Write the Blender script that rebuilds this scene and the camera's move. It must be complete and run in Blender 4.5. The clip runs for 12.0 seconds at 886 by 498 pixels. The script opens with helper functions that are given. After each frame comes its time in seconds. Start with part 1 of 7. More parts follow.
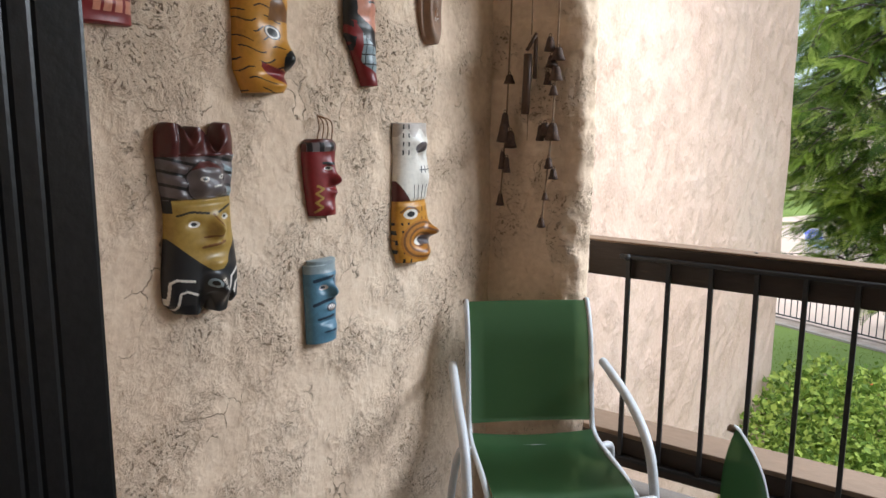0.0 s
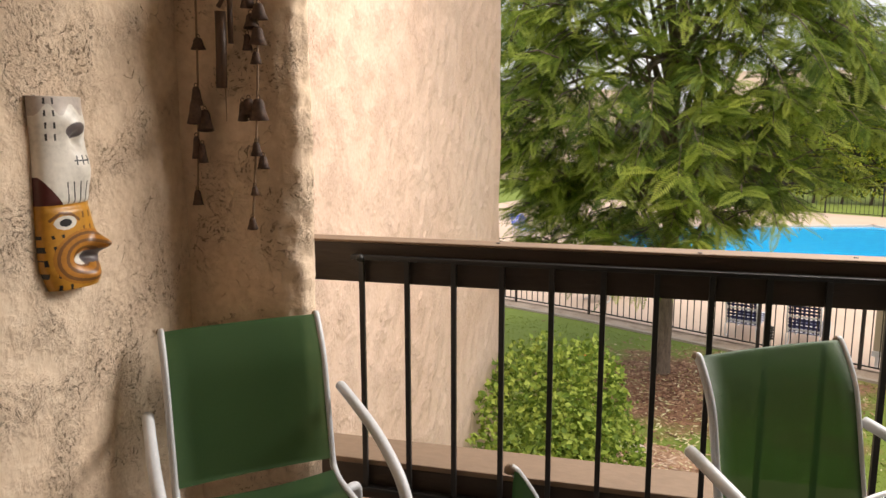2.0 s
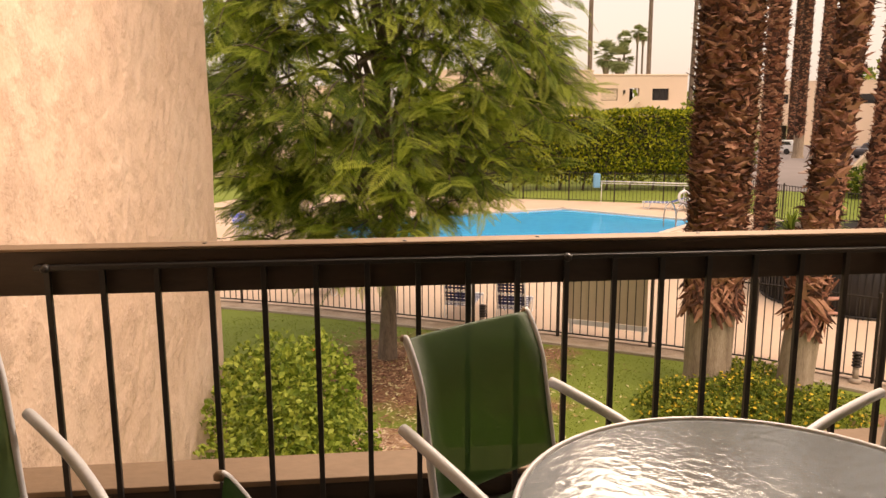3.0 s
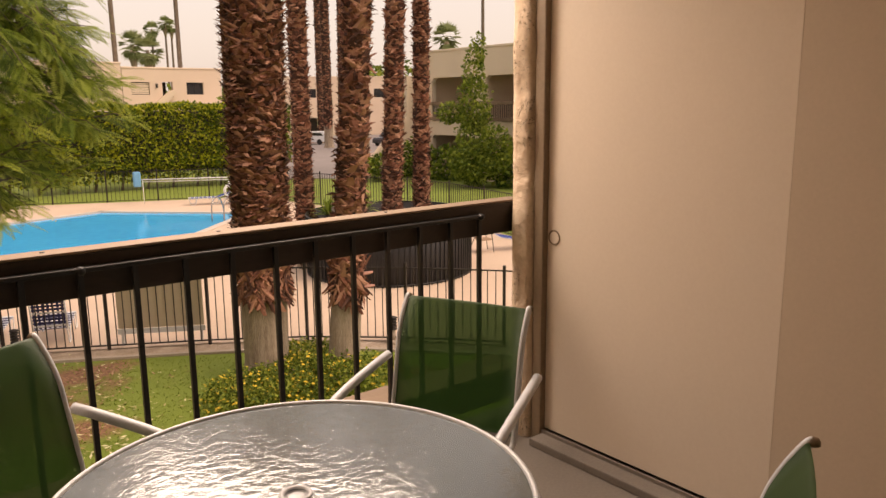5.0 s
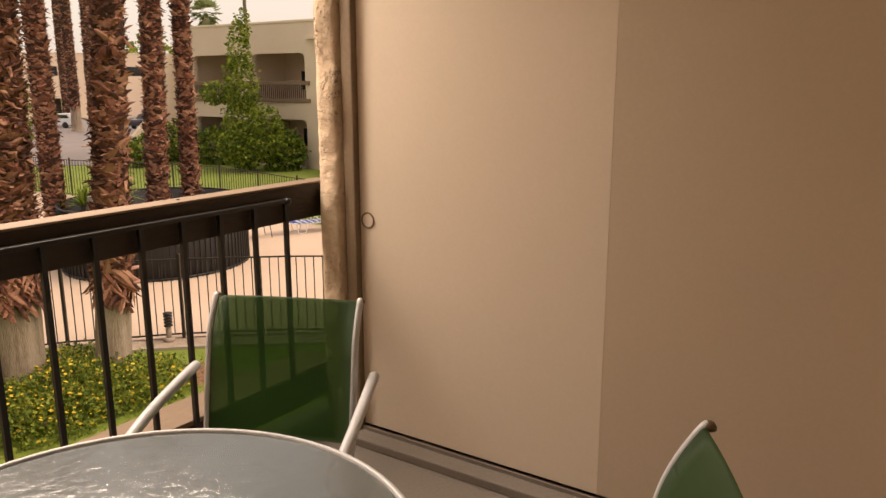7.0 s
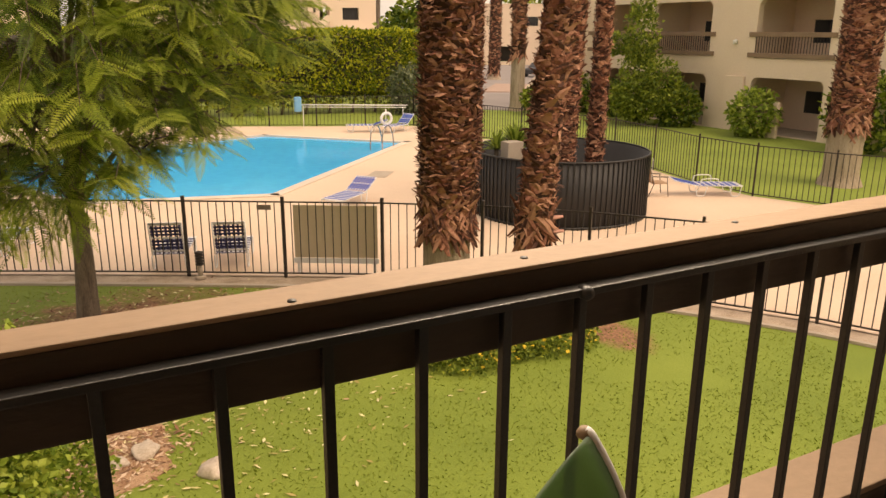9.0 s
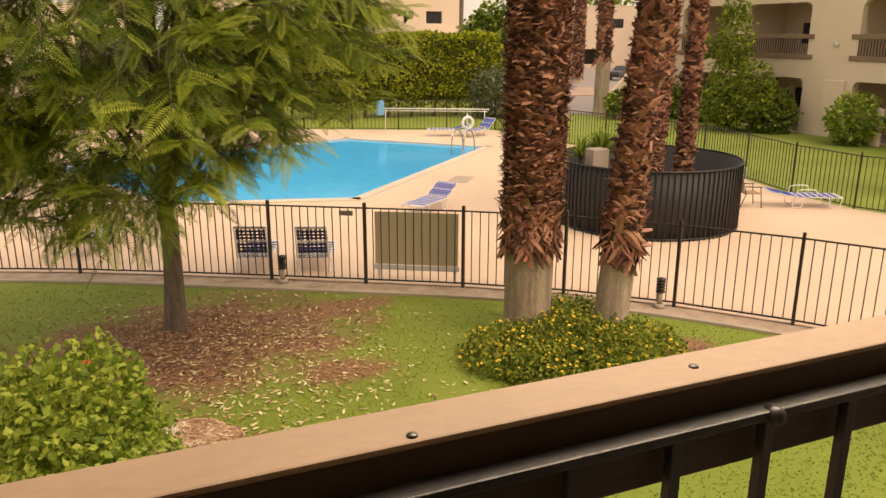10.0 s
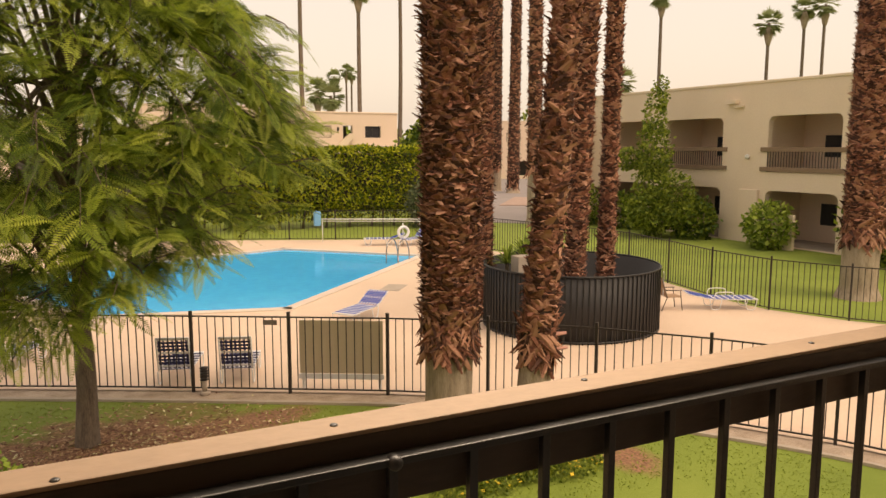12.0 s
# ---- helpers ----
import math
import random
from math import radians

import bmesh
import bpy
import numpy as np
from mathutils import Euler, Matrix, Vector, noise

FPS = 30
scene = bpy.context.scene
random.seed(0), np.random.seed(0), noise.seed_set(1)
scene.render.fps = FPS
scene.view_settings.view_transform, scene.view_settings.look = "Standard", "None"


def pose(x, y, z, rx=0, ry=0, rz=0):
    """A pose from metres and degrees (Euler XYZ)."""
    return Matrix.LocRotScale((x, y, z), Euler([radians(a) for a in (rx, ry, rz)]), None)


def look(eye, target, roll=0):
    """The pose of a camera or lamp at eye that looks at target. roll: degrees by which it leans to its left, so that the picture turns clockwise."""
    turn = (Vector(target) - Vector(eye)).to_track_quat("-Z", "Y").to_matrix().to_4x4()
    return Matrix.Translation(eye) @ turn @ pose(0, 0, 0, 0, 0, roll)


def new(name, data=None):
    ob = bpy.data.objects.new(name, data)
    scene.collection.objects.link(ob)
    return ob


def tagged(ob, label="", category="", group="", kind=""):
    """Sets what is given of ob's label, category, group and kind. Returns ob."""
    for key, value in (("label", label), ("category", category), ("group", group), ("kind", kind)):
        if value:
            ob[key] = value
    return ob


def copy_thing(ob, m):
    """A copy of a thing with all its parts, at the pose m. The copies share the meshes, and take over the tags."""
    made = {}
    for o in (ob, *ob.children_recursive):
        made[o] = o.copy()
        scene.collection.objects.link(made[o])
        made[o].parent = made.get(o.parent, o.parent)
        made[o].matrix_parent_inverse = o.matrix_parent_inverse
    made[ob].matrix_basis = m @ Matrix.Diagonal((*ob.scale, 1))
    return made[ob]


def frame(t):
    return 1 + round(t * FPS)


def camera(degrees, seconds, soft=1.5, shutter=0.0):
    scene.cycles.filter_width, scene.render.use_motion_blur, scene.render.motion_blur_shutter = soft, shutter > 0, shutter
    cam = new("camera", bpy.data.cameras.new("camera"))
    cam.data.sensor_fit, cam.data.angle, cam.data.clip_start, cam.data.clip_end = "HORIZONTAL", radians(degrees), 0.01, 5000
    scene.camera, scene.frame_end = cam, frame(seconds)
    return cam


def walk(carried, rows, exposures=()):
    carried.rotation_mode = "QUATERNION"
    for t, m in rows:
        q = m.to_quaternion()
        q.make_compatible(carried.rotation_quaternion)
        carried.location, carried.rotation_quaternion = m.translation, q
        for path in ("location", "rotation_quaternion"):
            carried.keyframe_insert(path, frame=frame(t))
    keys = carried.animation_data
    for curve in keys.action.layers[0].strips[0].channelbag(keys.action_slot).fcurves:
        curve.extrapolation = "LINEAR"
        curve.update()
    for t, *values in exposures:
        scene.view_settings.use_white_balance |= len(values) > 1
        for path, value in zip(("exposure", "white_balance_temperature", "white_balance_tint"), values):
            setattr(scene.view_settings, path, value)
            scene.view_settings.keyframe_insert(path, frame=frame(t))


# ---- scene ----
cam = camera(60.4, 12.0)
METRES, EYE, TILT, LEAN, TURN = 3.15, 1.47, 0.0, 0.0, 35.6
ROWS = [
    (0.0, 0.0000, 0.0000, 0.0000, 0.07, -9.75, -0.41),
    (0.5, 0.0055, 0.0636, -0.0037, -0.24, -9.85, -0.30),
    (1.0, 0.0102, 0.1121, -0.0129, -3.25, -9.90, -0.16),
    (1.5, 0.0212, 0.1377, -0.0187, -10.40, -9.90, -0.02),
    (2.0, 0.0282, 0.1428, -0.0187, -20.74, -9.90, 0.15),
    (2.5, 0.0375, 0.1391, -0.0200, -31.51, -10.05, 0.17),
    (3.0, 0.0412, 0.1360, -0.0202, -41.44, -10.27, 0.17),
    (5.0, 0.0521, 0.1068, -0.0136, -74.68, -10.92, 0.53),
    (5.5, 0.0587, 0.0966, -0.0121, -82.65, -11.19, 0.80),
    (6.0, 0.0668, 0.0909, -0.0151, -89.40, -11.42, 0.54),
    (6.5, 0.0935, 0.1109, -0.0214, -92.92, -11.66, 0.12),
    (7.0, 0.1170, 0.1611, -0.0237, -91.69, -12.38, 0.08),
    (7.5, 0.1246, 0.2415, -0.0274, -85.72, -13.30, 0.37),
    (9.5, 0.2622, 0.5498, -0.0235, -60.08, -16.18, -0.44),
    (10.0, 0.2886, 0.5613, -0.0061, -58.36, -15.82, -0.15),
    (10.5, 0.2939, 0.5518, 0.0102, -57.84, -14.48, 0.15),
    (11.0, 0.2902, 0.5340, 0.0165, -57.85, -12.33, 0.03),
    (11.5, 0.2908, 0.4936, 0.0155, -59.27, -9.92, 0.03),
    (12.0, 0.2839, 0.3994, 0.0029, -62.55, -7.66, -0.03),
]
walk(cam, [(t, pose(0, 0, EYE, TILT, LEAN, TURN) @ pose(METRES * x, METRES * y, METRES * z, 90 + pitch, roll, yaw)) for t, x, y, z, yaw, pitch, roll in ROWS],
     [(0.0, 0.90, 5550, 6), (1.2, 0.80, 6100, 9), (2.0, 0.68, 6900, 12), (2.6, 0.57, 8500, 18), (3.1, 0.48, 9500, 25), (5.0, 0.34, 8800, 24), (7.7, 0.44, 8700, 19), (9.3, 0.50, 9800, 18), (12.0, 0.38, 9600, 18)])


# ---- light ----
world = bpy.data.worlds.new("overcast")
scene.world = world
world.use_nodes = True
wn, wl = world.node_tree.nodes, world.node_tree.links
wn.clear()
sky = wn.new("ShaderNodeTexSky")
sky.sky_type, sky.sun_disc = "NISHITA", False
sky.sun_elevation, sky.sun_rotation = radians(55), radians(151)
sky.dust_density, sky.air_density = 4.0, 1.2
sky_bg, haze_bg = wn.new("ShaderNodeBackground"), wn.new("ShaderNodeBackground")
sky_bg.inputs["Strength"].default_value = 0.05
haze_bg.inputs["Color"].default_value = (0.92, 0.93, 0.97, 1)
haze_bg.inputs["Strength"].default_value = 0.56
add = wn.new("ShaderNodeAddShader")
wout = wn.new("ShaderNodeOutputWorld")
wl.new(sky.outputs[0], sky_bg.inputs[0])
wl.new(sky_bg.outputs[0], add.inputs[0])
wl.new(haze_bg.outputs[0], add.inputs[1])
wl.new(add.outputs[0], wout.inputs[0])

sun_data = bpy.data.lights.new("sun", "SUN")
sun_data.energy, sun_data.angle, sun_data.color = 1.5, radians(45), (1.0, 0.96, 0.90)
sun = new("sun", sun_data)
sun.matrix_world = look((5, -9, 15), (0, 0, 0))

# added area lamps standing in for the sky's light through the balcony's opening, slanting in from high over the pool to
# either side
open_data = bpy.data.lights.new("opening", "AREA")
open_data.shape, open_data.size, open_data.size_y = "RECTANGLE", 2.2, 1.6
open_data.energy, open_data.color = 68, (1.0, 0.97, 0.93)
opening = new("opening", open_data)
opening.matrix_world = look((0.9, 4.3, 3.9), (1.9, 1.4, 0.1))
slant_data = bpy.data.lights.new("opening_slant", "AREA")
slant_data.shape, slant_data.size, slant_data.size_y = "RECTANGLE", 1.6, 1.1
slant_data.energy, slant_data.color = 76, (1.0, 0.96, 0.91)
slant = new("opening_slant", slant_data)
slant.matrix_world = look((1.35, 3.65, 2.55), (-1.6, 1.6, 0.3))

# ---- materials ----
def mat(name, colors, scale=4.0, fine=60.0, rough=0.8, bump=0.2, depth=0.01, metal=0.0, island=0.0, obrand=0.0, stretch=(1, 1, 1), spec=0.5):
    """Colours from dark to light, spread by a coarse and a fine noise; relief from the fine one."""
    m = bpy.data.materials.new(name)
    m.use_nodes = True
    n, l = m.node_tree.nodes, m.node_tree.links
    b = n["Principled BSDF"]
    b.inputs["Roughness"].default_value, b.inputs["Metallic"].default_value = rough, metal
    b.inputs["Specular IOR Level"].default_value = spec
    co, mp = n.new("ShaderNodeTexCoord"), n.new("ShaderNodeMapping")
    mp.inputs["Scale"].default_value = stretch
    l.new(co.outputs["Object"], mp.inputs[0])
    big, small = n.new("ShaderNodeTexNoise"), n.new("ShaderNodeTexNoise")
    for t, s, d in ((big, scale, 4), (small, fine, 5)):
        t.inputs["Scale"].default_value, t.inputs["Detail"].default_value = s, d
        l.new(mp.outputs[0], t.inputs["Vector"])
    mix = n.new("ShaderNodeMath")
    mix.operation = "ADD"
    half = n.new("ShaderNodeMath")
    half.operation, half.inputs[1].default_value = "MULTIPLY", 0.5
    l.new(big.outputs[0], mix.inputs[0])
    l.new(small.outputs[0], mix.inputs[1])
    l.new(mix.outputs[0], half.inputs[0])
    fac = half.outputs[0]
    if island or obrand:
        src = n.new("ShaderNodeNewGeometry").outputs["Random Per Island"] if island else n.new("ShaderNodeObjectInfo").outputs["Random"]
        ma = n.new("ShaderNodeMath")
        ma.operation, ma.inputs[1].default_value, ma.inputs[2].default_value = "MULTIPLY_ADD", island or obrand, -(island or obrand) / 2
        l.new(src, ma.inputs[0])
        ad = n.new("ShaderNodeMath")
        l.new(ma.outputs[0], ad.inputs[0])
        l.new(fac, ad.inputs[1])
        fac = ad.outputs[0]
    ramp = n.new("ShaderNodeValToRGB")
    el = ramp.color_ramp.elements
    k = len(colors)
    while len(el) < k:
        el.new(0.5)
    for i, c in enumerate(colors):
        el[i].position = 0.3 + 0.4 * i / max(1, k - 1)
        el[i].color = (*c, 1)
    l.new(fac, ramp.inputs[0])
    l.new(ramp.outputs[0], b.inputs["Base Color"])
    if bump:
        bp = n.new("ShaderNodeBump")
        bp.inputs["Strength"].default_value, bp.inputs["Distance"].default_value = bump, depth
        l.new(small.outputs[0], bp.inputs["Height"])
        l.new(bp.outputs[0], b.inputs["Normal"])
    return m


def leafy(name, colors, island=0.9, through_light=0.3, rough=0.55):
    m = mat(name, colors, 1.2, 9.0, rough, 0.0, island=island, spec=0.3)
    n, l = m.node_tree.nodes, m.node_tree.links
    b, out = n["Principled BSDF"], n["Material Output"]
    tr, mx = n.new("ShaderNodeBsdfTranslucent"), n.new("ShaderNodeMixShader")
    mx.inputs[0].default_value = through_light
    l.new(b.inputs["Base Color"].links[0].from_socket, tr.inputs[0])
    l.new(b.outputs[0], mx.inputs[1])
    l.new(tr.outputs[0], mx.inputs[2])
    l.new(mx.outputs[0], out.inputs[0])
    return m


def stucco_mat(name, colors, crack=0.5, bump=0.7, mottling=2.0):
    """Trowelled stucco: broad smears, ragged crusts, thin dark pits along torn edges."""
    m = mat(name, colors, mottling, 45.0, 0.9, 0.0, spec=0.15)
    n, l = m.node_tree.nodes, m.node_tree.links
    b = n["Principled BSDF"]
    co = n.new("ShaderNodeTexCoord")
    warp = n.new("ShaderNodeTexNoise")
    warp.inputs["Scale"].default_value, warp.inputs["Detail"].default_value = 6.0, 9.0
    l.new(co.outputs["Object"], warp.inputs["Vector"])
    vm = n.new("ShaderNodeVectorMath")
    vm.operation = "MULTIPLY_ADD"
    vm.inputs[1].default_value = (0.30, 0.30, 0.30)
    l.new(warp.outputs["Color"], vm.inputs[0])
    l.new(co.outputs["Object"], vm.inputs[2])
    vo = n.new("ShaderNodeTexVoronoi")
    vo.feature = "DISTANCE_TO_EDGE"
    vo.inputs["Scale"].default_value = 9.0
    l.new(vm.outputs[0], vo.inputs["Vector"])
    edge = n.new("ShaderNodeMapRange")
    edge.inputs["From Max"].default_value = 0.014
    l.new(vo.outputs["Distance"], edge.inputs["Value"])
    patch = n.new("ShaderNodeTexNoise")
    patch.inputs["Scale"].default_value, patch.inputs["Detail"].default_value = 7.0, 4.0
    l.new(co.outputs["Object"], patch.inputs["Vector"])
    where = n.new("ShaderNodeMapRange")
    where.inputs["From Min"].default_value, where.inputs["From Max"].default_value = 0.57, 0.65
    l.new(patch.outputs[0], where.inputs["Value"])
    inv = n.new("ShaderNodeMath")
    inv.operation, inv.inputs[0].default_value = "SUBTRACT", 1.0
    l.new(edge.outputs[0], inv.inputs[1])
    cr = n.new("ShaderNodeMath")
    cr.operation = "MULTIPLY"
    l.new(inv.outputs[0], cr.inputs[0])
    l.new(where.outputs[0], cr.inputs[1])
    rough_n = n.new("ShaderNodeTexNoise")
    rough_n.inputs["Scale"].default_value, rough_n.inputs["Detail"].default_value, rough_n.inputs["Roughness"].default_value = 28.0, 9.0, 0.7
    rough_n.inputs["Distortion"].default_value = 1.2
    l.new(co.outputs["Object"], rough_n.inputs["Vector"])
    crust = n.new("ShaderNodeMath")
    crust.operation = "MULTIPLY"
    wide = n.new("ShaderNodeMapRange")
    wide.inputs["From Min"].default_value, wide.inputs["From Max"].default_value, wide.inputs["To Min"].default_value = 0.42, 0.62, 0.15
    l.new(warp.outputs[0], wide.inputs["Value"])
    l.new(rough_n.outputs[0], crust.inputs[0])
    l.new(wide.outputs[0], crust.inputs[1])
    h = n.new("ShaderNodeMath")
    h.operation, h.inputs[1].default_value = "MULTIPLY_ADD", -crack
    l.new(cr.outputs[0], h.inputs[0])
    l.new(crust.outputs[0], h.inputs[2])
    h2 = n.new("ShaderNodeMath")
    h2.operation, h2.inputs[1].default_value = "MULTIPLY_ADD", 1.5
    l.new(warp.outputs[0], h2.inputs[0])
    l.new(h.outputs[0], h2.inputs[2])
    bp = n.new("ShaderNodeBump")
    bp.inputs["Strength"].default_value, bp.inputs["Distance"].default_value = bump, 0.015
    l.new(h2.outputs[0], bp.inputs["Height"])
    l.new(bp.outputs[0], b.inputs["Normal"])
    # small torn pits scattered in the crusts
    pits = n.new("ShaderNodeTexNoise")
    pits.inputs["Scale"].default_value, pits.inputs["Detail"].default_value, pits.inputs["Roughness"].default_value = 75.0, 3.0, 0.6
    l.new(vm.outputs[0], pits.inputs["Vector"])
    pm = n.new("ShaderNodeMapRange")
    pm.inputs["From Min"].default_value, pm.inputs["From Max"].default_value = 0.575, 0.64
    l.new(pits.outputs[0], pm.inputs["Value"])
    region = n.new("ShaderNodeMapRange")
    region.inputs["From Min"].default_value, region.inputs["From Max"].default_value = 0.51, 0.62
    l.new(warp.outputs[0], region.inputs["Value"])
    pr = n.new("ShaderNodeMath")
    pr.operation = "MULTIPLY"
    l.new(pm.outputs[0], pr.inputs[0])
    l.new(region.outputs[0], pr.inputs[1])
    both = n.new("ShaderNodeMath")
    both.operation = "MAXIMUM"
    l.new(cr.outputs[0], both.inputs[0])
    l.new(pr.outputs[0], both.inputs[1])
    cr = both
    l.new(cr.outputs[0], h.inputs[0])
    # darker brown mixed in along the pits and cracks
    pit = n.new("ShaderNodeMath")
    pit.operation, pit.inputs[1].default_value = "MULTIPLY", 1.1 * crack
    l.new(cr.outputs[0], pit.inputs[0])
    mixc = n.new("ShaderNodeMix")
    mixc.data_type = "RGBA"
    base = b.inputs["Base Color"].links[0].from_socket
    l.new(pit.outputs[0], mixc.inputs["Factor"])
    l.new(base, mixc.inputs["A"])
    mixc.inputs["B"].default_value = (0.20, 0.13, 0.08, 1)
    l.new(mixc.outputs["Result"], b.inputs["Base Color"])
    return m


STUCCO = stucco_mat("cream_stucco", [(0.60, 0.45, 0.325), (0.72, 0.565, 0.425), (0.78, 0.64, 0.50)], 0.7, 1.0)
STUCCO_OUT = stucco_mat("pink_beige_stucco", [(0.54, 0.37, 0.285), (0.64, 0.46, 0.365), (0.69, 0.535, 0.445)], crack=0.10, bump=0.9, mottling=0.9)
STUCCO_FAR = mat("tan_stucco", [(0.68, 0.54, 0.41), (0.76, 0.62, 0.48)], 0.5, 12, 0.9, 0.2)
STUCCO_FAR_PINK = mat("rose_tan_stucco", [(0.68, 0.52, 0.41), (0.75, 0.59, 0.47)], 0.5, 12, 0.9, 0.2)
PANEL = mat("cream_painted_panel", [(0.68, 0.58, 0.48), (0.72, 0.62, 0.52)], 1.5, 80, 0.45, 0.05)
# the panel's cream, darkened in colour where less light reaches the rear door
PANEL_SHADED = mat("shaded_cream_panel", [(0.52, 0.425, 0.33), (0.57, 0.465, 0.365)], 1.5, 80, 0.5, 0.05)
TRIM_BROWN = mat("brown_painted_wood", [(0.022, 0.013, 0.008), (0.038, 0.023, 0.014)], 6, 70, 0.6, 0.25, stretch=(0.3, 1, 1))
CAP_TAN = mat("tan_weathered_paint", [(0.19, 0.128, 0.084), (0.215, 0.147, 0.097), (0.24, 0.165, 0.11)], 5, 45, 0.75, 0.15, stretch=(0.6, 1, 1))
JAMB = mat("taupe_painted_jamb", [(0.20, 0.14, 0.09), (0.25, 0.18, 0.12)], 6, 60, 0.6, 0.15)
BLACK_METAL = mat("black_painted_iron", [(0.008, 0.008, 0.009), (0.016, 0.015, 0.015)], 12, 120, 0.45, 0.15)
FENCE_METAL = mat("dark_bronze_fence_paint", [(0.018, 0.013, 0.010), (0.032, 0.022, 0.017)], 9, 80, 0.5, 0.1)
FLOOR = mat("grey_brown_floor_paint", [(0.17, 0.145, 0.125), (0.23, 0.20, 0.175)], 3, 90, 0.75, 0.2)
CEIL = mat("cream_ceiling_plaster", [(0.66, 0.58, 0.48), (0.72, 0.64, 0.54)], 2, 50, 0.9, 0.4)
DOOR_FRAME = mat("black_anodised_frame", [(0.006, 0.006, 0.007), (0.012, 0.012, 0.013)], 12, 120, 0.35, 0.05, metal=0.4)
CHAIR_PAINT = mat("pale_grey_tube_paint", [(0.52, 0.54, 0.58), (0.62, 0.64, 0.67)], 8, 120, 0.4, 0.05)
GRASS = mat("lawn", [(0.115, 0.17, 0.022), (0.175, 0.235, 0.033), (0.23, 0.285, 0.048)], 0.45, 60, 0.9, 0.35, 0.02)


def worn_lawn(m, spots, soil):
    """Bare soil showing through the lawn in ragged spots (x, y, rx, ry)."""
    n, l = m.node_tree.nodes, m.node_tree.links
    b = n["Principled BSDF"]
    co = n.new("ShaderNodeTexCoord")
    ns = n.new("ShaderNodeTexNoise")
    ns.inputs["Scale"].default_value, ns.inputs["Detail"].default_value, ns.inputs["Roughness"].default_value = 1.1, 9.0, 0.65
    l.new(co.outputs["Object"], ns.inputs["Vector"])
    last = None
    for x, y, rx, ry in spots:
        mp = n.new("ShaderNodeMapping")
        mp.vector_type = "TEXTURE"
        mp.inputs["Location"].default_value, mp.inputs["Scale"].default_value = (x, y, GZ_), (rx, ry, 1)
        l.new(co.outputs["Object"], mp.inputs[0])
        ln = n.new("ShaderNodeVectorMath")
        ln.operation = "LENGTH"
        l.new(mp.outputs[0], ln.inputs[0])
        if last is None:
            last = ln.outputs["Value"]
        else:
            mn = n.new("ShaderNodeMath")
            mn.operation = "MINIMUM"
            l.new(last, mn.inputs[0])
            l.new(ln.outputs["Value"], mn.inputs[1])
            last = mn.outputs[0]
    ad = n.new("ShaderNodeMath")
    ad.operation, ad.inputs[1].default_value = "MULTIPLY_ADD", 1.9
    l.new(ns.outputs[0], ad.inputs[0])
    l.new(last, ad.inputs[2])
    mr = n.new("ShaderNodeMapRange")
    mr.inputs["From Min"].default_value, mr.inputs["From Max"].default_value, mr.inputs["To Min"].default_value, mr.inputs["To Max"].default_value = 1.55, 2.0, 1.0, 0.0
    l.new(ad.outputs[0], mr.inputs["Value"])
    grit = n.new("ShaderNodeTexNoise")
    grit.inputs["Scale"].default_value, grit.inputs["Detail"].default_value = 22.0, 6.0
    l.new(co.outputs["Object"], grit.inputs["Vector"])
    rp = n.new("ShaderNodeValToRGB")
    rp.color_ramp.elements[0].position, rp.color_ramp.elements[1].position = 0.32, 0.68
    rp.color_ramp.elements[0].color, rp.color_ramp.elements[1].color = (*soil[0], 1), (*soil[1], 1)
    l.new(grit.outputs[0], rp.inputs[0])
    mx = n.new("ShaderNodeMix")
    mx.data_type = "RGBA"
    l.new(mr.outputs[0], mx.inputs["Factor"])
    l.new(b.inputs["Base Color"].links[0].from_socket, mx.inputs["A"])
    l.new(rp.outputs[0], mx.inputs["B"])
    l.new(mx.outputs["Result"], b.inputs["Base Color"])


GZ_ = -3.44
worn_lawn(GRASS, [(0.4, 14.3, 2.9, 2.3), (2.5, 12.3, 0.75, 0.55), (2.9, 14.9, 1.5, 0.6), (7.9, 10.8, 0.6, 0.9)], ((0.14, 0.062, 0.032), (0.36, 0.19, 0.105)))
DECK = mat("peach_pool_deck", [(0.56, 0.41, 0.30), (0.64, 0.48, 0.36), (0.68, 0.52, 0.40)], 0.35, 25, 0.85, 0.15)
GRAVEL = mat("tan_gravel", [(0.22, 0.16, 0.11), (0.42, 0.32, 0.24), (0.55, 0.45, 0.36)], 3, 60, 0.95, 0.8, 0.02)
ASPHALT = mat("pale_asphalt", [(0.22, 0.19, 0.18), (0.30, 0.26, 0.25)], 0.4, 30, 0.9, 0.1)
KERB = mat("concrete_kerb", [(0.34, 0.28, 0.22), (0.46, 0.38, 0.31)], 2, 40, 0.9, 0.2)
BARK = mat("grey_brown_bark", [(0.07, 0.05, 0.038), (0.16, 0.12, 0.09), (0.24, 0.19, 0.15)], 4, 26, 0.95, 0.9, 0.03, stretch=(3, 3, 0.5))
PALM_SMOOTH = mat("grey_palm_trunk", [(0.18, 0.13, 0.09), (0.34, 0.265, 0.195), (0.48, 0.395, 0.31)], 3, 30, 0.95, 1.0, 0.02, stretch=(3, 3, 0.35))
PALM_BOOT = mat("red_brown_leaf_bases", [(0.06, 0.022, 0.013), (0.17, 0.062, 0.036), (0.25, 0.095, 0.06), (0.36, 0.18, 0.115)], 3, 30, 0.9, 0.4, 0.01, island=0.7)
# trunk core coloured dark, as the shade between the leaf bases
PALM_SHADE = mat("shade_dark_palm_core", [(0.03, 0.017, 0.011), (0.07, 0.038, 0.025)], 5, 40, 0.95, 0.6)
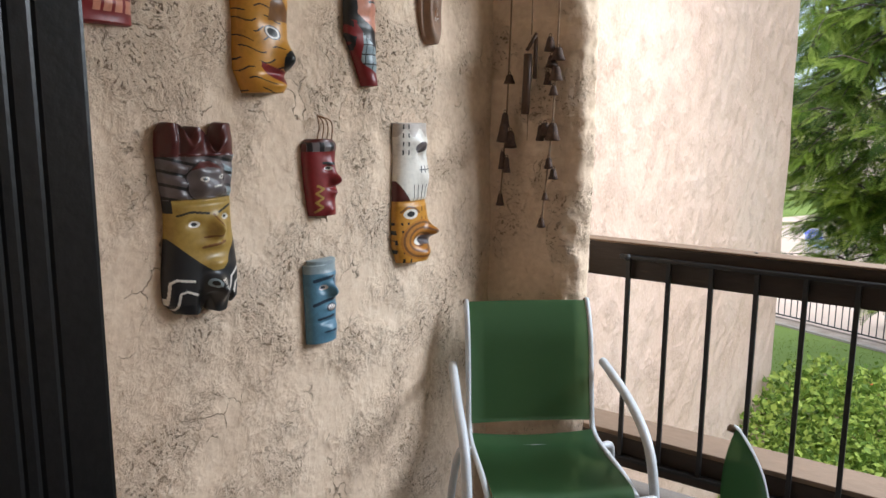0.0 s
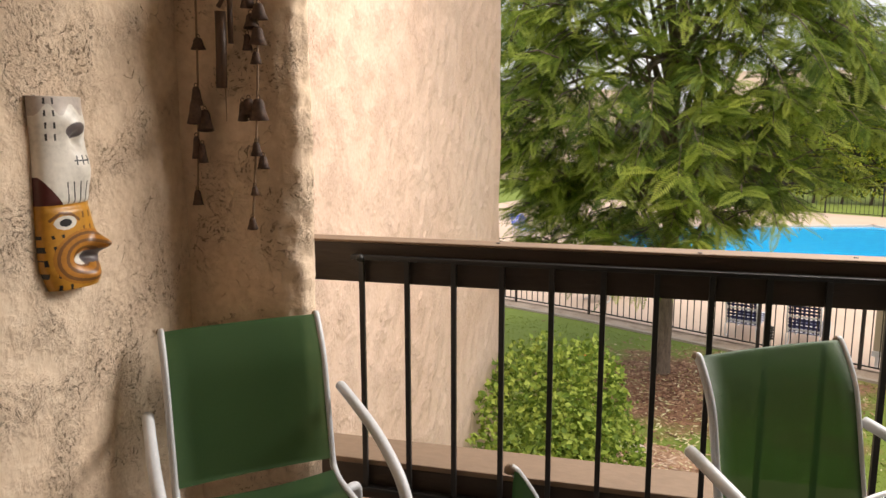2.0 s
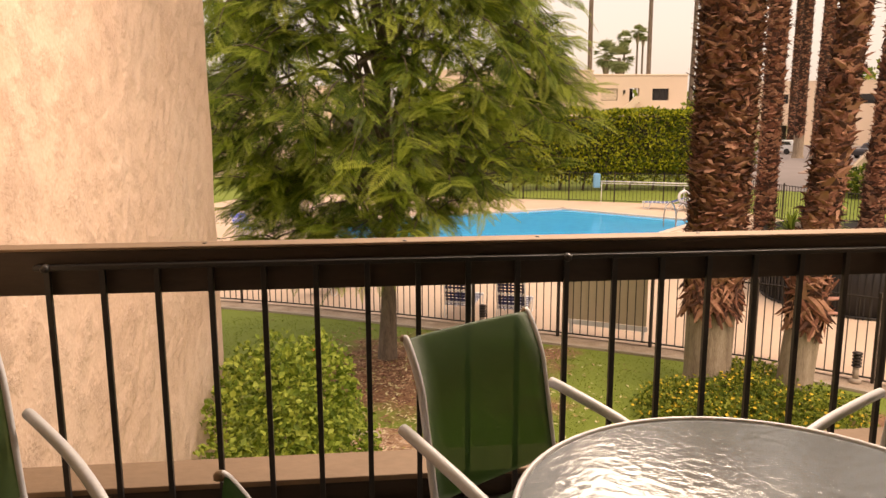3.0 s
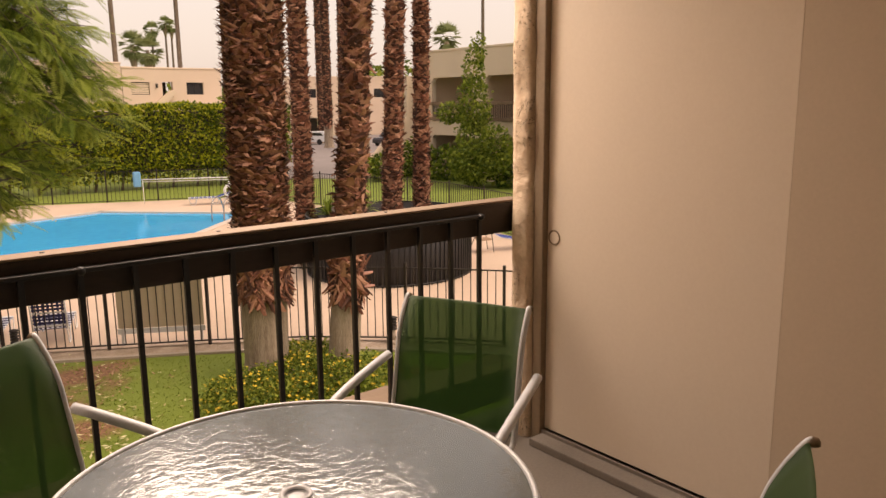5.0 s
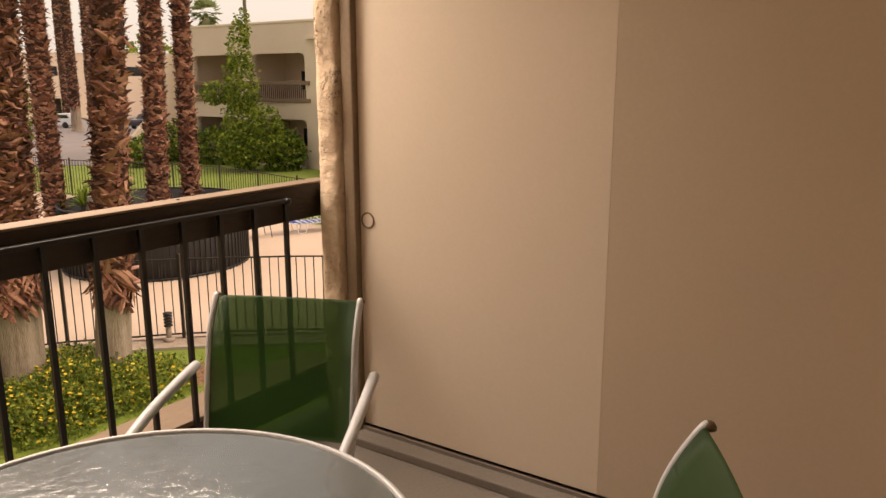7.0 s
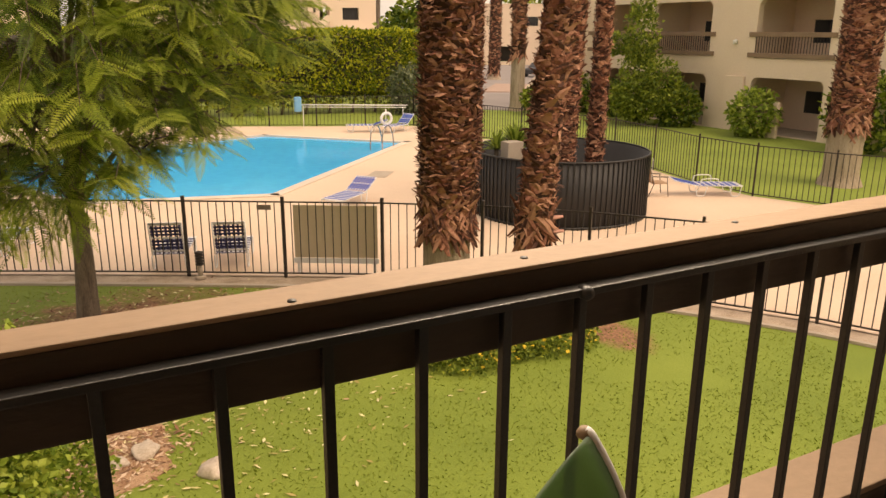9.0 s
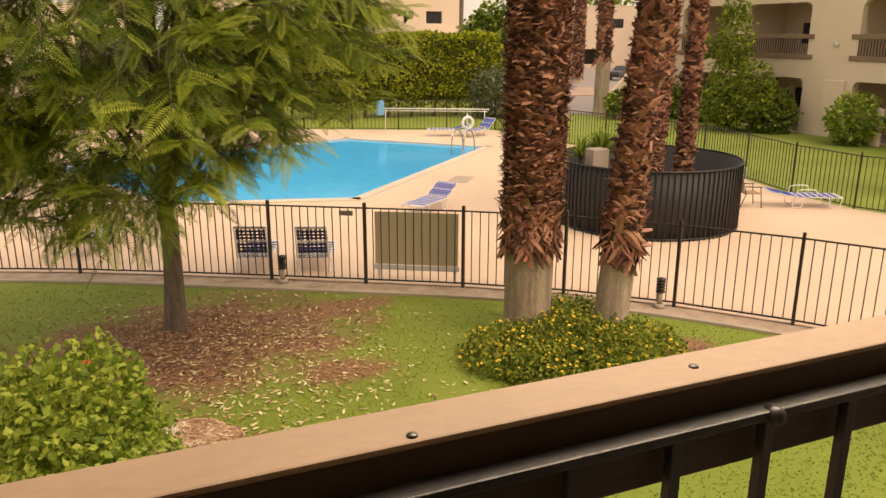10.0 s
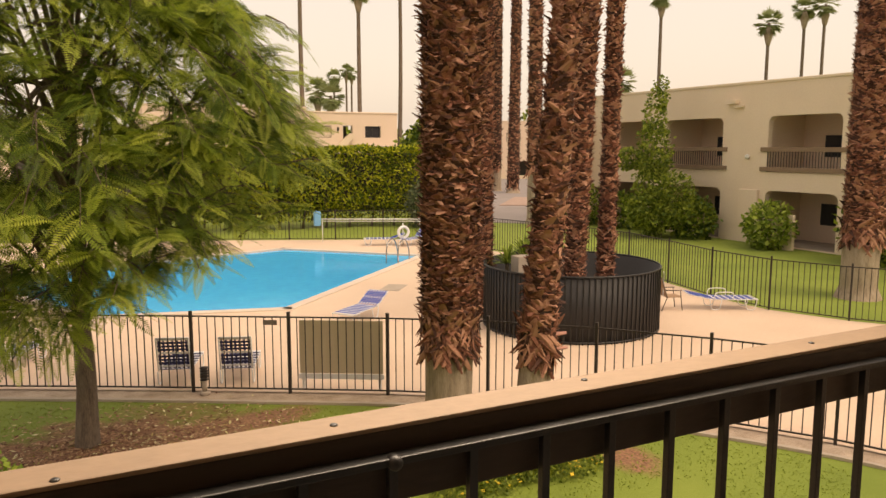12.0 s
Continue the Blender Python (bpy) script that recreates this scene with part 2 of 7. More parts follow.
TREE_LEAF = leafy("feathery_green_leaf", [(0.08, 0.13, 0.022), (0.15, 0.225, 0.035), (0.25, 0.33, 0.055), (0.36, 0.43, 0.085)], 0.8, 0.5)
YOUNG_LEAF = leafy("yellow_green_young_leaf", [(0.22, 0.30, 0.04), (0.32, 0.40, 0.06), (0.44, 0.50, 0.09)], 0.8, 0.5)
HEDGE_LEAF = leafy("hedge_leaf", [(0.05, 0.095, 0.014), (0.12, 0.18, 0.024), (0.25, 0.31, 0.04)], 0.9)
FICUS_LEAF = leafy("clipped_ficus_leaf", [(0.08, 0.13, 0.012), (0.24, 0.285, 0.022), (0.46, 0.47, 0.04)], 0.9, 0.4)
SHRUB_LEAF = leafy("light_green_leaf", [(0.12, 0.19, 0.026), (0.23, 0.32, 0.05), (0.38, 0.46, 0.09)], 0.9, 0.4)
LANTANA_LEAF = leafy("olive_leaf", [(0.09, 0.14, 0.02), (0.18, 0.24, 0.035), (0.31, 0.36, 0.06)], 0.9, 0.4)
YELLOW = mat("yellow_flower", [(0.55, 0.36, 0.02), (0.72, 0.50, 0.05)], 8, 50, 0.7, 0)
# far fronds only; their green is paled to carry the distance haze
PALM_LEAF = leafy("hazed_palm_frond", [(0.17, 0.21, 0.08), (0.26, 0.30, 0.13), (0.34, 0.38, 0.18)])
WHITE_FAR = mat("pale_lamp_glass", [(0.6, 0.58, 0.54), (0.7, 0.68, 0.64)], 4, 30, 0.5, 0)
# dark painted shade for hedge and entries; also window backs, lamp case
DARK = mat("shade_and_dark_fittings", [(0.04, 0.033, 0.028), (0.07, 0.06, 0.05)], 2, 20, 0.9, 0)


def glassy(name, color, rough=0.02):
    m = bpy.data.materials.new(name)
    m.use_nodes = True
    b = m.node_tree.nodes["Principled BSDF"]
    b.inputs["Base Color"].default_value = (*color, 1)
    b.inputs["Roughness"].default_value = rough
    return m


WINDOW = glassy("dark_window_glass", (0.03, 0.03, 0.035), 0.05)


def water_mat():
    m = mat("pool_water", [(0.0, 0.38, 0.80), (0.003, 0.44, 0.86), (0.008, 0.50, 0.92)], 0.25, 3, 0.12, 0.10, 0.02, spec=0.28)
    return m


WATER = water_mat()


def sling_mat():
    """Woven vinyl mesh; a little light comes through between the threads."""
    m = mat("green_sling_mesh", [(0.044, 0.098, 0.040), (0.056, 0.122, 0.050)], 5, 300, 0.42, 0.15, 0.001, spec=0.35)
    n, l = m.node_tree.nodes, m.node_tree.links
    b, out = n["Principled BSDF"], n["Material Output"]
    tr, mx = n.new("ShaderNodeBsdfTransparent"), n.new("ShaderNodeMixShader")
    tl, mx2 = n.new("ShaderNodeBsdfTranslucent"), n.new("ShaderNodeMixShader")
    tl.inputs[0].default_value = (0.07, 0.20, 0.045, 1)
    tr.inputs[0].default_value = (0.55, 0.9, 0.45, 1)
    mx2.inputs[0].default_value, mx.inputs[0].default_value = 0.22, 0.07
    l.new(b.outputs[0], mx2.inputs[1])
    l.new(tl.outputs[0], mx2.inputs[2])
    l.new(mx2.outputs[0], mx.inputs[1])
    l.new(tr.outputs[0], mx.inputs[2])
    l.new(mx.outputs[0], out.inputs[0])
    return m


SLING = sling_mat()


def table_glass():
    m = mat("pebbled_table_glass", [(0.23, 0.27, 0.28), (0.30, 0.345, 0.355)], 2, 42, 0.13, 0.38, 0.004)
    b = m.node_tree.nodes["Principled BSDF"]
    b.inputs["Transmission Weight"].default_value = 0.55
    b.inputs["IOR"].default_value = 1.5
    b.inputs["Specular IOR Level"].default_value = 0.8
    return m


TABLE_GLASS = table_glass()


# ---- building blocks ----
def thing(name, label, category, group="", at=(0, 0, 0), rz=0.0, kind=""):
    ob = new(name)
    ob.empty_display_size = 0.1
    ob.matrix_world = pose(*at, 0, 0, rz)
    return tagged(ob, label, category, group, kind)


def part(name, bm, material, parent=None, label=""):
    me = bpy.data.meshes.new(name)
    bm.to_mesh(me)
    bm.free()
    return mesh_part(name, me, material, parent, label)


def mesh_part(name, me, material, parent=None, label="", m=None):
    for x in (material if isinstance(material, (list, tuple)) else [material]):
        if x and x.name not in me.materials:
            me.materials.append(x)
    ob = new(name, me)
    if parent:
        ob.parent = parent
    if m is not None:
        ob.matrix_basis = m
    return tagged(ob, label)


def box(bm, x0, y0, z0, x1, y1, z1, bevel=0.0, m=None):
    r = bmesh.ops.create_cube(bm, size=1.0)
    vs = r["verts"]
    bmesh.ops.scale(bm, vec=(x1 - x0, y1 - y0, z1 - z0), verts=vs)
    bmesh.ops.translate(bm, vec=((x0 + x1) / 2, (y0 + y1) / 2, (z0 + z1) / 2), verts=vs)
    if bevel:
        es = list({e for v in vs for e in v.link_edges})
        out = bmesh.ops.bevel(bm, geom=es, offset=bevel, segments=2, affect="EDGES", profile=0.6)
        vs = list({v for v in out["verts"]} | {v for v in vs if v.is_valid})
    if m is not None:
        bmesh.ops.transform(bm, matrix=m, verts=vs)
    return bm


def tube(bm, pts, r, seg=8, closed=False, flat=1.0):
    """A round bar along points; r may be a list."""
    pts = [Vector(p) for p in pts]
    n = len(pts)
    rs = r if isinstance(r, (list, tuple)) else [r] * n
    rings, up, side = [], Vector((0, 0, 1)), None
    for i, p in enumerate(pts):
        a = pts[i - 1] if i or closed else p
        b = pts[(i + 1) % n] if i < n - 1 or closed else p
        d = (b - a).normalized()
        if side is None:
            side = d.cross(up if abs(d.z) < 0.93 else Vector((0, 1, 0)))
        s = side = (side - d * side.dot(d)).normalized()
        u = s.cross(d).normalized()
        rings.append([bm.verts.new(p + s * rs[i] * math.cos(2 * math.pi * k / seg) + u * rs[i] * flat * math.sin(2 * math.pi * k / seg)) for k in range(seg)])
    for i in range(n if closed else n - 1):
        a, b = rings[i], rings[(i + 1) % n]
        for k in range(seg):
            f = bm.faces.new((a[k], a[(k + 1) % seg], b[(k + 1) % seg], b[k]))
            f.smooth = True
    if not closed:
        bm.faces.new(rings[0][::-1])
        bm.faces.new(rings[-1])
    return bm


def curve_pts(pts, n=6, closed=False):
    """Catmull-Rom through points."""
    P = [Vector(p) for p in pts]
    out = []
    m = len(P)
    for i in range(m if closed else m - 1):
        p0 = P[i - 1] if i or closed else P[0]
        p1, p2 = P[i], P[(i + 1) % m]
        p3 = P[(i + 2) % m] if closed or i + 2 < m else P[-1]
        for k in range(n):
            t = k / n
            out.append(0.5 * ((2 * p1) + (p2 - p0) * t + (2 * p0 - 5 * p1 + 4 * p2 - p3) * t * t + (3 * p1 - p0 - 3 * p2 + p3) * t ** 3))
    if not closed:
        out.append(P[-1])
    return out


def lathe(bm, profile, seg=24, at=(0, 0, 0)):
    rings = [[bm.verts.new((at[0] + r * math.cos(2 * math.pi * k / seg), at[1] + r * math.sin(2 * math.pi * k / seg), at[2] + z)) for k in range(seg)] for r, z in profile]
    for a, b in zip(rings, rings[1:]):
        for k in range(seg):
            bm.faces.new((a[k], a[(k + 1) % seg], b[(k + 1) % seg], b[k])).smooth = True
    if profile[0][0] > 1e-4:
        bm.faces.new(rings[0][::-1])
    if profile[-1][0] > 1e-4:
        bm.faces.new(rings[-1])
    return bm


def prism(bm, poly, z0, z1):
    lo = [bm.verts.new((x, y, z0)) for x, y in poly]
    hi = [bm.verts.new((x, y, z1)) for x, y in poly]
    n = len(poly)
    bm.faces.new(lo[::-1])
    bm.faces.new(hi)
    for i in range(n):
        bm.faces.new((lo[i], lo[(i + 1) % n], hi[(i + 1) % n], hi[i]))
    bmesh.ops.recalc_face_normals(bm, faces=bm.faces)
    return bm


def structure(name, bm, material, label=""):
    return tagged(part(name, bm, material, None, label), kind="structure")


def raw(name, verts, faces, material, parent=None, label="", smooth=False):
    me = bpy.data.meshes.new(name)
    me.from_pydata([tuple(v) for v in verts], [], faces)
    if smooth:
        me.shade_smooth()
    return mesh_part(name, me, material, parent, label)


GZ = -3.44          # ground below the balcony floor
WX, EX = -1.44, 2.20  # side walls
RY = 2.66           # inner face of the railing beams


# ---- balcony shell ----
structure("floor", box(bmesh.new(), -1.7, -3.6, -0.22, 2.6, 2.86, 0.0), FLOOR, "grey-brown painted concrete balcony floor")
# unseen ceiling, assumed overhead to limit the light on the balcony
structure("ceiling", box(bmesh.new(), -1.7, -3.6, 2.45, 2.6, 2.95, 2.7), CEIL, "assumed plastered ceiling over the balcony, out of view")


def rough_wall(name, origin, du, dv, nu, nv, normal, amp, material, label, back=0.2, seed=0.0):
    """A stuccoed face with real unevenness, closed behind."""
    o, u, v, nn = Vector(origin), Vector(du), Vector(dv), Vector(normal)
    verts, faces = [], []
    for j in range(nv + 1):
        for i in range(nu + 1):
            p = o + u * (i / nu) + v * (j / nv)
            q = p + Vector((seed, seed, seed))
            h = noise.fractal(q * 3.0, 1.0, 2.0, 4) * 0.7 + 0.5 * noise.noise(q * 14.0) * max(0.0, noise.noise(q * 2.3 + Vector((5, 5, 5))) + 0.2)
            e = min(i, nu - i, j, nv - j)
            verts.append(p + nn * (amp * h * min(1.0, e / 2)))
            if i < nu and j < nv:
                a = j * (nu + 1) + i
                faces.append((a, a + 1, a + nu + 2, a + nu + 1))
    k = len(verts)
    cs = [o, o + u, o + u + v, o + v]
    verts += [c - nn * back for c in cs]
    idx = [0, nu, (nu + 1) * (nv + 1) - 1, (nu + 1) * nv]
    bot, rgt, top, lft = list(range(0, nu + 1)), [nu + (nu + 1) * j for j in range(nv + 1)], [(nu + 1) * nv + i for i in range(nu + 1)], [(nu + 1) * j for j in range(nv + 1)]
    faces += [tuple(bot[::-1]) + (k, k + 1), tuple(rgt[::-1]) + (k + 1, k + 2), tuple(top) + (k + 2, k + 3), tuple(lft) + (k + 3, k), (k + 3, k + 2, k + 1, k)]
    ob = raw(name, verts, faces, material, None, label, True)
    return tagged(ob, kind="structure")


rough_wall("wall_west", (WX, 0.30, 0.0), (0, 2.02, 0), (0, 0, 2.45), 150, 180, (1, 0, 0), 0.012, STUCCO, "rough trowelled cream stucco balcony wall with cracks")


def pilaster():
    poly = [(WX - 0.2, 2.30), (WX - 0.06, 2.295), (-1.30, 2.295), (-1.15, 2.30), (-1.105, 2.325), (-1.09, 2.38), (-1.12, 2.45), (-1.25, 2.62), (-1.31, 2.70), (-1.36, 2.90), (WX - 0.2, 2.90)]
    ring = []
    for (x0, y0), (x1, y1) in zip(poly[1:10], poly[2:10]):
        m = max(1, int(math.hypot(x1 - x0, y1 - y0) / 0.015))
        ring += [(x0 + (x1 - x0) * i / m, y0 + (y1 - y0) * i / m) for i in range(m)]
    ring += [poly[9]]
    nz, verts, faces = 170, [], []
    for j in range(nz + 1):
        z = 2.45 * j / nz
        for i, (x, y) in enumerate(ring):
            p = Vector((x, y, z))
            s = max(0.0, 1 - math.hypot(x + 1.10, y - 2.36) / 0.13)
            a = 0.006 + 0.010 * s
            h = noise.fractal(p * 6.0, 0.9, 2.1, 5) * a + noise.noise(p * 35.0) * 0.5 * a
            verts.append((x + h, y - h * 0.8, z))
            if i < len(ring) - 1 and j < nz:
                b = j * len(ring) + i
                faces.append((b, b + 1, b + len(ring) + 1, b + len(ring)))
    tagged(raw("pilaster", verts, faces, STUCCO, None, "rough stucco pilaster with a ragged rounded edge", True), kind="structure")
    structure("pilaster_core", prism(bmesh.new(), [(WX - 0.2, 2.34), (-1.17, 2.34), (-1.32, 2.62), (-1.42, 2.89), (WX - 0.2, 2.89)], 0, 2.45), STUCCO, "stucco pilaster core")


pilaster()


def fin_wall():
    """Long outer wall with a rounded end, from the ground to above the roof."""
    x, y0, y1, r = -1.62, 2.905, 8.55, 0.55
    outline = [(x - 2.4, y0), (x, y0)] + [(x, y0 + (y1 - r - y0) * i / 24) for i in range(1, 25)]
    outline += [(x - r + r * math.cos(a), y1 - r + r * math.sin(a)) for a in [math.pi / 2 * k / 10 for k in range(1, 11)]] + [(x - 2.4, y1)]
    zs = [GZ - 0.1 + 9.4 * k / 60 for k in range(61)]
    verts, faces = [], []
    n = len(outline)
    for z in zs:
        for px_, py_ in outline:
            h = noise.fractal(Vector((px_, py_, z)) * 1.6, 1, 2, 4) * 0.012
            verts.append((px_ + h, py_ + h, z))
    for j in range(60):
        for i in range(n):
            k = (i + 1) % n
            faces.append((j * n + i, j * n + k, (j + 1) * n + k, (j + 1) * n + i))
    faces.append(tuple(60 * n + i for i in range(n)))
    tagged(raw("wall_outer", verts, faces, STUCCO_OUT, None, "pinkish beige stucco wing wall with a rounded end", True), kind="structure")


fin_wall()

structure("wall_lower", box(bmesh.new(), -1.7, -3.9, GZ - 0.1, 2.6, 2.6, -0.225), STUCCO_OUT, "plain stucco storey below the balcony")

# right side: storage closet with two sliding panels
structure("wall_east", box(bmesh.new(), EX + 0.05, -0.1, 0, 2.6, 2.645, 2.45), STUCCO, "stucco wall behind the sliding panels")


def east_post():
    ring = [(2.26, 2.533), (2.175, 2.533), (2.15, 2.54), (2.142, 2.555), (2.14, 2.58), (2.14, 2.615), (2.148, 2.636), (2.17, 2.65), (2.30, 2.654)]
    fine = []
    for (x0, y0), (x1, y1) in zip(ring, ring[1:]):
        m = max(1, int(math.hypot(x1 - x0, y1 - y0) / 0.015))
        fine += [(x0 + (x1 - x0) * i / m, y0 + (y1 - y0) * i / m) for i in range(m)]
    fine += [ring[-1]]
    verts, faces, nz = [], [], 170
    for j in range(nz + 1):
        z = 2.45 * j / nz
        for i, (x, y) in enumerate(fine):
            p = Vector((x, y, z))
            h = noise.fractal(p * 6.0, 0.9, 2.1, 5) * 0.010 + noise.noise(p * 40.0) * 0.004
            verts.append((x - h, y - h * 0.5, z))
            if i < len(fine) - 1 and j < nz:
                b = j * len(fine) + i
                faces.append((b, b + len(fine), b + len(fine) + 1, b + 1))
    tagged(raw("corner_post", verts, faces, STUCCO, None, "rough stucco corner post at the railing's end", True), kind="structure")


east_post()
structure("trim", box(bmesh.new(), 2.165, 2.479, 0.0, 2.25, 2.531, 2.45, 0.006), JAMB, "taupe painted wooden jamb")
structure("closet_header", box(bmesh.new(), 2.17, 0.31, 2.25, 2.25, 2.478, 2.45, 0.004), JAMB, "painted wooden header over the sliding panels")


def sliding_panel(y0, y1, x, label, pull_y=None, paint_=None):
    t = thing("sliding_door", label, "sliding door", "closet sliding doors")
    part("panel", box(bmesh.new(), x, y0, 0.055, x + 0.009, y1, 2.25), paint_ or PANEL, t)
    if pull_y:
        ring = bmesh.new()
        lathe(ring, [(0.024, -0.002), (0.027, 0.003), (0.030, 0.003), (0.032, 0.0), (0.032, -0.004)], 28)
        bmesh.ops.transform(ring, matrix=pose(x - 0.001, pull_y, 0.885, 0, -90, 0), verts=ring.verts)
        pl = part("finger_pull", ring, JAMB, t, "round recessed brass-brown finger pull")
        cup = lathe(bmesh.new(), [(0.0, 0.001), (0.024, 0.0012)], 24)
        bmesh.ops.transform(cup, matrix=pose(x - 0.001, pull_y, 0.885, 0, -90, 0), verts=cup.verts)
        part("cup", cup, PANEL, pl)


sliding_panel(1.487, 2.478, 2.195, "cream painted sliding closet door with a round finger pull", 2.442)
sliding_panel(0.31, 1.4869, 2.1954, "cream painted sliding closet door behind the first one, dimness put into its paint", None, PANEL_SHADED)
tr = thing("door_track", "grey-brown painted threshold with a sliding-door track", "threshold", kind="structure")
part("sill", box(bmesh.new(), 2.10, 0.31, 0.0, 2.25, 2.478, 0.035, 0.006), FLOOR, tr)
part("rail", box(bmesh.new(), 2.175, 0.31, 0.035, 2.183, 2.478, 0.05), FLOOR, tr)
part("rail", box(bmesh.new(), 2.226, 0.31, 0.035, 2.234, 2.478, 0.05), FLOOR, tr)

# house wall behind, with the sliding glass door that the camera comes through
structure("wall_south_a", box(bmesh.new(), -1.7, 0.10, 0, -0.63, 0.296, 2.45), STUCCO, "stucco house wall beside the patio door")
structure("wall_south_b", box(bmesh.new(), 1.3, 0.10, 0, 2.6, 0.296, 2.45), STUCCO, "stucco house wall beside the patio door")
structure("wall_south_c", box(bmesh.new(), -0.63, 0.10, 2.1, 1.3, 0.296, 2.45), STUCCO, "stucco house wall over the patio door")
ROOM = mat("room_paint", [(0.5, 0.47, 0.42), (0.55, 0.52, 0.47)], 2, 30, 0.9, 0.05)
structure("wall_room_a", box(bmesh.new(), -2.9, -3.8, 0, -2.7, 0.1, 2.45), ROOM, "plain room wall")
structure("wall_room_b", box(bmesh.new(), 2.6, -3.8, 0, 2.8, 0.1, 2.45), ROOM, "plain room wall")
structure("wall_room_c", box(bmesh.new(), -2.9, -4.0, 0, 2.8, -3.8, 2.45), ROOM, "plain room wall")
structure("wall_room_d", box(bmesh.new(), -2.7, 0.10, 0, -1.7, 0.29, 2.45), ROOM, "plain room wall")
structure("floor_room", box(bmesh.new(), -2.9, -3.8, -0.2, -1.7, 0.1, 0.0), FLOOR, "room floor")
structure("ceiling_room", box(bmesh.new(), -2.9, -3.8, 2.45, -1.7, 0.1, 2.65), ROOM, "plain room ceiling")
pd = thing("door_1", "open black aluminium sliding glass patio door", "patio door", kind="structure")
for x0, y0, x1, y1 in ((-0.628, 0.262, -0.522, 0.300), (-0.628, 0.240, -0.514, 0.260), (-0.628, 0.224, -0.506, 0.238), (-0.628, 0.13, -0.496, 0.222)):
    part("jamb", box(bmesh.new(), x0, y0, 0.0, x1, y1, 2.1, 0.004), DOOR_FRAME, pd)
part("jamb", box(bmesh.new(), 1.24, 0.17, 0.0, 1.3, 0.28, 2.1, 0.004), DOOR_FRAME, pd)
part("head", box(bmesh.new(), -0.47, 0.17, 2.04, 1.24, 0.28, 2.1, 0.004), DOOR_FRAME, pd)
part("sill", box(bmesh.new(), -0.47, 0.17, 0.0, 1.24, 0.28, 0.02, 0.004), DOOR_FRAME, pd)


# ---- railing ----
rail = thing("balcony_railing", "dark brown wooden railing beams with black iron balusters", "railing")
cap = bmesh.new()
box(cap, -1.35, RY, 0.887, 2.24, RY + 0.076, 1.0145, 0.005)
part("top_beam", cap, TRIM_BROWN, rail)
part("cap_board", box(bmesh.new(), -1.35, RY - 0.002, 1.015, 2.24, RY + 0.081, 1.024, 0.004), CAP_TAN, rail, "tan top board with nail heads")
part("bottom_beam", box(bmesh.new(), -1.35, RY, 0.14, 2.24, RY + 0.17, 0.262, 0.006), TRIM_BROWN, rail)
part("bottom_ledge", box(bmesh.new(), -1.35, RY - 0.002, 0.2625, 2.24, RY + 0.175, 0.282, 0.005), CAP_TAN, rail, "tan-topped lower beam")
part("top_bar", box(bmesh.new(), -1.08, RY - 0.036, 0.966, 1.985, RY - 0.006, 0.980, 0.003), BLACK_METAL, rail, "black flat iron top bar")
part("bottom_bar", box(bmesh.new(), -1.08, RY - 0.035, 0.185, 1.985, RY - 0.007, 0.198, 0.003), BLACK_METAL, rail)
bal = bmesh.new()
box(bal, -0.008, -0.008, 0.198, 0.008, 0.008, 0.966, 0.0015)
bme = bpy.data.meshes.new("baluster")
bal.to_mesh(bme)
bal.free()
for i in range(21):
    mesh_part("baluster", bme, BLACK_METAL, rail, m=pose(-1.047 + 0.1505 * i, RY - 0.021, 0, 0, 0, random.uniform(-3, 3)))
for x in (-1.047, 0.458, 1.962):
    b = lathe(bmesh.new(), [(0.0, 0.012), (0.008, 0.010), (0.012, 0.004), (0.013, 0.0), (0.013, -0.014)], 14)
    bmesh.ops.transform(b, matrix=pose(x, RY - 0.037, 0.972, 90, 0, 0), verts=b.verts)
    part("bolt", b, BLACK_METAL, rail, "round-headed fixing bolt")
for x, y in ((0.380, 2.698), (1.55, 2.70), (-0.62, 2.70), (-0.03, 2.672), (0.9, 2.71)):
    part("nail_hole", lathe(bmesh.new(), [(0.0, 1.0262), (0.006, 1.0262), (0.007, 1.0240)], 10, (x, y, 0)), BLACK_METAL, rail)


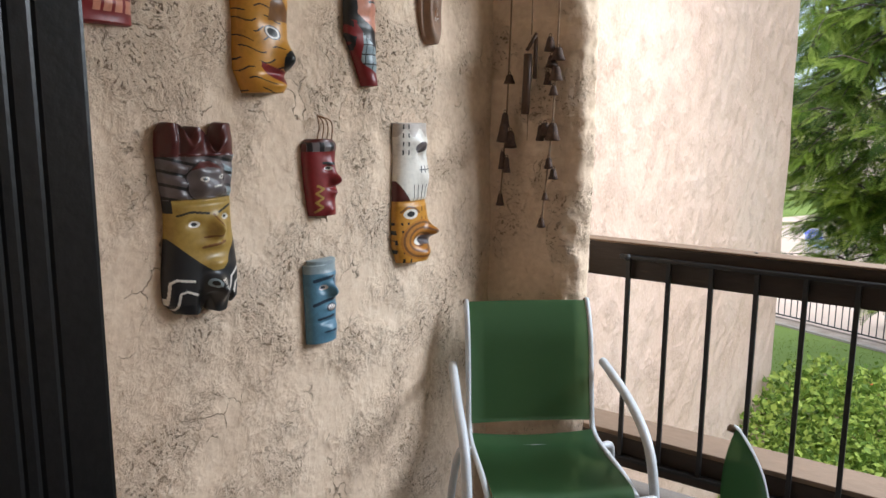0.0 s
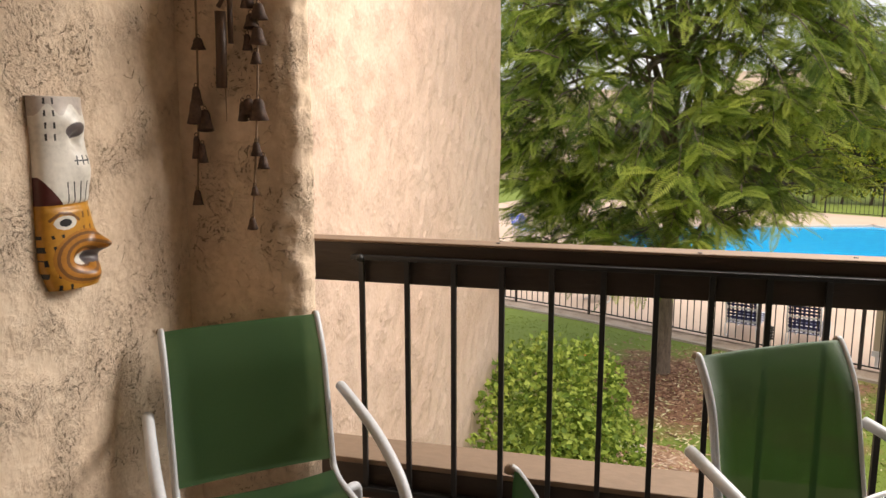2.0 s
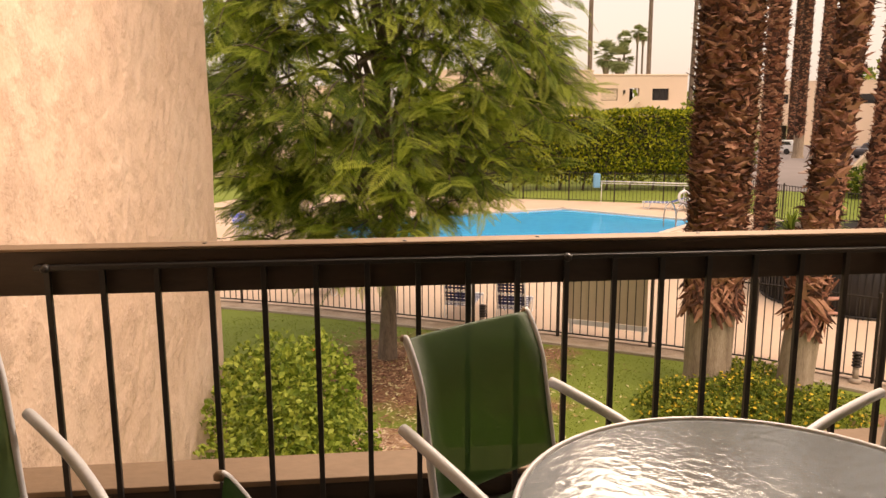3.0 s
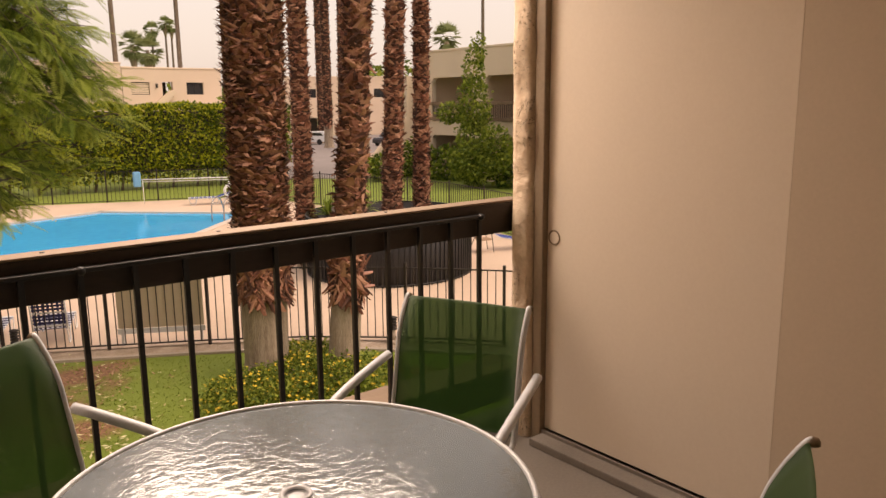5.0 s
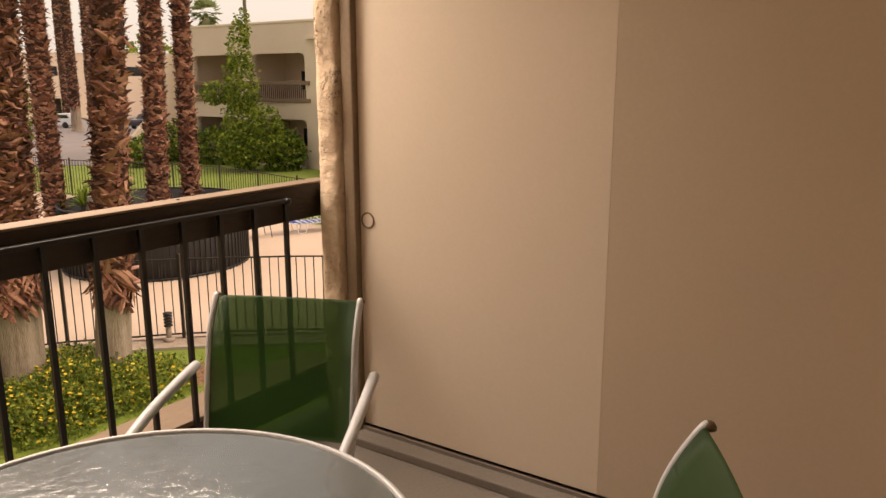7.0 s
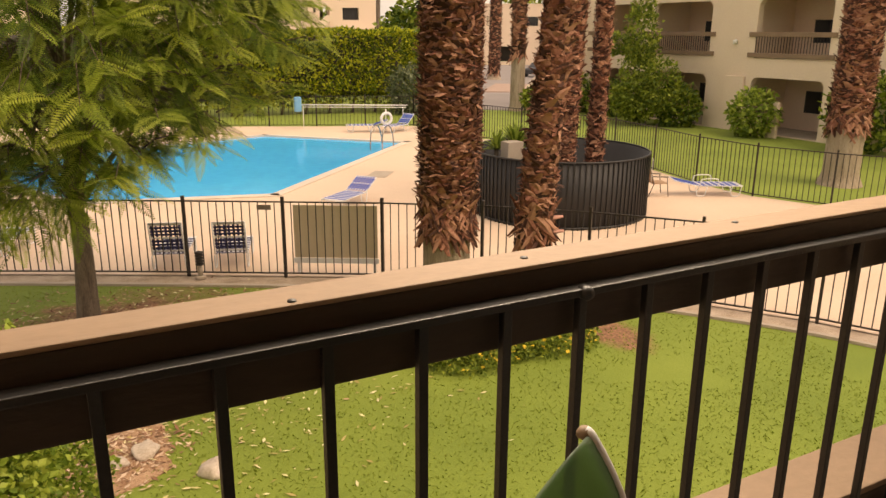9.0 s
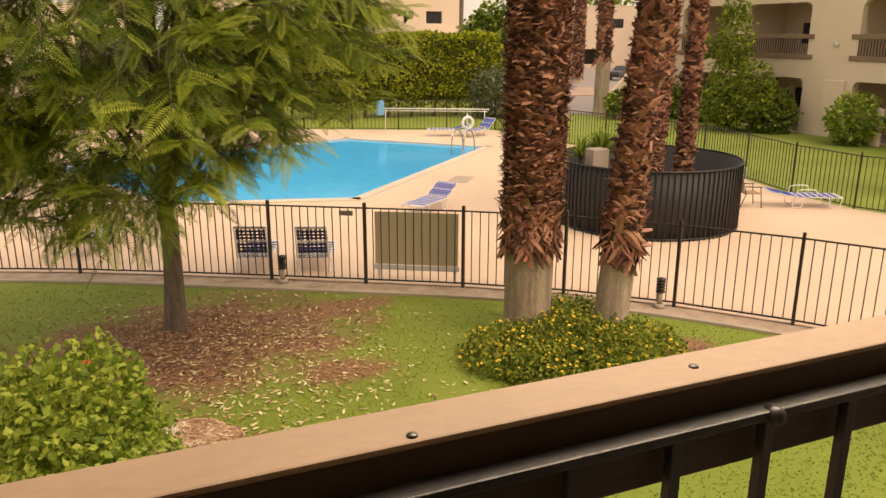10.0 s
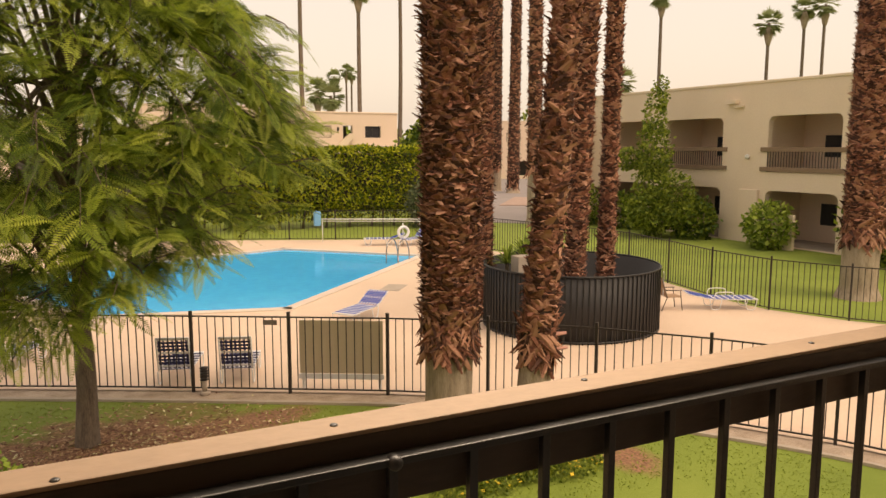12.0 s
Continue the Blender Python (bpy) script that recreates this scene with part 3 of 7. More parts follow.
# ---- chairs and table ----
def chair():
    t = thing("sling_chair", "green sling-mesh patio chair with a pale grey tube frame", "chair", "patio chairs round the table")
    prof = [(0.325, 0.872), (0.315, 0.864), (0.285, 0.815), (0.262, 0.76), (0.245, 0.68), (0.226, 0.58), (0.208, 0.495)]
    w = 0.196
    bm = bmesh.new()
    cur = curve_pts([(0, y, z) for y, z in prof], 4)
    nx = 8
    g = [[bm.verts.new((-w + 2 * w * i / nx, p.y + 0.010 * (1 - (2 * i / nx - 1) ** 2), p.z)) for i in range(nx + 1)] for p in cur]
    for a, b in zip(g, g[1:]):
        for i in range(nx):
            bm.faces.new((a[i], a[i + 1], b[i + 1], b[i])).smooth = True
    bmesh.ops.solidify(bm, geom=bm.faces[:], thickness=0.003)
    part("backrest", bm, SLING, t)
    bm = bmesh.new()
    sp = curve_pts([(0, -0.235, 0.445), (0, -0.215, 0.468), (0, -0.12, 0.466), (0, 0.02, 0.456), (0, 0.13, 0.456), (0, 0.19, 0.470)], 4)
    g = [[bm.verts.new((-w + 2 * w * i / nx, p.y, p.z - 0.012 * (1 - (2 * i / nx - 1) ** 2))) for i in range(nx + 1)] for p in sp]
    for a, b in zip(g, g[1:]):
        for i in range(nx):
            bm.faces.new((a[i], b[i], b[i + 1], a[i + 1])).smooth = True
    bmesh.ops.solidify(bm, geom=bm.faces[:], thickness=0.003)
    part("seat", bm, SLING, t)
    for s in (-1, 1):
        x = s * (w + 0.008)
        part("side_rail", tube(bmesh.new(), curve_pts([(x, y + 0.006, z) for y, z in prof] + [(x, 0.19, 0.465), (x, 0.12, 0.452), (x, -0.12, 0.458), (x, -0.225, 0.446)], 4), 0.0095, 8), CHAIR_PAINT, t)
        xa = s * 0.262
        part("arm", tube(bmesh.new(), curve_pts([(s * 0.252, 0.275, 0.672), (s * 0.255, 0.22, 0.664), (s * 0.262, 0.05, 0.632), (xa, -0.08, 0.594), (xa, -0.150, 0.551), (xa, -0.192, 0.48), (xa, -0.22, 0.38), (xa, -0.25, 0.18), (xa, -0.262, 0.012)], 5), 0.0145, 10), CHAIR_PAINT, t)
        part("rear_leg", tube(bmesh.new(), curve_pts([(x, 0.10, 0.448), (s * 0.245, 0.13, 0.43), (s * 0.262, 0.20, 0.25), (s * 0.268, 0.27, 0.012)], 5), 0.0125, 8), CHAIR_PAINT, t)
        for fx, fy in ((xa, -0.262), (s * 0.268, 0.27)):
            part("foot_cap", lathe(bmesh.new(), [(0.017, 0.0), (0.018, 0.02), (0.016, 0.03)], 10, (fx, fy, 0)), BLACK_METAL, t)
        part("rail_cap", lathe(bmesh.new(), [(0.0, 0.008), (0.008, 0.006), (0.0118, 0.0), (0.0118, -0.006)], 10, (x, 0.331, 0.872)), JAMB, t)
    part("front_bar", tube(bmesh.new(), curve_pts([(-0.262, -0.215, 0.435), (-0.15, -0.240, 0.436), (0, -0.246, 0.434), (0.15, -0.240, 0.436), (0.262, -0.215, 0.435)], 5), 0.012, 8), CHAIR_PAINT, t)
    part("rear_bar", tube(bmesh.new(), [(-0.22, 0.14, 0.436), (0.22, 0.14, 0.436)], 0.010, 8), CHAIR_PAINT, t)
    return t


def seat_at(c, tl, tr):
    """The chair whose upper back corners stand over tl and tr."""
    ang = math.atan2(tr[1] - tl[1], tr[0] - tl[0])
    mid = (Vector(tl) + Vector(tr)) / 2
    off = Vector((-math.sin(ang), math.cos(ang))) * 0.325
    return pose(mid.x - off.x, mid.y - off.y, 0, 0, 0, math.degrees(ang))


chair_1 = chair()
CHAIRS = [((-1.372, 2.035), (-1.05, 2.315)), ((-0.06, 2.17), (0.29, 2.40)), ((1.325, 2.29), (1.51, 1.885)), ((1.15, 0.905), (0.77, 0.725)), ((-0.30, 1.20), (-0.385, 1.62))]
chair_1.matrix_world = seat_at(chair_1, *CHAIRS[0])
for c in (CHAIRS[1], CHAIRS[3]):
    copy_thing(chair_1, seat_at(chair_1, *c))
for c in (CHAIRS[2], CHAIRS[4]):
    copy_thing(chair_1, seat_at(chair_1, *c) @ Matrix.Diagonal((1, 1, 0.945, 1)))


def table():
    t = thing("patio_table", "round pebbled glass patio table with a pale grey rim", "table", at=(0.545, 1.562, 0))
    gl = part("glass_top", lathe(bmesh.new(), [(0.022, 0.704), (0.440, 0.704), (0.440, 0.710), (0.022, 0.710), (0.022, 0.704)], 64), TABLE_GLASS, t, "pebbled translucent glass top")
    for f in gl.data.polygons:
        f.use_smooth = False
    part("rim", tube(bmesh.new(), [(0.447 * math.cos(a), 0.447 * math.sin(a), 0.705) for a in [2 * math.pi * k / 72 for k in range(72)]], 0.0075, 8, True, 1.5), CHAIR_PAINT, t, "pale grey metal rim")
    part("umbrella_ring", lathe(bmesh.new(), [(0.022, 0.700), (0.031, 0.711), (0.030, 0.7135), (0.023, 0.7135), (0.021, 0.702)], 28), CHAIR_PAINT, t)
    part("hole_plug", lathe(bmesh.new(), [(0.0, 0.7085), (0.014, 0.7085), (0.0205, 0.706), (0.0205, 0.699)], 24), CHAIR_PAINT, t, "pale plug in the umbrella hole")
    for k in range(4):
        a = math.pi / 4 + k * math.pi / 2
        c, s = math.cos(a), math.sin(a)
        part("leg", tube(bmesh.new(), curve_pts([(0.42 * c, 0.42 * s, 0.69), (0.39 * c, 0.39 * s, 0.64), (0.30 * c, 0.30 * s, 0.40), (0.32 * c, 0.32 * s, 0.18), (0.40 * c, 0.40 * s, 0.013)], 5), 0.013, 8), CHAIR_PAINT, t)
    part("shelf_ring", tube(bmesh.new(), [(0.295 * math.cos(a), 0.295 * math.sin(a), 0.36) for a in [2 * math.pi * k / 40 for k in range(40)]], 0.009, 6, True), CHAIR_PAINT, t)
    for k in range(2):
        a = math.pi / 4 + k * math.pi / 2
        part("cross_bar", tube(bmesh.new(), [(-0.43 * math.cos(a), -0.43 * math.sin(a), 0.690 - 0.02 * k), (0.43 * math.cos(a), 0.43 * math.sin(a), 0.690 - 0.02 * k)], 0.009, 6), CHAIR_PAINT, t)


table()


# ---- ground, pool and deck ----
def sheet(name, poly, z, material, label, thick=0.05):
    return structure(name, prism(bmesh.new(), poly, z - thick, z), material, label)


ground = structure("ground", box(bmesh.new(), -1500, -600, GZ - 2, 1500, 2400, GZ), GRASS, "mown green lawn with brownish patches")
NEAR = [(-9.0, 21.9), (-7.1, 21.2), (-5.2, 20.5), (-3.35, 19.8), (-1.40, 18.95), (0.42, 18.0), (2.23, 17.0), (3.94, 16.03), (5.64, 15.05), (7.28, 13.94), (8.80, 12.55), (10.11, 11.02), (11.25, 9.35), (12.1, 7.55), (12.8, 5.7), (13.2, 3.8)]
RIGHT = [(22.5, 11.6), (20.9, 13.4), (19.75, 15.1), (18.95, 17.15), (18.95, 19.45), (19.5, 22.0), (19.9, 24.6), (19.6, 27.1), (18.9, 29.6), (18.2, 32.2), (17.9, 34.9), (17.6, 37.6)]
BACK = [(17.6, 37.6), (15.3, 38.6), (13.0, 39.6), (10.8, 40.6), (8.5, 41.6), (6.2, 42.5), (3.9, 43.4), (1.6, 44.2), (-0.8, 45.0), (-3.2, 45.8), (-6.0, 46.6)]
POOL = [(0.6, 25.2), (6.05, 23.75), (14.65, 32.3), (9.6, 37.4), (4.5, 36.0), (-3.0, 33.5)]


def ring_deck():
    """Deck round the pool's hole."""
    outer = NEAR + [(20.0, 6.0)] + RIGHT + BACK[1:] + [(-9.0, 40.0)]
    bm = bmesh.new()
    es = []
    for poly, z in ((outer, GZ + 0.05), (POOL, GZ + 0.05)):
        vs = [bm.verts.new((x, y, z)) for x, y in poly]
        es += [bm.edges.new((vs[i], vs[(i + 1) % len(vs)])) for i in range(len(vs))]
    bmesh.ops.triangle_fill(bm, use_beauty=True, edges=es)
    for f in bm.faces:
        f.normal_update()
        if f.normal.z < 0:
            f.normal_flip()
    structure("pool_deck", bm, DECK, "peach concrete pool deck")


ring_deck()
structure("water", prism(bmesh.new(), [(x, y) for x, y in POOL], GZ + 0.006, GZ + 0.012), WATER, "turquoise swimming pool water")
cop = bmesh.new()
for (x0, y0), (x1, y1) in zip(POOL, POOL[1:] + POOL[:1]):
    d = Vector((x1 - x0, y1 - y0))
    L, a = d.length, math.atan2(d.y, d.x)
    box(cop, -0.1, -0.17, -0.10, L + 0.1, 0.17, 0.04, 0.0, pose(x0, y0, GZ + 0.045, 0, 0, math.degrees(a)))
structure("pool_coping", cop, mat("pale_coping", [(0.55, 0.46, 0.38), (0.66, 0.57, 0.48)], 1, 30, 0.8, 0.1), "pale concrete pool coping")


def offset(line, d):
    out = []
    for i, p in enumerate(line):
        a, b = Vector(line[max(0, i - 1)]), Vector(line[min(len(line) - 1, i + 1)])
        t = (b - a).normalized()
        out.append((p[0] + t.y * d, p[1] - t.x * d))
    return out


def strip(name, line, d0, d1, z, material, label, thick=0.05):
    a, b = offset(line, d0), offset(line, d1)
    a = [(p.x, p.y) for p in curve_pts([(x, y, 0) for x, y in a], 4)]
    b = [(p.x, p.y) for p in curve_pts([(x, y, 0) for x, y in b], 4)]
    bm = bmesh.new()
    for (p, q), (r, s) in zip(zip(a, a[1:]), zip(b, b[1:])):
        for zz in (z,):
            bm.faces.new([bm.verts.new((*v, zz)) for v in (p, r, s, q)])
        bm.faces.new([bm.verts.new((*v, w)) for v, w in ((r, z), (r, z - thick), (s, z - thick), (s, z))])
    bmesh.ops.remove_doubles(bm, verts=bm.verts, dist=0.001)
    bmesh.ops.recalc_face_normals(bm, faces=bm.faces)
    for f in bm.faces:
        if abs(f.normal.z) > 0.5 and f.normal.z < 0:
            f.normal_flip()
    return structure(name, bm, material, label)


strip("gravel_strip", NEAR, -0.05, 0.50, GZ + 0.030, GRAVEL, "tan gravel strip along the pool fence")
strip("kerb", NEAR, 0.50, 0.60, GZ + 0.055, KERB, "low concrete lawn edging")

# ---- fences ----
def bar_mesh(name, w, h):
    me = bpy.data.meshes.new(name)
    bm = box(bmesh.new(), -w, -w, 0, w, w, h)
    bm.to_mesh(me)
    bm.free()
    return me


PICKET, POST = bar_mesh("picket", 0.009, 1.46), bar_mesh("post", 0.026, 1.66)


def fence(line, label, single=True, spacing=0.163, material=FENCE_METAL):
    f = thing("pool_fence", label, "fence", at=(line[0][0], line[0][1], GZ + 0.03))
    o = Vector((line[0][0], line[0][1], 0))
    pk = bmesh.new()
    for i, (x, y) in enumerate(line):
        p = Vector((x, y, 0)) - o
        mesh_part("post", POST, material, f, m=pose(p.x, p.y, 0, 0, 0, 30))
        if i == len(line) - 1:
            break
        q = Vector((*line[i + 1], 0)) - o
        a = math.degrees(math.atan2(q.y - p.y, q.x - p.x))
        L = (q - p).length
        for z in (0.09, 1.555):
            part("rail", box(bmesh.new(), 0.02, -0.014, z - 0.014, L - 0.02, 0.014, z + 0.014, 0, pose(p.x, p.y, 0, 0, 0, a)), material, f)
        n = round(L / spacing)
        for k in range(1, n):
            c = p.lerp(q, k / n)
            if single:
                mesh_part("picket", PICKET, material, f, m=pose(c.x, c.y, 0.095, 0, 0, a))
            else:
                box(pk, -0.009, -0.009, 0.095, 0.009, 0.009, 1.55, 0, pose(c.x, c.y, 0, 0, 0, a))
    if single:
        pk.free()
    else:
        tagged(part("picket_run", pk, material, f), kind="stuff")
    return f


fence(RIGHT, "dark metal picket fence between the pool deck and the lawn", False, 0.16)
fence(BACK, "dark metal picket fence behind the pool", False, 0.2)


# ---- palms ----
def palm_trunk(name, label, foot, lean, height, r0, r1, smooth_to, boots, seed, size=0.34, spread=0.20, group="palms"):
    rnd = random.Random(seed)
    t = thing(name, label, "palm tree", group, at=(foot[0], foot[1], GZ))
    def axis(z):
        return Vector((lean[0] * z, lean[1] * z, z))
    def rad(z):
        flare = 0.35 * r0 * max(0, 1 - z / 0.5) ** 2
        return r0 + (r1 - r0) * z / height + flare
    bm = bmesh.new()
    zs = [-0.1] + [smooth_to * k / 14 for k in range(1, 15)]
    seg = 28
    rings = []
    for z in zs:
        rings.append([bm.verts.new(axis(z) + Vector((math.cos(a), math.sin(a), 0)) * rad(max(z, 0)) * (1 + 0.04 * noise.noise(Vector((math.cos(a) * 2, math.sin(a) * 2, z * 2 + seed))))) for a in [2 * math.pi * k / seg for k in range(seg)]])
    for a, b in zip(rings, rings[1:]):
        for k in range(seg):
            bm.faces.new((a[k], a[(k + 1) % seg], b[(k + 1) % seg], b[k])).smooth = True
    part("lower_trunk", bm, PALM_SMOOTH, t, "bare grey fibrous lower trunk")
    part("core", tube(bmesh.new(), [axis(z) for z in [smooth_to - 0.1 + (height - smooth_to + 0.1) * k / 12 for k in range(13)]], [rad(smooth_to + (height - smooth_to) * k / 12) for k in range(13)], 20), PALM_SHADE, t)
    verts, faces = [], []
    for i in range(boots):
        f = i / boots
        z = smooth_to + (height - smooth_to) * f
        a = i * 2.39996 + rnd.uniform(-0.2, 0.2)
        low = max(0.0, 1 - (z - smooth_to) / 0.9)
        r = rad(z) * 0.97
        out = Vector((math.cos(a), math.sin(a), 0))
        side = Vector((-math.sin(a), math.cos(a), 0))
        s = size * rnd.uniform(0.45, 1.1) * (1.5 if low > 0.4 else 1.0)
        w = s * rnd.uniform(0.30, 0.55) * (0.55 if low > 0.4 else 1.0)
        droop = rnd.random() < 0.14 + 0.8 * low
        up = -1.0 if droop else 1.0
        tilt = rnd.uniform(0.2, 1.0) * spread * (0.8 if droop else 1.0)
        skew = rnd.choice((-1, 1)) * rnd.uniform(0.15, 1.0) * s
        b = axis(z) + out * r
        mid = b + Vector((0, 0, up * s * 0.35)) + out * tilt * 0.6 + side * skew * 0.45
        tip = b + Vector((0, 0, up * s * (rnd.uniform(0.6, 1.0) if low > 0.4 else rnd.uniform(0.1, 0.75)))) + out * (tilt + rnd.uniform(-0.03, 0.05)) + side * skew
        k = len(verts)
        th = out * 0.02
        verts += [b - side * w, b + side * w, mid + side * w * 0.72 - th * 0.3, mid - side * w * 0.72 - th * 0.3, tip + side * w * rnd.uniform(0.05, 0.5), tip - side * w * rnd.uniform(0.05, 0.5), b + th * 1.5, mid + th]
        faces += [(k, k + 6, k + 7, k + 3), (k + 6, k + 1, k + 2, k + 7), (k + 3, k + 7, k + 5), (k + 7, k + 4, k + 5), (k + 7, k + 2, k + 4), (k + 1, k, k + 3, k + 2), (k + 2, k + 3, k + 5, k + 4)]
    tagged(raw("leaf_base_mass", verts, faces, PALM_BOOT, t, "overlapping red-brown cut leaf bases"), kind="stuff")
    return t


palm_trunk("fan_palm", "thick fan palm trunk shaggy with red-brown leaf bases", (5.66, 12.48), (0.010, 0), 10.0, 0.385, 0.49, 1.62, 6400, 3, 0.24, 0.15)
leaning = palm_trunk("fan_palm", "leaning fan palm trunk with red-brown leaf bases", (6.80, 11.76), (0.064, -0.03), 10.0, 0.29, 0.13, 1.45, 2800, 5, 0.24, 0.09)
palm_trunk("fan_palm", "slender fan palm trunk on the deck behind the planter", (10.82, 20.3), (0.0, 0), 11.5, 0.24, 0.22, 0.3, 2600, 7, 0.24, 0.11)
palm_trunk("fan_palm", "fan palm trunk rising from the screened planter", (12.35, 18.1), (0.035, -0.01), 11.5, 0.25, 0.21, 0.4, 2600, 9, 0.24, 0.11)
palm_trunk("fan_palm", "straight fan palm trunk at the planter's far rim", (13.67, 18.36), (0.012, 0.0), 12.0, 0.22, 0.18, 0.4, 2400, 11, 0.23, 0.10)
palm_trunk("fan_palm", "massive fan palm trunk on the lawn, grey at the base", (23.3, 17.3), (0.012, 0), 12.0, 0.56, 0.58, 1.9, 5200, 13, 0.30, 0.15)


PALE_STUB = mat("pink_cut_stub", [(0.36, 0.16, 0.12), (0.50, 0.26, 0.20)], 6, 50, 0.8, 0.3)
for z, a, length in ((1.62, -44, 0.50), (1.84, -30, 0.46)):
    stub = bmesh.new()
    tube(stub, [(0.10, 0, 0), (0.30, 0, 0.015), (length, 0, 0.03)], [0.10, 0.085, 0.05], 10, False, 0.4)
    bmesh.ops.transform(stub, matrix=pose(0.064 * z, -0.03 * z, z, 0, -4, a), verts=stub.verts)
    part("leaf_stub", stub, PALE_STUB, leaning, "pinkish cut leaf stub")


def frond_crown(bm, at, r, n, rnd):
    for i in range(n):
        a = rnd.uniform(0, 2 * math.pi)
        el = rnd.uniform(-1.25, 1.35)
        d = Vector((math.cos(a) * math.cos(el), math.sin(a) * math.cos(el), math.sin(el)))
        s = d.cross(Vector((0, 0, 1))).normalized()
        c = Vector(at) + d * r * 0.45
        hub = bm.verts.new(c)
        fan = []
        for k in range(9):
            b = (k - 4) / 4 * 1.1
            tip = c + (d * math.cos(b) + s * math.sin(b)) * r * rnd.uniform(0.45, 0.6) - Vector((0, 0, 0.10 * r * abs(b)))
            inner = c + (d * math.cos(b) + s * math.sin(b)) * r * 0.25
            w = s * math.cos(b) * r * 0.055 - d * math.sin(b) * r * 0.055
            bm.faces.new((hub, bm.verts.new(inner + w), bm.verts.new(tip), bm.verts.new(inner - w)))


def far_palm(x, y, top, r, seed, base=GZ, tr=0.19, label="tall thin fan palm against the hazy sky"):
    rnd = random.Random(seed)
    t = thing("sky_palm", label, "palm tree", "far palms", at=(x, y, base))
    h = top - base
    bend = rnd.uniform(-0.4, 0.4)
    part("trunk", tube(bmesh.new(), [(bend * math.sin(k / 8 * 2.2), 0, h * k / 8) for k in range(9)], [tr * (1.3 - 0.4 * k / 8) for k in range(9)], 10), BARK, t)
    part("dead_frond_skirt", lathe(bmesh.new(), [(tr * 1.2, -0.22 * r), (r * 0.22, -0.55 * r), (r * 0.14, -0.9 * r), (tr, -1.1 * r)][::-1], 9, (bend * math.sin(2.2), 0, h)), PALM_SMOOTH, t, "brown skirt of dead fronds")
    bm = bmesh.new()
    frond_crown(bm, (bend * math.sin(2.2), 0, h), r * 0.8, 46, rnd)
    part("crown", bm, PALM_LEAF, t)


def bearing(px_, d, yaw=-26.7, ex=0.0, ey=1.58):
    a = radians(yaw - math.degrees(math.atan((px_ - 784) / 1347)))
    return ex - math.sin(a) * d, ey + math.cos(a) * d


for i, (b, d, top, r) in enumerate(((1165, 95, 19.0, 2.4), (1352, 95, 15.2, 2.3), (1411, 105, 18.2, 2.3), (1450, 105, 18.4, 2.3), (646, 74, 16.2, 2.1), (548, 70, 17.5, 2.1), (712, 80, 18.6, 2.2), (602, 150, 14.8, 2.2), (622, 150, 15.8, 2.0), (634, 155, 15.8, 2.0), (1100, 80, 8.0, 2.2), (575, 85, 7.4, 2.2), (590, 80, 6.6, 2.2))):
    x, y = bearing(b, d)
    far_palm(x, y, top, r, 40 + i)
for x, y, lean, r0, r1, bare, boots, seed in ((27.4, 42.5, -0.006, 0.46, 0.30, 3.3, 1500, 60), (43.4, 70.5, 0.01, 0.62, 0.45, 0.6, 1400, 61), (43.8, 74.5, 0.0, 0.5, 0.42, 2.5, 800, 62), (48.5, 84.0, 0.0, 0.5, 0.42, 1.5, 800, 63), (47.0, 86.5, 0.0, 0.5, 0.4, 1.5, 700, 64)):
    palm_trunk("street_palm", "tall palm trunk beside the far parking lot", (x, y), (lean, 0), 25.0, r0, r1, bare, int(boots * 1.4), seed, 0.42, 0.18, "street palms")


# ---- foliage ----
def leaf_cloud(n, place, size, rnd, droop=0.3, cup=0.25):
    """Loose leaves: each a small folded quad."""
    verts, faces = [], []
    for i in range(n):
        p, out = place(rnd)
        d = Vector((rnd.gauss(0, 1), rnd.gauss(0, 1), rnd.gauss(0, 1) - droop)) + out * 0.8
        d.normalize()
        s = d.cross(Vector((rnd.gauss(0, 1), rnd.gauss(0, 1), rnd.gauss(0, 1) + 1.2))).normalized()
        u = s.cross(d)
        L = size * rnd.uniform(0.6, 1.35)
        w = L * 0.36
        k = len(verts)
        verts += [p, p + d * L * 0.5 + s * w + u * w * cup, p + d * L, p + d * L * 0.5 - s * w + u * w * cup]
        faces += [(k, k + 1, k + 2), (k, k + 2, k + 3)]
    return verts, faces


def blob_place(blobs):
    tot = sum(b[3] * b[4] + b[4] * b[5] for b in blobs)
    def f(rnd):
        pick = rnd.uniform(0, tot)
        for cx, cy, cz, rx, ry, rz in blobs:
            pick -= rx * ry + ry * rz
            if pick <= 0:
                break
        d = Vector((rnd.gauss(0, 1), rnd.gauss(0, 1), rnd.gauss(0, 1))).normalized()
        k = rnd.uniform(0.72, 1.0) if rnd.random() < 0.8 else rnd.uniform(0.3, 1.08)
        k *= 1 + 0.18 * noise.noise(d * 3 + Vector((cx, cy, cz)))
        return Vector((cx + d.x * rx * k, cy + d.y * ry * k, cz + d.z * rz * k)), d
    return f


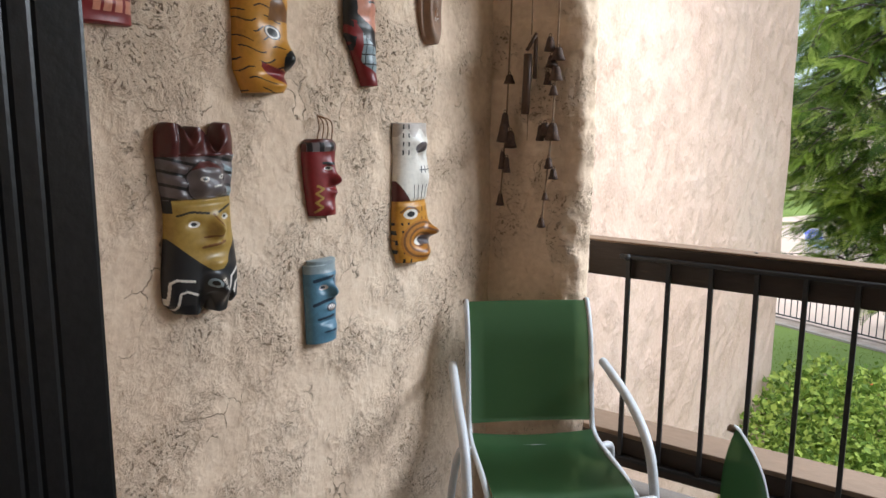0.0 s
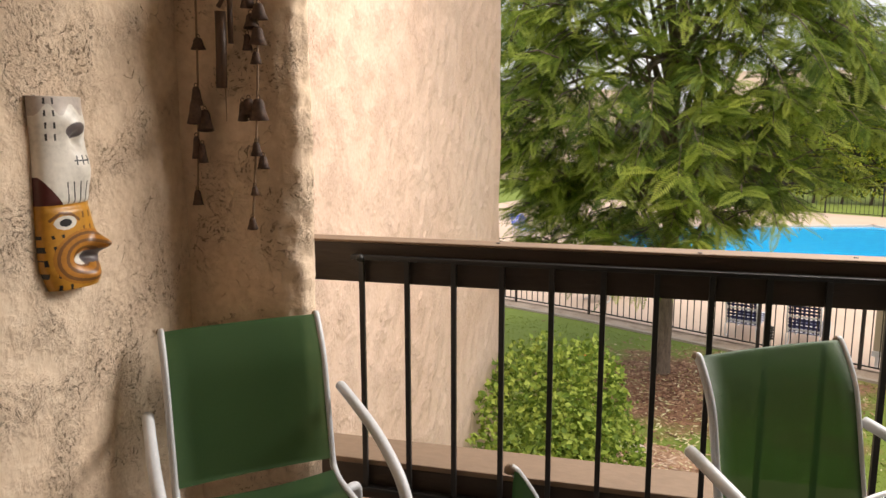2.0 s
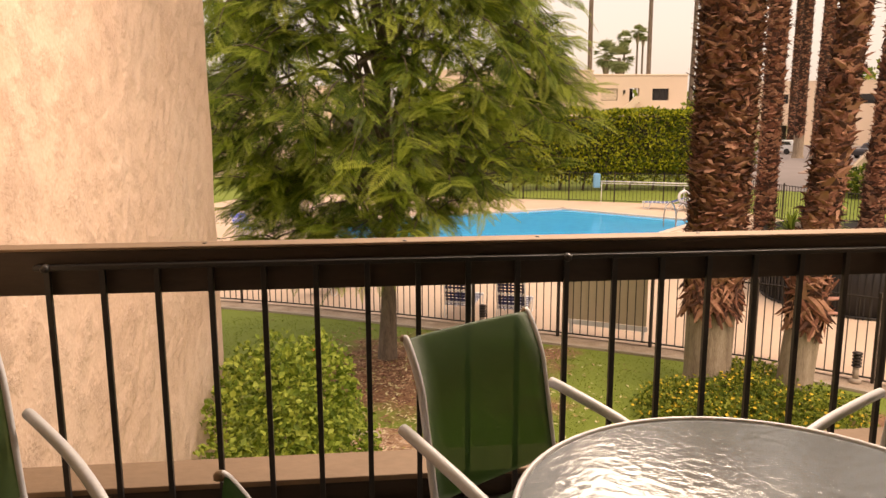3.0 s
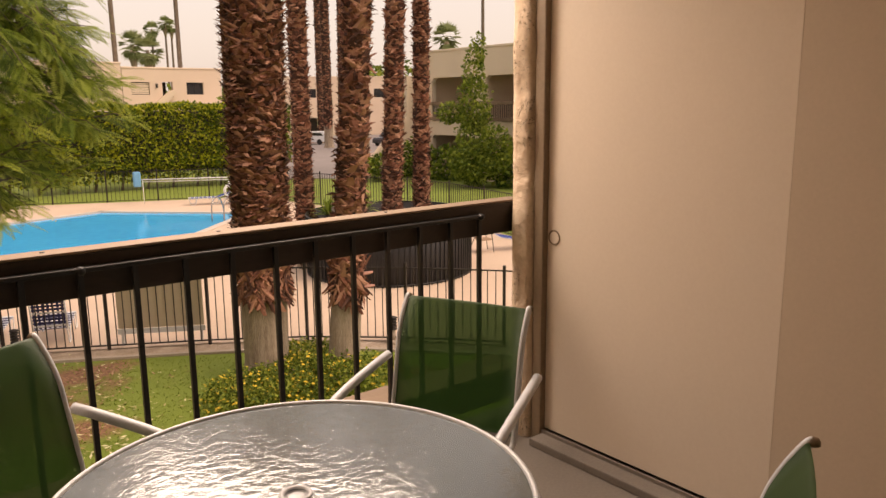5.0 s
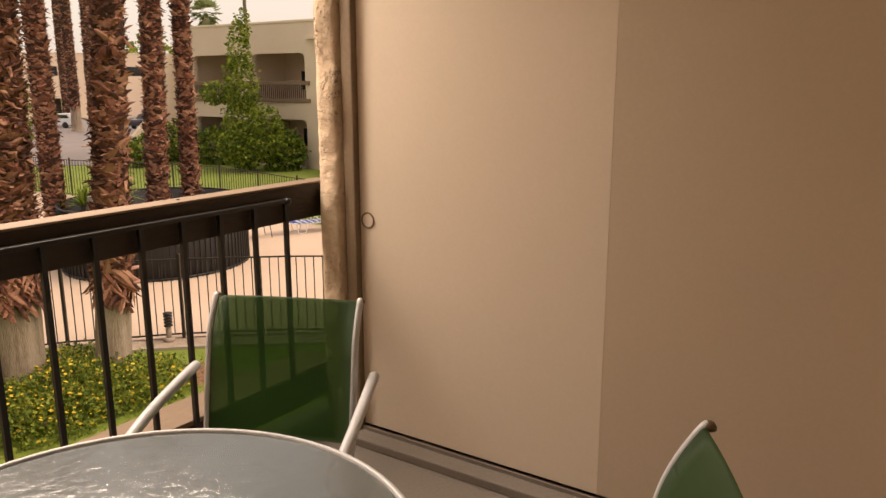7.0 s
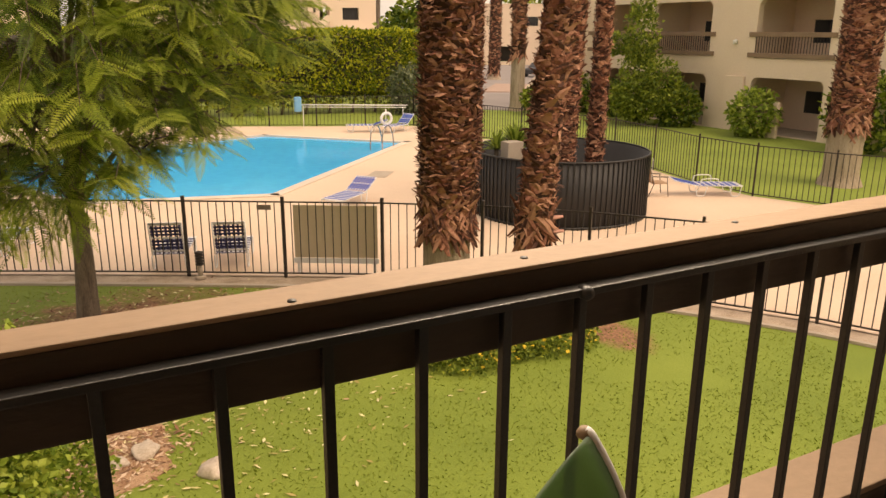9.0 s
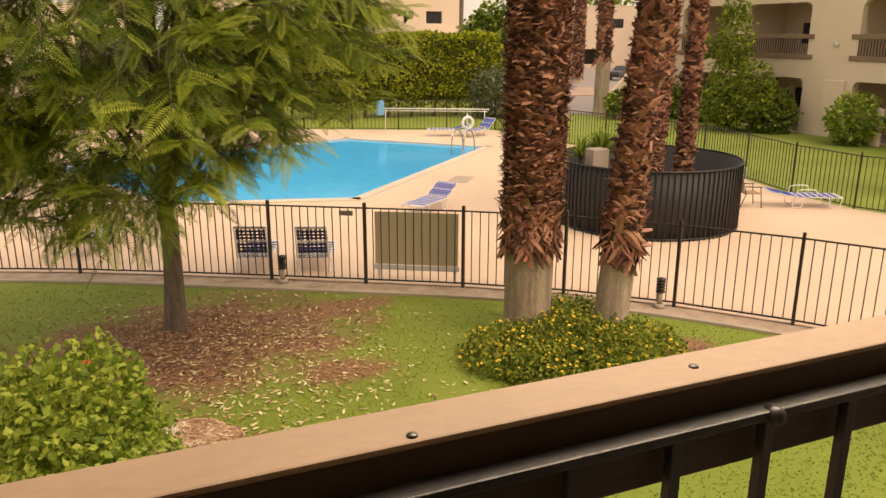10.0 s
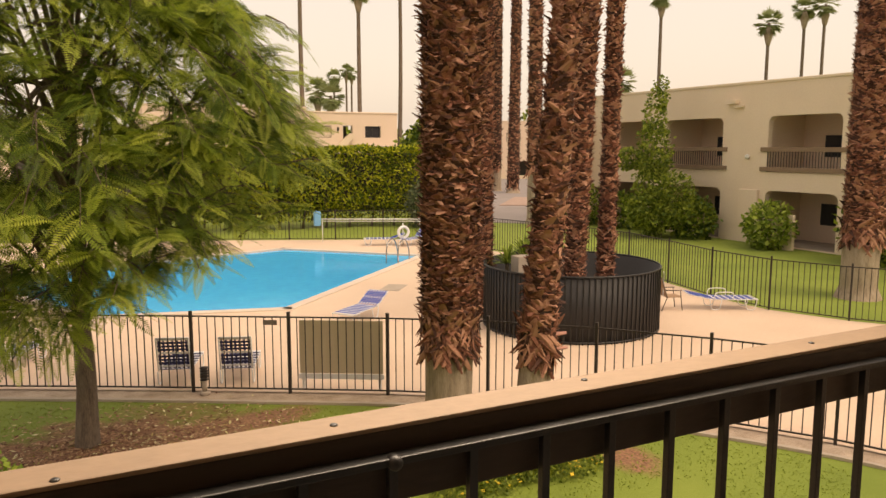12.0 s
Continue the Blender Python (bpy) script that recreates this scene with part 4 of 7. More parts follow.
def shrub(name, label, blobs, n, size, material, seed, stems=5, category="shrub", group=""):
    rnd = random.Random(seed)
    cx, cy = blobs[0][0], blobs[0][1]
    base = GZ + 0.01
    t = thing(name, label, category, group, at=(cx, cy, base))
    loc = [(b[0] - cx, b[1] - cy, b[2] - base, b[3], b[4], b[5]) for b in blobs]
    place = blob_place(loc)
    def over(r):
        for _ in range(6):
            p, d = place(r)
            if p.z > 0.03:
                return p, d
        return Vector((p.x, p.y, 0.05)), d
    v, f = leaf_cloud(n, over, size, rnd)
    tagged(raw("foliage", v, f, material, t), kind="stuff")
    for i in range(stems):
        b = rnd.choice(loc)
        tip = Vector((b[0] + rnd.uniform(-0.5, 0.5) * b[3], b[1] + rnd.uniform(-0.5, 0.5) * b[4], max(0.2, b[2] + 0.3 * b[5])))
        part("stem", tube(bmesh.new(), curve_pts([(b[0] * 0.5 + rnd.uniform(-.1, .1), b[1] * 0.5 + rnd.uniform(-.1, .1), -0.01), tip * 0.5 + Vector((rnd.uniform(-.1, .1), 0, 0)), tip], 3), [0.02] * 6 + [0.008], 6), BARK, t)
    return t


def feather_tree():
    """Tapered trunk, drooping limbs, and many feathery fronds on twigs."""
    rnd = random.Random(21)
    fx, fy = 0.22, 15.0
    t = thing("feather_tree", "leafy tree with feathery green compound leaves and a brown trunk", "tree", at=(fx, fy, GZ))
    trunk = curve_pts([(0, 0, -0.1), (0.02, 0, 0.5), (0.05, 0.03, 1.4), (0.02, 0.05, 2.4), (0.08, 0.1, 3.6), (0.05, 0.1, 5.2), (0.1, 0.0, 7.2)], 5)
    n = len(trunk)
    part("trunk", tube(bmesh.new(), trunk, [0.26 if k == 0 else 0.215 - 0.17 * (k / (n - 1)) ** 0.8 for k in range(n)], 16), BARK, t)
    cx, cy, cz, R, RZ = 0.0, -1.0, 5.05, 3.6, 3.9
    verts, faces, young_v, young_f = [], [], [], []
    tv = bmesh.new()

    def frond(base, d, L, rnd, verts, faces):
        """One compound leaf: a stalk with sixteen pairs of narrow leaflets, all joined."""
        d = d.normalized()
        side = d.cross(Vector((0, 0, 1)))
        if side.length < 0.1:
            side = Vector((1, 0, 0))
        side.normalize()
        side = (Matrix.Rotation(rnd.uniform(-0.7, 0.7), 3, d) @ side).normalized()
        npin = 16
        p, step, last = base.copy(), L / npin, None
        for i in range(npin):
            d2 = (d + Vector((0, 0, -0.035 * i))).normalized()
            f = (i + 0.6) / npin
            pl = L * 0.22 * math.sin(math.pi * min(0.93, 0.2 + 0.78 * f)) * rnd.uniform(0.85, 1.1)
            w = step * 0.36
            k0 = len(verts)
            verts.append(p.copy())
            for s in (-1, 1):
                pd_ = (side * s + d2 * 0.35 + Vector((0, 0, -0.12))).normalized()
                k = len(verts)
                m0 = p + pd_ * pl * 0.5
                verts.extend((m0 + d2 * w, p + pd_ * pl, m0 - d2 * w))
                faces.append((k0, k, k + 1, k + 2))
            if last is not None:
                k = len(verts)
                verts.append(p + side * 0.006)
                faces.append((last, k0, k))
            last = k0
            p = p + d2 * step

    twigs = 1300
    for i in range(twigs):
        d = Vector((rnd.gauss(0, 1), rnd.gauss(0, 1), rnd.gauss(0, 1))).normalized()
        if d.y > 0.45 and rnd.random() < 0.5:
            d.y = -d.y
        k = rnd.uniform(0.55, 1.0) ** 0.5
        lump = 1 + 0.22 * noise.noise(d * 2.6 + Vector((3.1, 0.4, 0)))
        z = d.z * RZ * k * lump
        tip = Vector((cx + d.x * R * (1 - 0.28 * max(0.0, d.z) if d.x > 0 else 1) * k * lump, cy + d.y * R * k * lump, cz + z))
        low = 2.35 + 0.5 * max(0.0, tip.x + 0.6) + 0.2 * max(0.0, -1.5 - tip.x)
        if tip.z < low:
            if rnd.random() < 0.65:
                continue
            tip.z = low + rnd.uniform(-0.45, 0.9)
        if tip.z < low + 1.2 and rnd.random() < 0.4:
            continue
        flat = Vector((tip.x - cx * 0.3, tip.y - cy * 0.3, 0))
        outw = flat.normalized() if flat.length > 0.2 else Vector((1, 0, 0))
        L = rnd.uniform(0.7, 1.3)
        dirn = (outw * 0.8 + Vector((rnd.uniform(-.4, .4), rnd.uniform(-.4, .4), rnd.uniform(-0.9, 0.35)))).normalized()
        base = tip - dirn * L * 0.8
        pts = [base, base + dirn * L * 0.4 + Vector((0, 0, 0.06)), tip + Vector((0, 0, -0.05))]
        tube(tv, pts, [0.014, 0.010, 0.004], 4)
        m = rnd.randint(11, 15)
        fresh = rnd.random() < 0.4
        for j in range(m):
            f = (j + 0.5) / m
            b = pts[0].lerp(pts[2], f)
            sgn = 1 if j % 2 else -1
            sd = dirn.cross(Vector((0, 0, 1))).normalized() * sgn
            fd = (dirn * (0.5 + 0.6 * f) + sd * rnd.uniform(0.4, 1.1) + Vector((0, 0, rnd.uniform(-0.55, 0.4))))
            new_growth = f > 0.72 and fresh
            frond(b, fd, rnd.uniform(0.32, 0.56), rnd, young_v if new_growth else verts, young_f if new_growth else faces)
        if i % 15 == 0:
            h = rnd.uniform(1.9, 6.2)
            s = Vector((0.05, 0.06, h))
            e = base
            midp = s.lerp(e, 0.5) + Vector((0, 0, 0.35))
            tube(tv, curve_pts([s, midp, e], 4), [0.05 - 0.0045 * q for q in range(9)], 6)
    tagged(part("limb_work", tv, BARK, t), kind="stuff")
    tagged(raw("crown", verts, faces, TREE_LEAF, t), kind="stuff")
    tagged(raw("young_leaves", young_v, young_f, YOUNG_LEAF, t), kind="stuff")


feather_tree()


def hedge():
    rnd = random.Random(5)
    t = thing("hedge", "tall clipped dense green hedge behind the pool", "hedge", at=(12, 45.5, GZ))
    def place(r):
        x = r.uniform(-14, 9.3)
        top = 4.75 + 0.25 * noise.noise(Vector((x * 0.7, 0, 0)))
        y0 = -0.12 * x
        if r.random() < 0.3:
            return Vector((x, y0 + r.uniform(0, 2.2), top + r.uniform(-0.15, 0.12))), Vector((0, 0, 1))
        z = r.uniform(0.5, top)
        b = 0.25 * noise.noise(Vector((x * 0.9, z * 0.9, 2)))
        return Vector((x, y0 + b + r.uniform(-0.05, 0.35) + (0.5 if z < 1.3 else 0), z)), Vector((0, -1, 0.3))
    v, f = leaf_cloud(30000, place, 0.19, rnd)
    tagged(raw("foliage", v, f, FICUS_LEAF, t), kind="stuff")
    # added dark box whose colour gives the shade deep in the hedge
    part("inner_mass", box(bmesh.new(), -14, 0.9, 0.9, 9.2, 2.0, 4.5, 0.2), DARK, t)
    for i in range(16):
        x = -13 + i * 1.42
        part("stem", tube(bmesh.new(), [(x, 0.9 - 0.12 * x, -0.02), (x + 0.1, 0.7 - 0.12 * x, 1.0), (x - 0.1, 0.9 - 0.12 * x, 1.8)], [0.08, 0.06, 0.05], 6), BARK, t)


hedge()
shrub("grape_bush", "bright green broad-leaved bush beside the wing wall", [(-1.15, 7.6, -1.95, 0.75, 1.5, 1.15), (-0.75, 8.2, -1.6, 0.5, 0.8, 0.65), (-1.25, 6.3, -2.5, 0.6, 0.9, 0.9), (-0.55, 8.7, -2.6, 0.55, 0.8, 0.8)], 22000, 0.068, SHRUB_LEAF, 31)
shrub("lantana_bed", "low mounded bed of yellow-flowering shrubs at the palms' feet", [(5.9, 11.5, GZ + 0.1, 1.2, 1.1, 0.5), (4.95, 11.6, GZ + 0.1, 0.85, 0.9, 0.42), (6.7, 11.0, GZ + 0.1, 0.95, 0.85, 0.45), (5.3, 10.9, GZ + 0.1, 0.9, 0.7, 0.4), (6.3, 12.3, GZ + 0.1, 0.9, 0.8, 0.5)], 16000, 0.062, LANTANA_LEAF, 33)


# ---- buildings ----
def wall_with_holes(bm, y0, y1, z0, z1, holes, x, thick):
    """A wall across x, thick towards +x, with rectangular holes (ya, yb, za, zb)."""
    ys = sorted({y0, y1, *[h[0] for h in holes], *[h[1] for h in holes]})
    zs = sorted({z0, z1, *[h[2] for h in holes], *[h[3] for h in holes]})
    for a, b in zip(ys, ys[1:]):
        for c, d in zip(zs, zs[1:]):
            my, mz = (a + b) / 2, (c + d) / 2
            if not any(h[0] < my < h[1] and h[2] < mz < h[3] for h in holes):
                box(bm, x, a, c, x + thick, b, d)
    bmesh.ops.remove_doubles(bm, verts=bm.verts, dist=0.0005)


def apartments():
    t = thing("apartment_building", "two-storey tan stucco apartment building with recessed balconies", "building", at=(31.9, 31, GZ))
    up, lo = (3.66, 6.44), (0.02, 2.74)
    bays = [(-22.0, -17.8), (-14.8, -10.6), (-6.6, -2.55), (0.35, 4.6), (5.75, 9.9)]
    holes = [(a, b, *up) for a, b in bays] + [(a, b, *lo) for a, b in bays]
    bm = bmesh.new()
    wall_with_holes(bm, -26, 11.7, -0.1, 8.14, holes, 0, 0.35)
    part("wall", bm, STUCCO_FAR, t)
    part("end_wall", box(bmesh.new(), 0.35, 11.3, -0.1, 12, 11.7, 8.14), STUCCO_FAR, t)
    part("roof", box(bmesh.new(), 0.36, -26, 7.3, 12, 11.29, 7.45), STUCCO_FAR, t)
    part("parapet", box(bmesh.new(), -0.06, -26, 8.08, 0.42, 11.75, 8.22, 0.03), STUCCO_FAR, t)
    part("slab", box(bmesh.new(), 0.36, -26, 3.1, 4, 11.29, 3.5), STUCCO_FAR, t)
    part("inner_wall", box(bmesh.new(), 3.2, -26, 0, 3.4, 11.29, 7.2), STUCCO_FAR_PINK, t, "shaded inner wall of the recesses")
    for a, b in bays:
        part("floor", box(bmesh.new(), 0.36, a - 0.5, 0.0, 3.19, b + 0.5, 0.03), KERB, t)
        for z in (0.03, 3.50):
            w = (b - a)
            door = part("patio_door", box(bmesh.new(), 3.12, a + w * 0.04, z, 3.19, a + w * 0.44, z + 2.2, 0.01), BLACK_METAL, t, "dark framed glass door")
            part("pane", box(bmesh.new(), 3.105, a + w * 0.06, z + 0.08, 3.118, a + w * 0.42, z + 2.12), WINDOW, door)
            win = part("window", box(bmesh.new(), 3.12, a + w * 0.55, z + 0.9, 3.19, a + w * 0.78, z + 2.0, 0.01), BLACK_METAL, t)
            part("pane", box(bmesh.new(), 3.105, a + w * 0.57, z + 0.95, 3.118, a + w * 0.76, z + 1.95), WINDOW, win)
        for s in (a - 0.5, b + 0.5):
            part("side_wall", box(bmesh.new(), 0.36, s - 0.1, 0.03, 3.19, s + 0.1, 7.2), STUCCO_FAR, t)
        rl = part("balcony_rail", box(bmesh.new(), -0.10, a - 0.35, 4.68, 0.05, b + 0.35, 4.90, 0.02), mat("brown_beam_far", [(0.20, 0.13, 0.085), (0.26, 0.17, 0.11)], 2, 20, 0.8, 0.1), t, "brown wooden balcony beam")
        part("lower_beam", box(bmesh.new(), -0.10, a - 0.35, 3.70, 0.05, b + 0.35, 3.92, 0.02), rl.data.materials[0], rl)
        pk = bmesh.new()
        y = a
        while y < b:
            box(pk, -0.02, y - 0.012, 3.92, 0.005, y + 0.012, 4.68)
            y += 0.16
        tagged(part("baluster_run", pk, BLACK_METAL, rl), kind="stuff")
        for z, sgn in ((up[1], 1), (lo[1], 1)):
            for yy, sy in ((a, 1), (b, -1)):
                arch = bmesh.new()
                pts = [(yy - sy * 0.01, z + 0.01)] + [(yy + sy * 0.35 * (1 - math.cos(q)), z - 0.35 * (1 - math.sin(q))) for q in [math.pi / 2 * k / 5 for k in range(6)]]
                f0 = [arch.verts.new((0.004, p[0], p[1])) for p in pts]
                f1 = [arch.verts.new((0.34, p[0], p[1])) for p in pts]
                arch.faces.new(f0)
                arch.faces.new(f1[::-1])
                for i in range(len(pts)):
                    j = (i + 1) % len(pts)
                    arch.faces.new((f0[i], f0[j], f1[j], f1[i]))
                bmesh.ops.recalc_face_normals(arch, faces=arch.faces)
                part("rounded_corner", arch, STUCCO_FAR, t)
    part("vent", box(bmesh.new(), -0.3, -0.65, 7.12, 0.0, 0.05, 7.34, 0.02), STUCCO_FAR, t)
    part("meter_cabinet", box(bmesh.new(), -0.18, -2.2, 0.95, 0.0, -1.05, 2.75, 0.02), STUCCO_FAR, t)
    part("vent", box(bmesh.new(), -0.2, -1.0, 6.92, 0.0, -0.45, 7.06, 0.02), STUCCO_FAR, t)
    part("wall_lamp", lathe(bmesh.new(), [(0.0, 4.3), (0.10, 4.32), (0.12, 4.5), (0.0, 4.55)], 12, (-0.1, -1.4, 0.0)), WHITE_FAR, t, "small pale wall lamp")
    sw = prism(bmesh.new(), [(-0.02, 0.0), (-4.2, 0.0), (-4.2, 1.0), (-1.6, 3.5), (-1.0, 3.9), (-0.9, 6.6), (-0.02, 6.6)], 0, 0.3)
    bmesh.ops.transform(sw, matrix=pose(0, 11.7, 0, 90, 0, 0), verts=sw.verts)
    part("stair_wall", sw, STUCCO_FAR, t, "sloping stucco parapet of the outside stair")
    part("patio_wall", box(bmesh.new(), -0.9, -5.0, 0.0, -0.7, -3.9, 1.7, 0.05), STUCCO_FAR, t)


apartments()


def far_block(name, label, x0, y0, width, z1, rz, wins, step=0.0, depth=10):
    """A low flat-roofed block facing the pool; wins as (x, z, w, h, kind)."""
    t = thing(name, label, "building", at=(x0, y0, GZ), rz=rz)
    bm = bmesh.new()
    holes = [(x, x + w, z, z + h) for x, z, w, h, k in wins]
    xs = sorted({0, width, *[h[0] for h in holes], *[h[1] for h in holes]})
    zs = sorted({0, z1, *[h[2] for h in holes], *[h[3] for h in holes]})
    for a, b in zip(xs, xs[1:]):
        for c, d in zip(zs, zs[1:]):
            if not any(h[0] < (a + b) / 2 < h[1] and h[2] < (c + d) / 2 < h[3] for h in holes):
                box(bm, a, 0, c, b, 0.4, d)
    bmesh.ops.remove_doubles(bm, verts=bm.verts, dist=0.001)
    part("wall", bm, STUCCO_FAR_PINK, t)
    part("side_wall", box(bmesh.new(), -0.0, 0.41, 0, 0.4, depth, z1), STUCCO_FAR_PINK, t)
    part("side_wall", box(bmesh.new(), width - 0.4, 0.41, 0, width, depth, z1), STUCCO_FAR_PINK, t)
    part("roof", box(bmesh.new(), 0.41, 0.41, z1 - 0.5, width - 0.41, depth, z1 - 0.3), STUCCO_FAR, t)
    part("parapet", box(bmesh.new(), -0.05, -0.05, z1 + 0.001, width + 0.05, 0.5, z1 + 0.15, 0.05), STUCCO_FAR_PINK, t)
    for x, z, w, h, k in wins:
        if k == "door":
            # back plate coloured dark to act as the shade in the entry
            part("entry_recess", box(bmesh.new(), x, 1.6, z, x + w, 1.7, z + h), DARK, t, "dark plate painted as the entry's shade")
        else:
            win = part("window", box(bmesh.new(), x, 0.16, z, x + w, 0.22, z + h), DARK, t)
            part("pane", box(bmesh.new(), x + 0.06, 0.14, z + 0.06, x + w - 0.06, 0.158, z + h - 0.06), WINDOW, win)
            blind = STUCCO_FAR if k == "blind" else BLACK_METAL
            for i in range(3 if k != "blind" else 7):
                if k == "blind":
                    zz = z + 0.06 + i * (h - 0.1) / 7
                    part("slat", box(bmesh.new(), x + 0.05, 0.10, zz, x + w - 0.05, 0.135, zz + 0.10), blind, win)
                else:
                    part("mullion", box(bmesh.new(), x + w * (i + 0.5) / 3 - 0.02, 0.11, z, x + w * (i + 0.5) / 3 + 0.02, 0.138, z + h), blind, win)
    return t


block = far_block("far_apartments", "distant rose-tan stucco apartment block with an outside stair", 18.45, 62.0, 7.9, 7.62, 0, [(0.65, 5.66, 1.38, 0.95, "blind"), (3.02, 5.45, 0.83, 1.2, "door"), (4.96, 5.66, 1.4, 0.95, "win")])
stair = prism(bmesh.new(), [(1.3, 3.2), (3.9, 5.75), (3.9, 6.0), (3.5, 6.0), (1.0, 3.9), (1.0, 3.2)], -0.3, -0.05)
bmesh.ops.transform(stair, matrix=pose(0, -0.5, 0, 90, 0, 0), verts=stair.verts)
part("stair_parapet", stair, STUCCO_FAR, block, "pale sloping stair parapet")
part("awning", box(bmesh.new(), 5.0, -1.6, 4.75, 7.8, -0.06, 4.95, 0.03), KERB, block, "flat shade roof over the ground floor")
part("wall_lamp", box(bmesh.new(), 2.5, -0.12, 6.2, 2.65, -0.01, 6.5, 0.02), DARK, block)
far_block("far_apartments", "distant rose-tan stucco apartment block with a blind window", 6.0, 62.0, 12.4, 7.95, 0, [(9.8, 5.6, 1.35, 1.1, "blind"), (7.85, 5.7, 0.9, 0.95, "door"), (4.4, 5.7, 1.4, 1.0, "win"), (1.5, 5.7, 1.4, 1.0, "win")])
far_block("far_apartments", "distant rose-tan stucco block seen through the tree", -22.0, 58.0, 24.0, 6.6, 4, [(4, 4.6, 1.6, 1.1, "win"), (9, 4.6, 1.6, 1.1, "win"), (15, 4.6, 1.6, 1.1, "blind"), (20, 4.6, 1.4, 1.1, "win")])
far_block("far_apartments", "distant tan stucco block across the parking lot", 55.0, 106.0, 28.0, 8.7, -28, [(2.5, 5.7, 2.2, 1.3, "win"), (8.0, 5.7, 2.2, 1.3, "blind"), (13.5, 5.7, 2.2, 1.3, "win"), (20.0, 5.7, 2.2, 1.3, "blind"), (2.2, 0.5, 2.6, 2.2, "door"), (9.5, 0.5, 2.6, 2.2, "door"), (17.0, 0.5, 2.6, 2.2, "door")])

sheet("road", [(22.5, 47), (27, 42.5), (34, 45), (70, 66), (84, 92), (52, 106), (30, 80)], GZ + 0.035, ASPHALT, "pale asphalt parking lot and drive")


def planter_screen():
    t = thing("planter_screen", "round dark metal screen fence round a palm planter", "screen fence", at=(12.53, 18.42, GZ + 0.05))
    R, H, n = 2.38, 1.7, 100
    me = bar_mesh("slat", 0.014, H)
    panel = lathe(bmesh.new(), [(R - 0.02, 0.03), (R, 0.03), (R, H - 0.02), (R - 0.02, H - 0.02), (R - 0.02, 0.03)], 72)
    part("mesh_panel", panel, mat("charcoal_screen", [(0.012, 0.011, 0.012), (0.022, 0.02, 0.021)], 3, 40, 0.6, 0.2), t)
    for k in range(n):
        a = 2 * math.pi * k / n
        mesh_part("slat", me, BLACK_METAL, t, m=pose((R + 0.012) * math.cos(a), (R + 0.012) * math.sin(a), 0.0, 0, 0, math.degrees(a)))
    for z in (0.05, H):
        part("ring_rail", tube(bmesh.new(), [((R + 0.01) * math.cos(a), (R + 0.01) * math.sin(a), z) for a in [2 * math.pi * k / 72 for k in range(72)]], 0.025, 6, True), BLACK_METAL, t)


planter_screen()


# ---- wall masks ----
def bump(u, v, cu, cv, su, sv):
    return math.exp(-((u - cu) / su) ** 2 - ((v - cv) / sv) ** 2)


def paint(name, c, rough=0.38):
    return mat(name, [tuple(x * 0.75 for x in c), c, tuple(min(1, x * 1.15) for x in c)], 14, 90, rough, 0.12, 0.003)


P_RED, P_DKRED = paint("red_lacquer", (0.19, 0.014, 0.017)), paint("dark_red_paint", (0.075, 0.012, 0.011))
P_BLACK, P_WHITE = paint("black_lacquer", (0.012, 0.012, 0.014)), paint("white_paint", (0.72, 0.68, 0.62))
P_GREY, P_GOLD = paint("grey_paint", (0.13, 0.11, 0.115)), paint("ochre_gold_paint", (0.36, 0.235, 0.05))
P_ORANGE, P_BROWN = paint("orange_ochre_paint", (0.52, 0.245, 0.028)), paint("brown_paint", (0.18, 0.075, 0.02))
P_BLUE, P_NAVY = paint("slate_blue_paint", (0.09, 0.20, 0.29)), paint("deep_navy_paint", (0.015, 0.03, 0.055))
P_SKIN, P_WOOD = paint("flesh_pink_paint", (0.55, 0.24, 0.16)), paint("carved_brown_wood", (0.24, 0.14, 0.085), 0.6)
P_AMBER = paint("amber_brown_paint", (0.42, 0.17, 0.02))
P_STEEL, P_PALE = paint("blue_grey_paint", (0.25, 0.31, 0.34)), paint("chalk_paint", (0.50, 0.44, 0.40))


def wall_mask(name, label, y0, y1, z0, z1, depth, half, relief, color, mats, nu=40, nv=64, crest=None, foot=None):
    """A carved mask on the west wall: an outline, a relief over it, and painted patches."""
    nu, nv = nu * 3, int(nv * 2.4)
    t = bpy.data.meshes.new(name)
    verts, faces, idx = [], [], []
    yc, W, Hh = (y0 + y1) / 2, (y1 - y0) / 2, z1 - z0
    for j in range(nv + 1):
        v = j / nv
        lo, hi = half(v)
        for i in range(nu + 1):
            f = i / nu
            u = lo + (hi - lo) * f
            e = 1 - (2 * f - 1) ** 2
            us = u + 0.16 * (1 - u * u)
            d = 0.58 * depth * (0.2 + 0.7 * e ** 0.55) + 0.44 * depth * relief(us, v) * min(1, 3 * e)
            if i in (0, nu) or j in (0, nv):
                d = 0.0
            vz = 0.84 + (v - 0.84) * crest(u) if crest and v > 0.84 else v
            if foot and v < 0.14:
                vz = 0.14 - (0.14 - v) * foot(u)
            verts.append((WX + 0.004 + d, yc + u * W, z0 + vz * Hh))
    for j in range(nv):
        for i in range(nu):
            a = j * (nu + 1) + i
            faces.append((a, a + 1, a + nu + 2, a + nu + 1))
            lo, hi = half((j + 0.5) / nv)
            u = lo + (hi - lo) * (i + 0.5) / nu
            idx.append(color(u + 0.16 * (1 - u * u), (j + 0.5) / nv))
    t.from_pydata(verts, [], faces)
    for m in mats:
        t.materials.append(m)
    t.polygons.foreach_set("material_index", idx)
    t.shade_smooth()
    ob = new(name, t)
    return tagged(ob, label, "wall mask", "masks on the stucco wall")


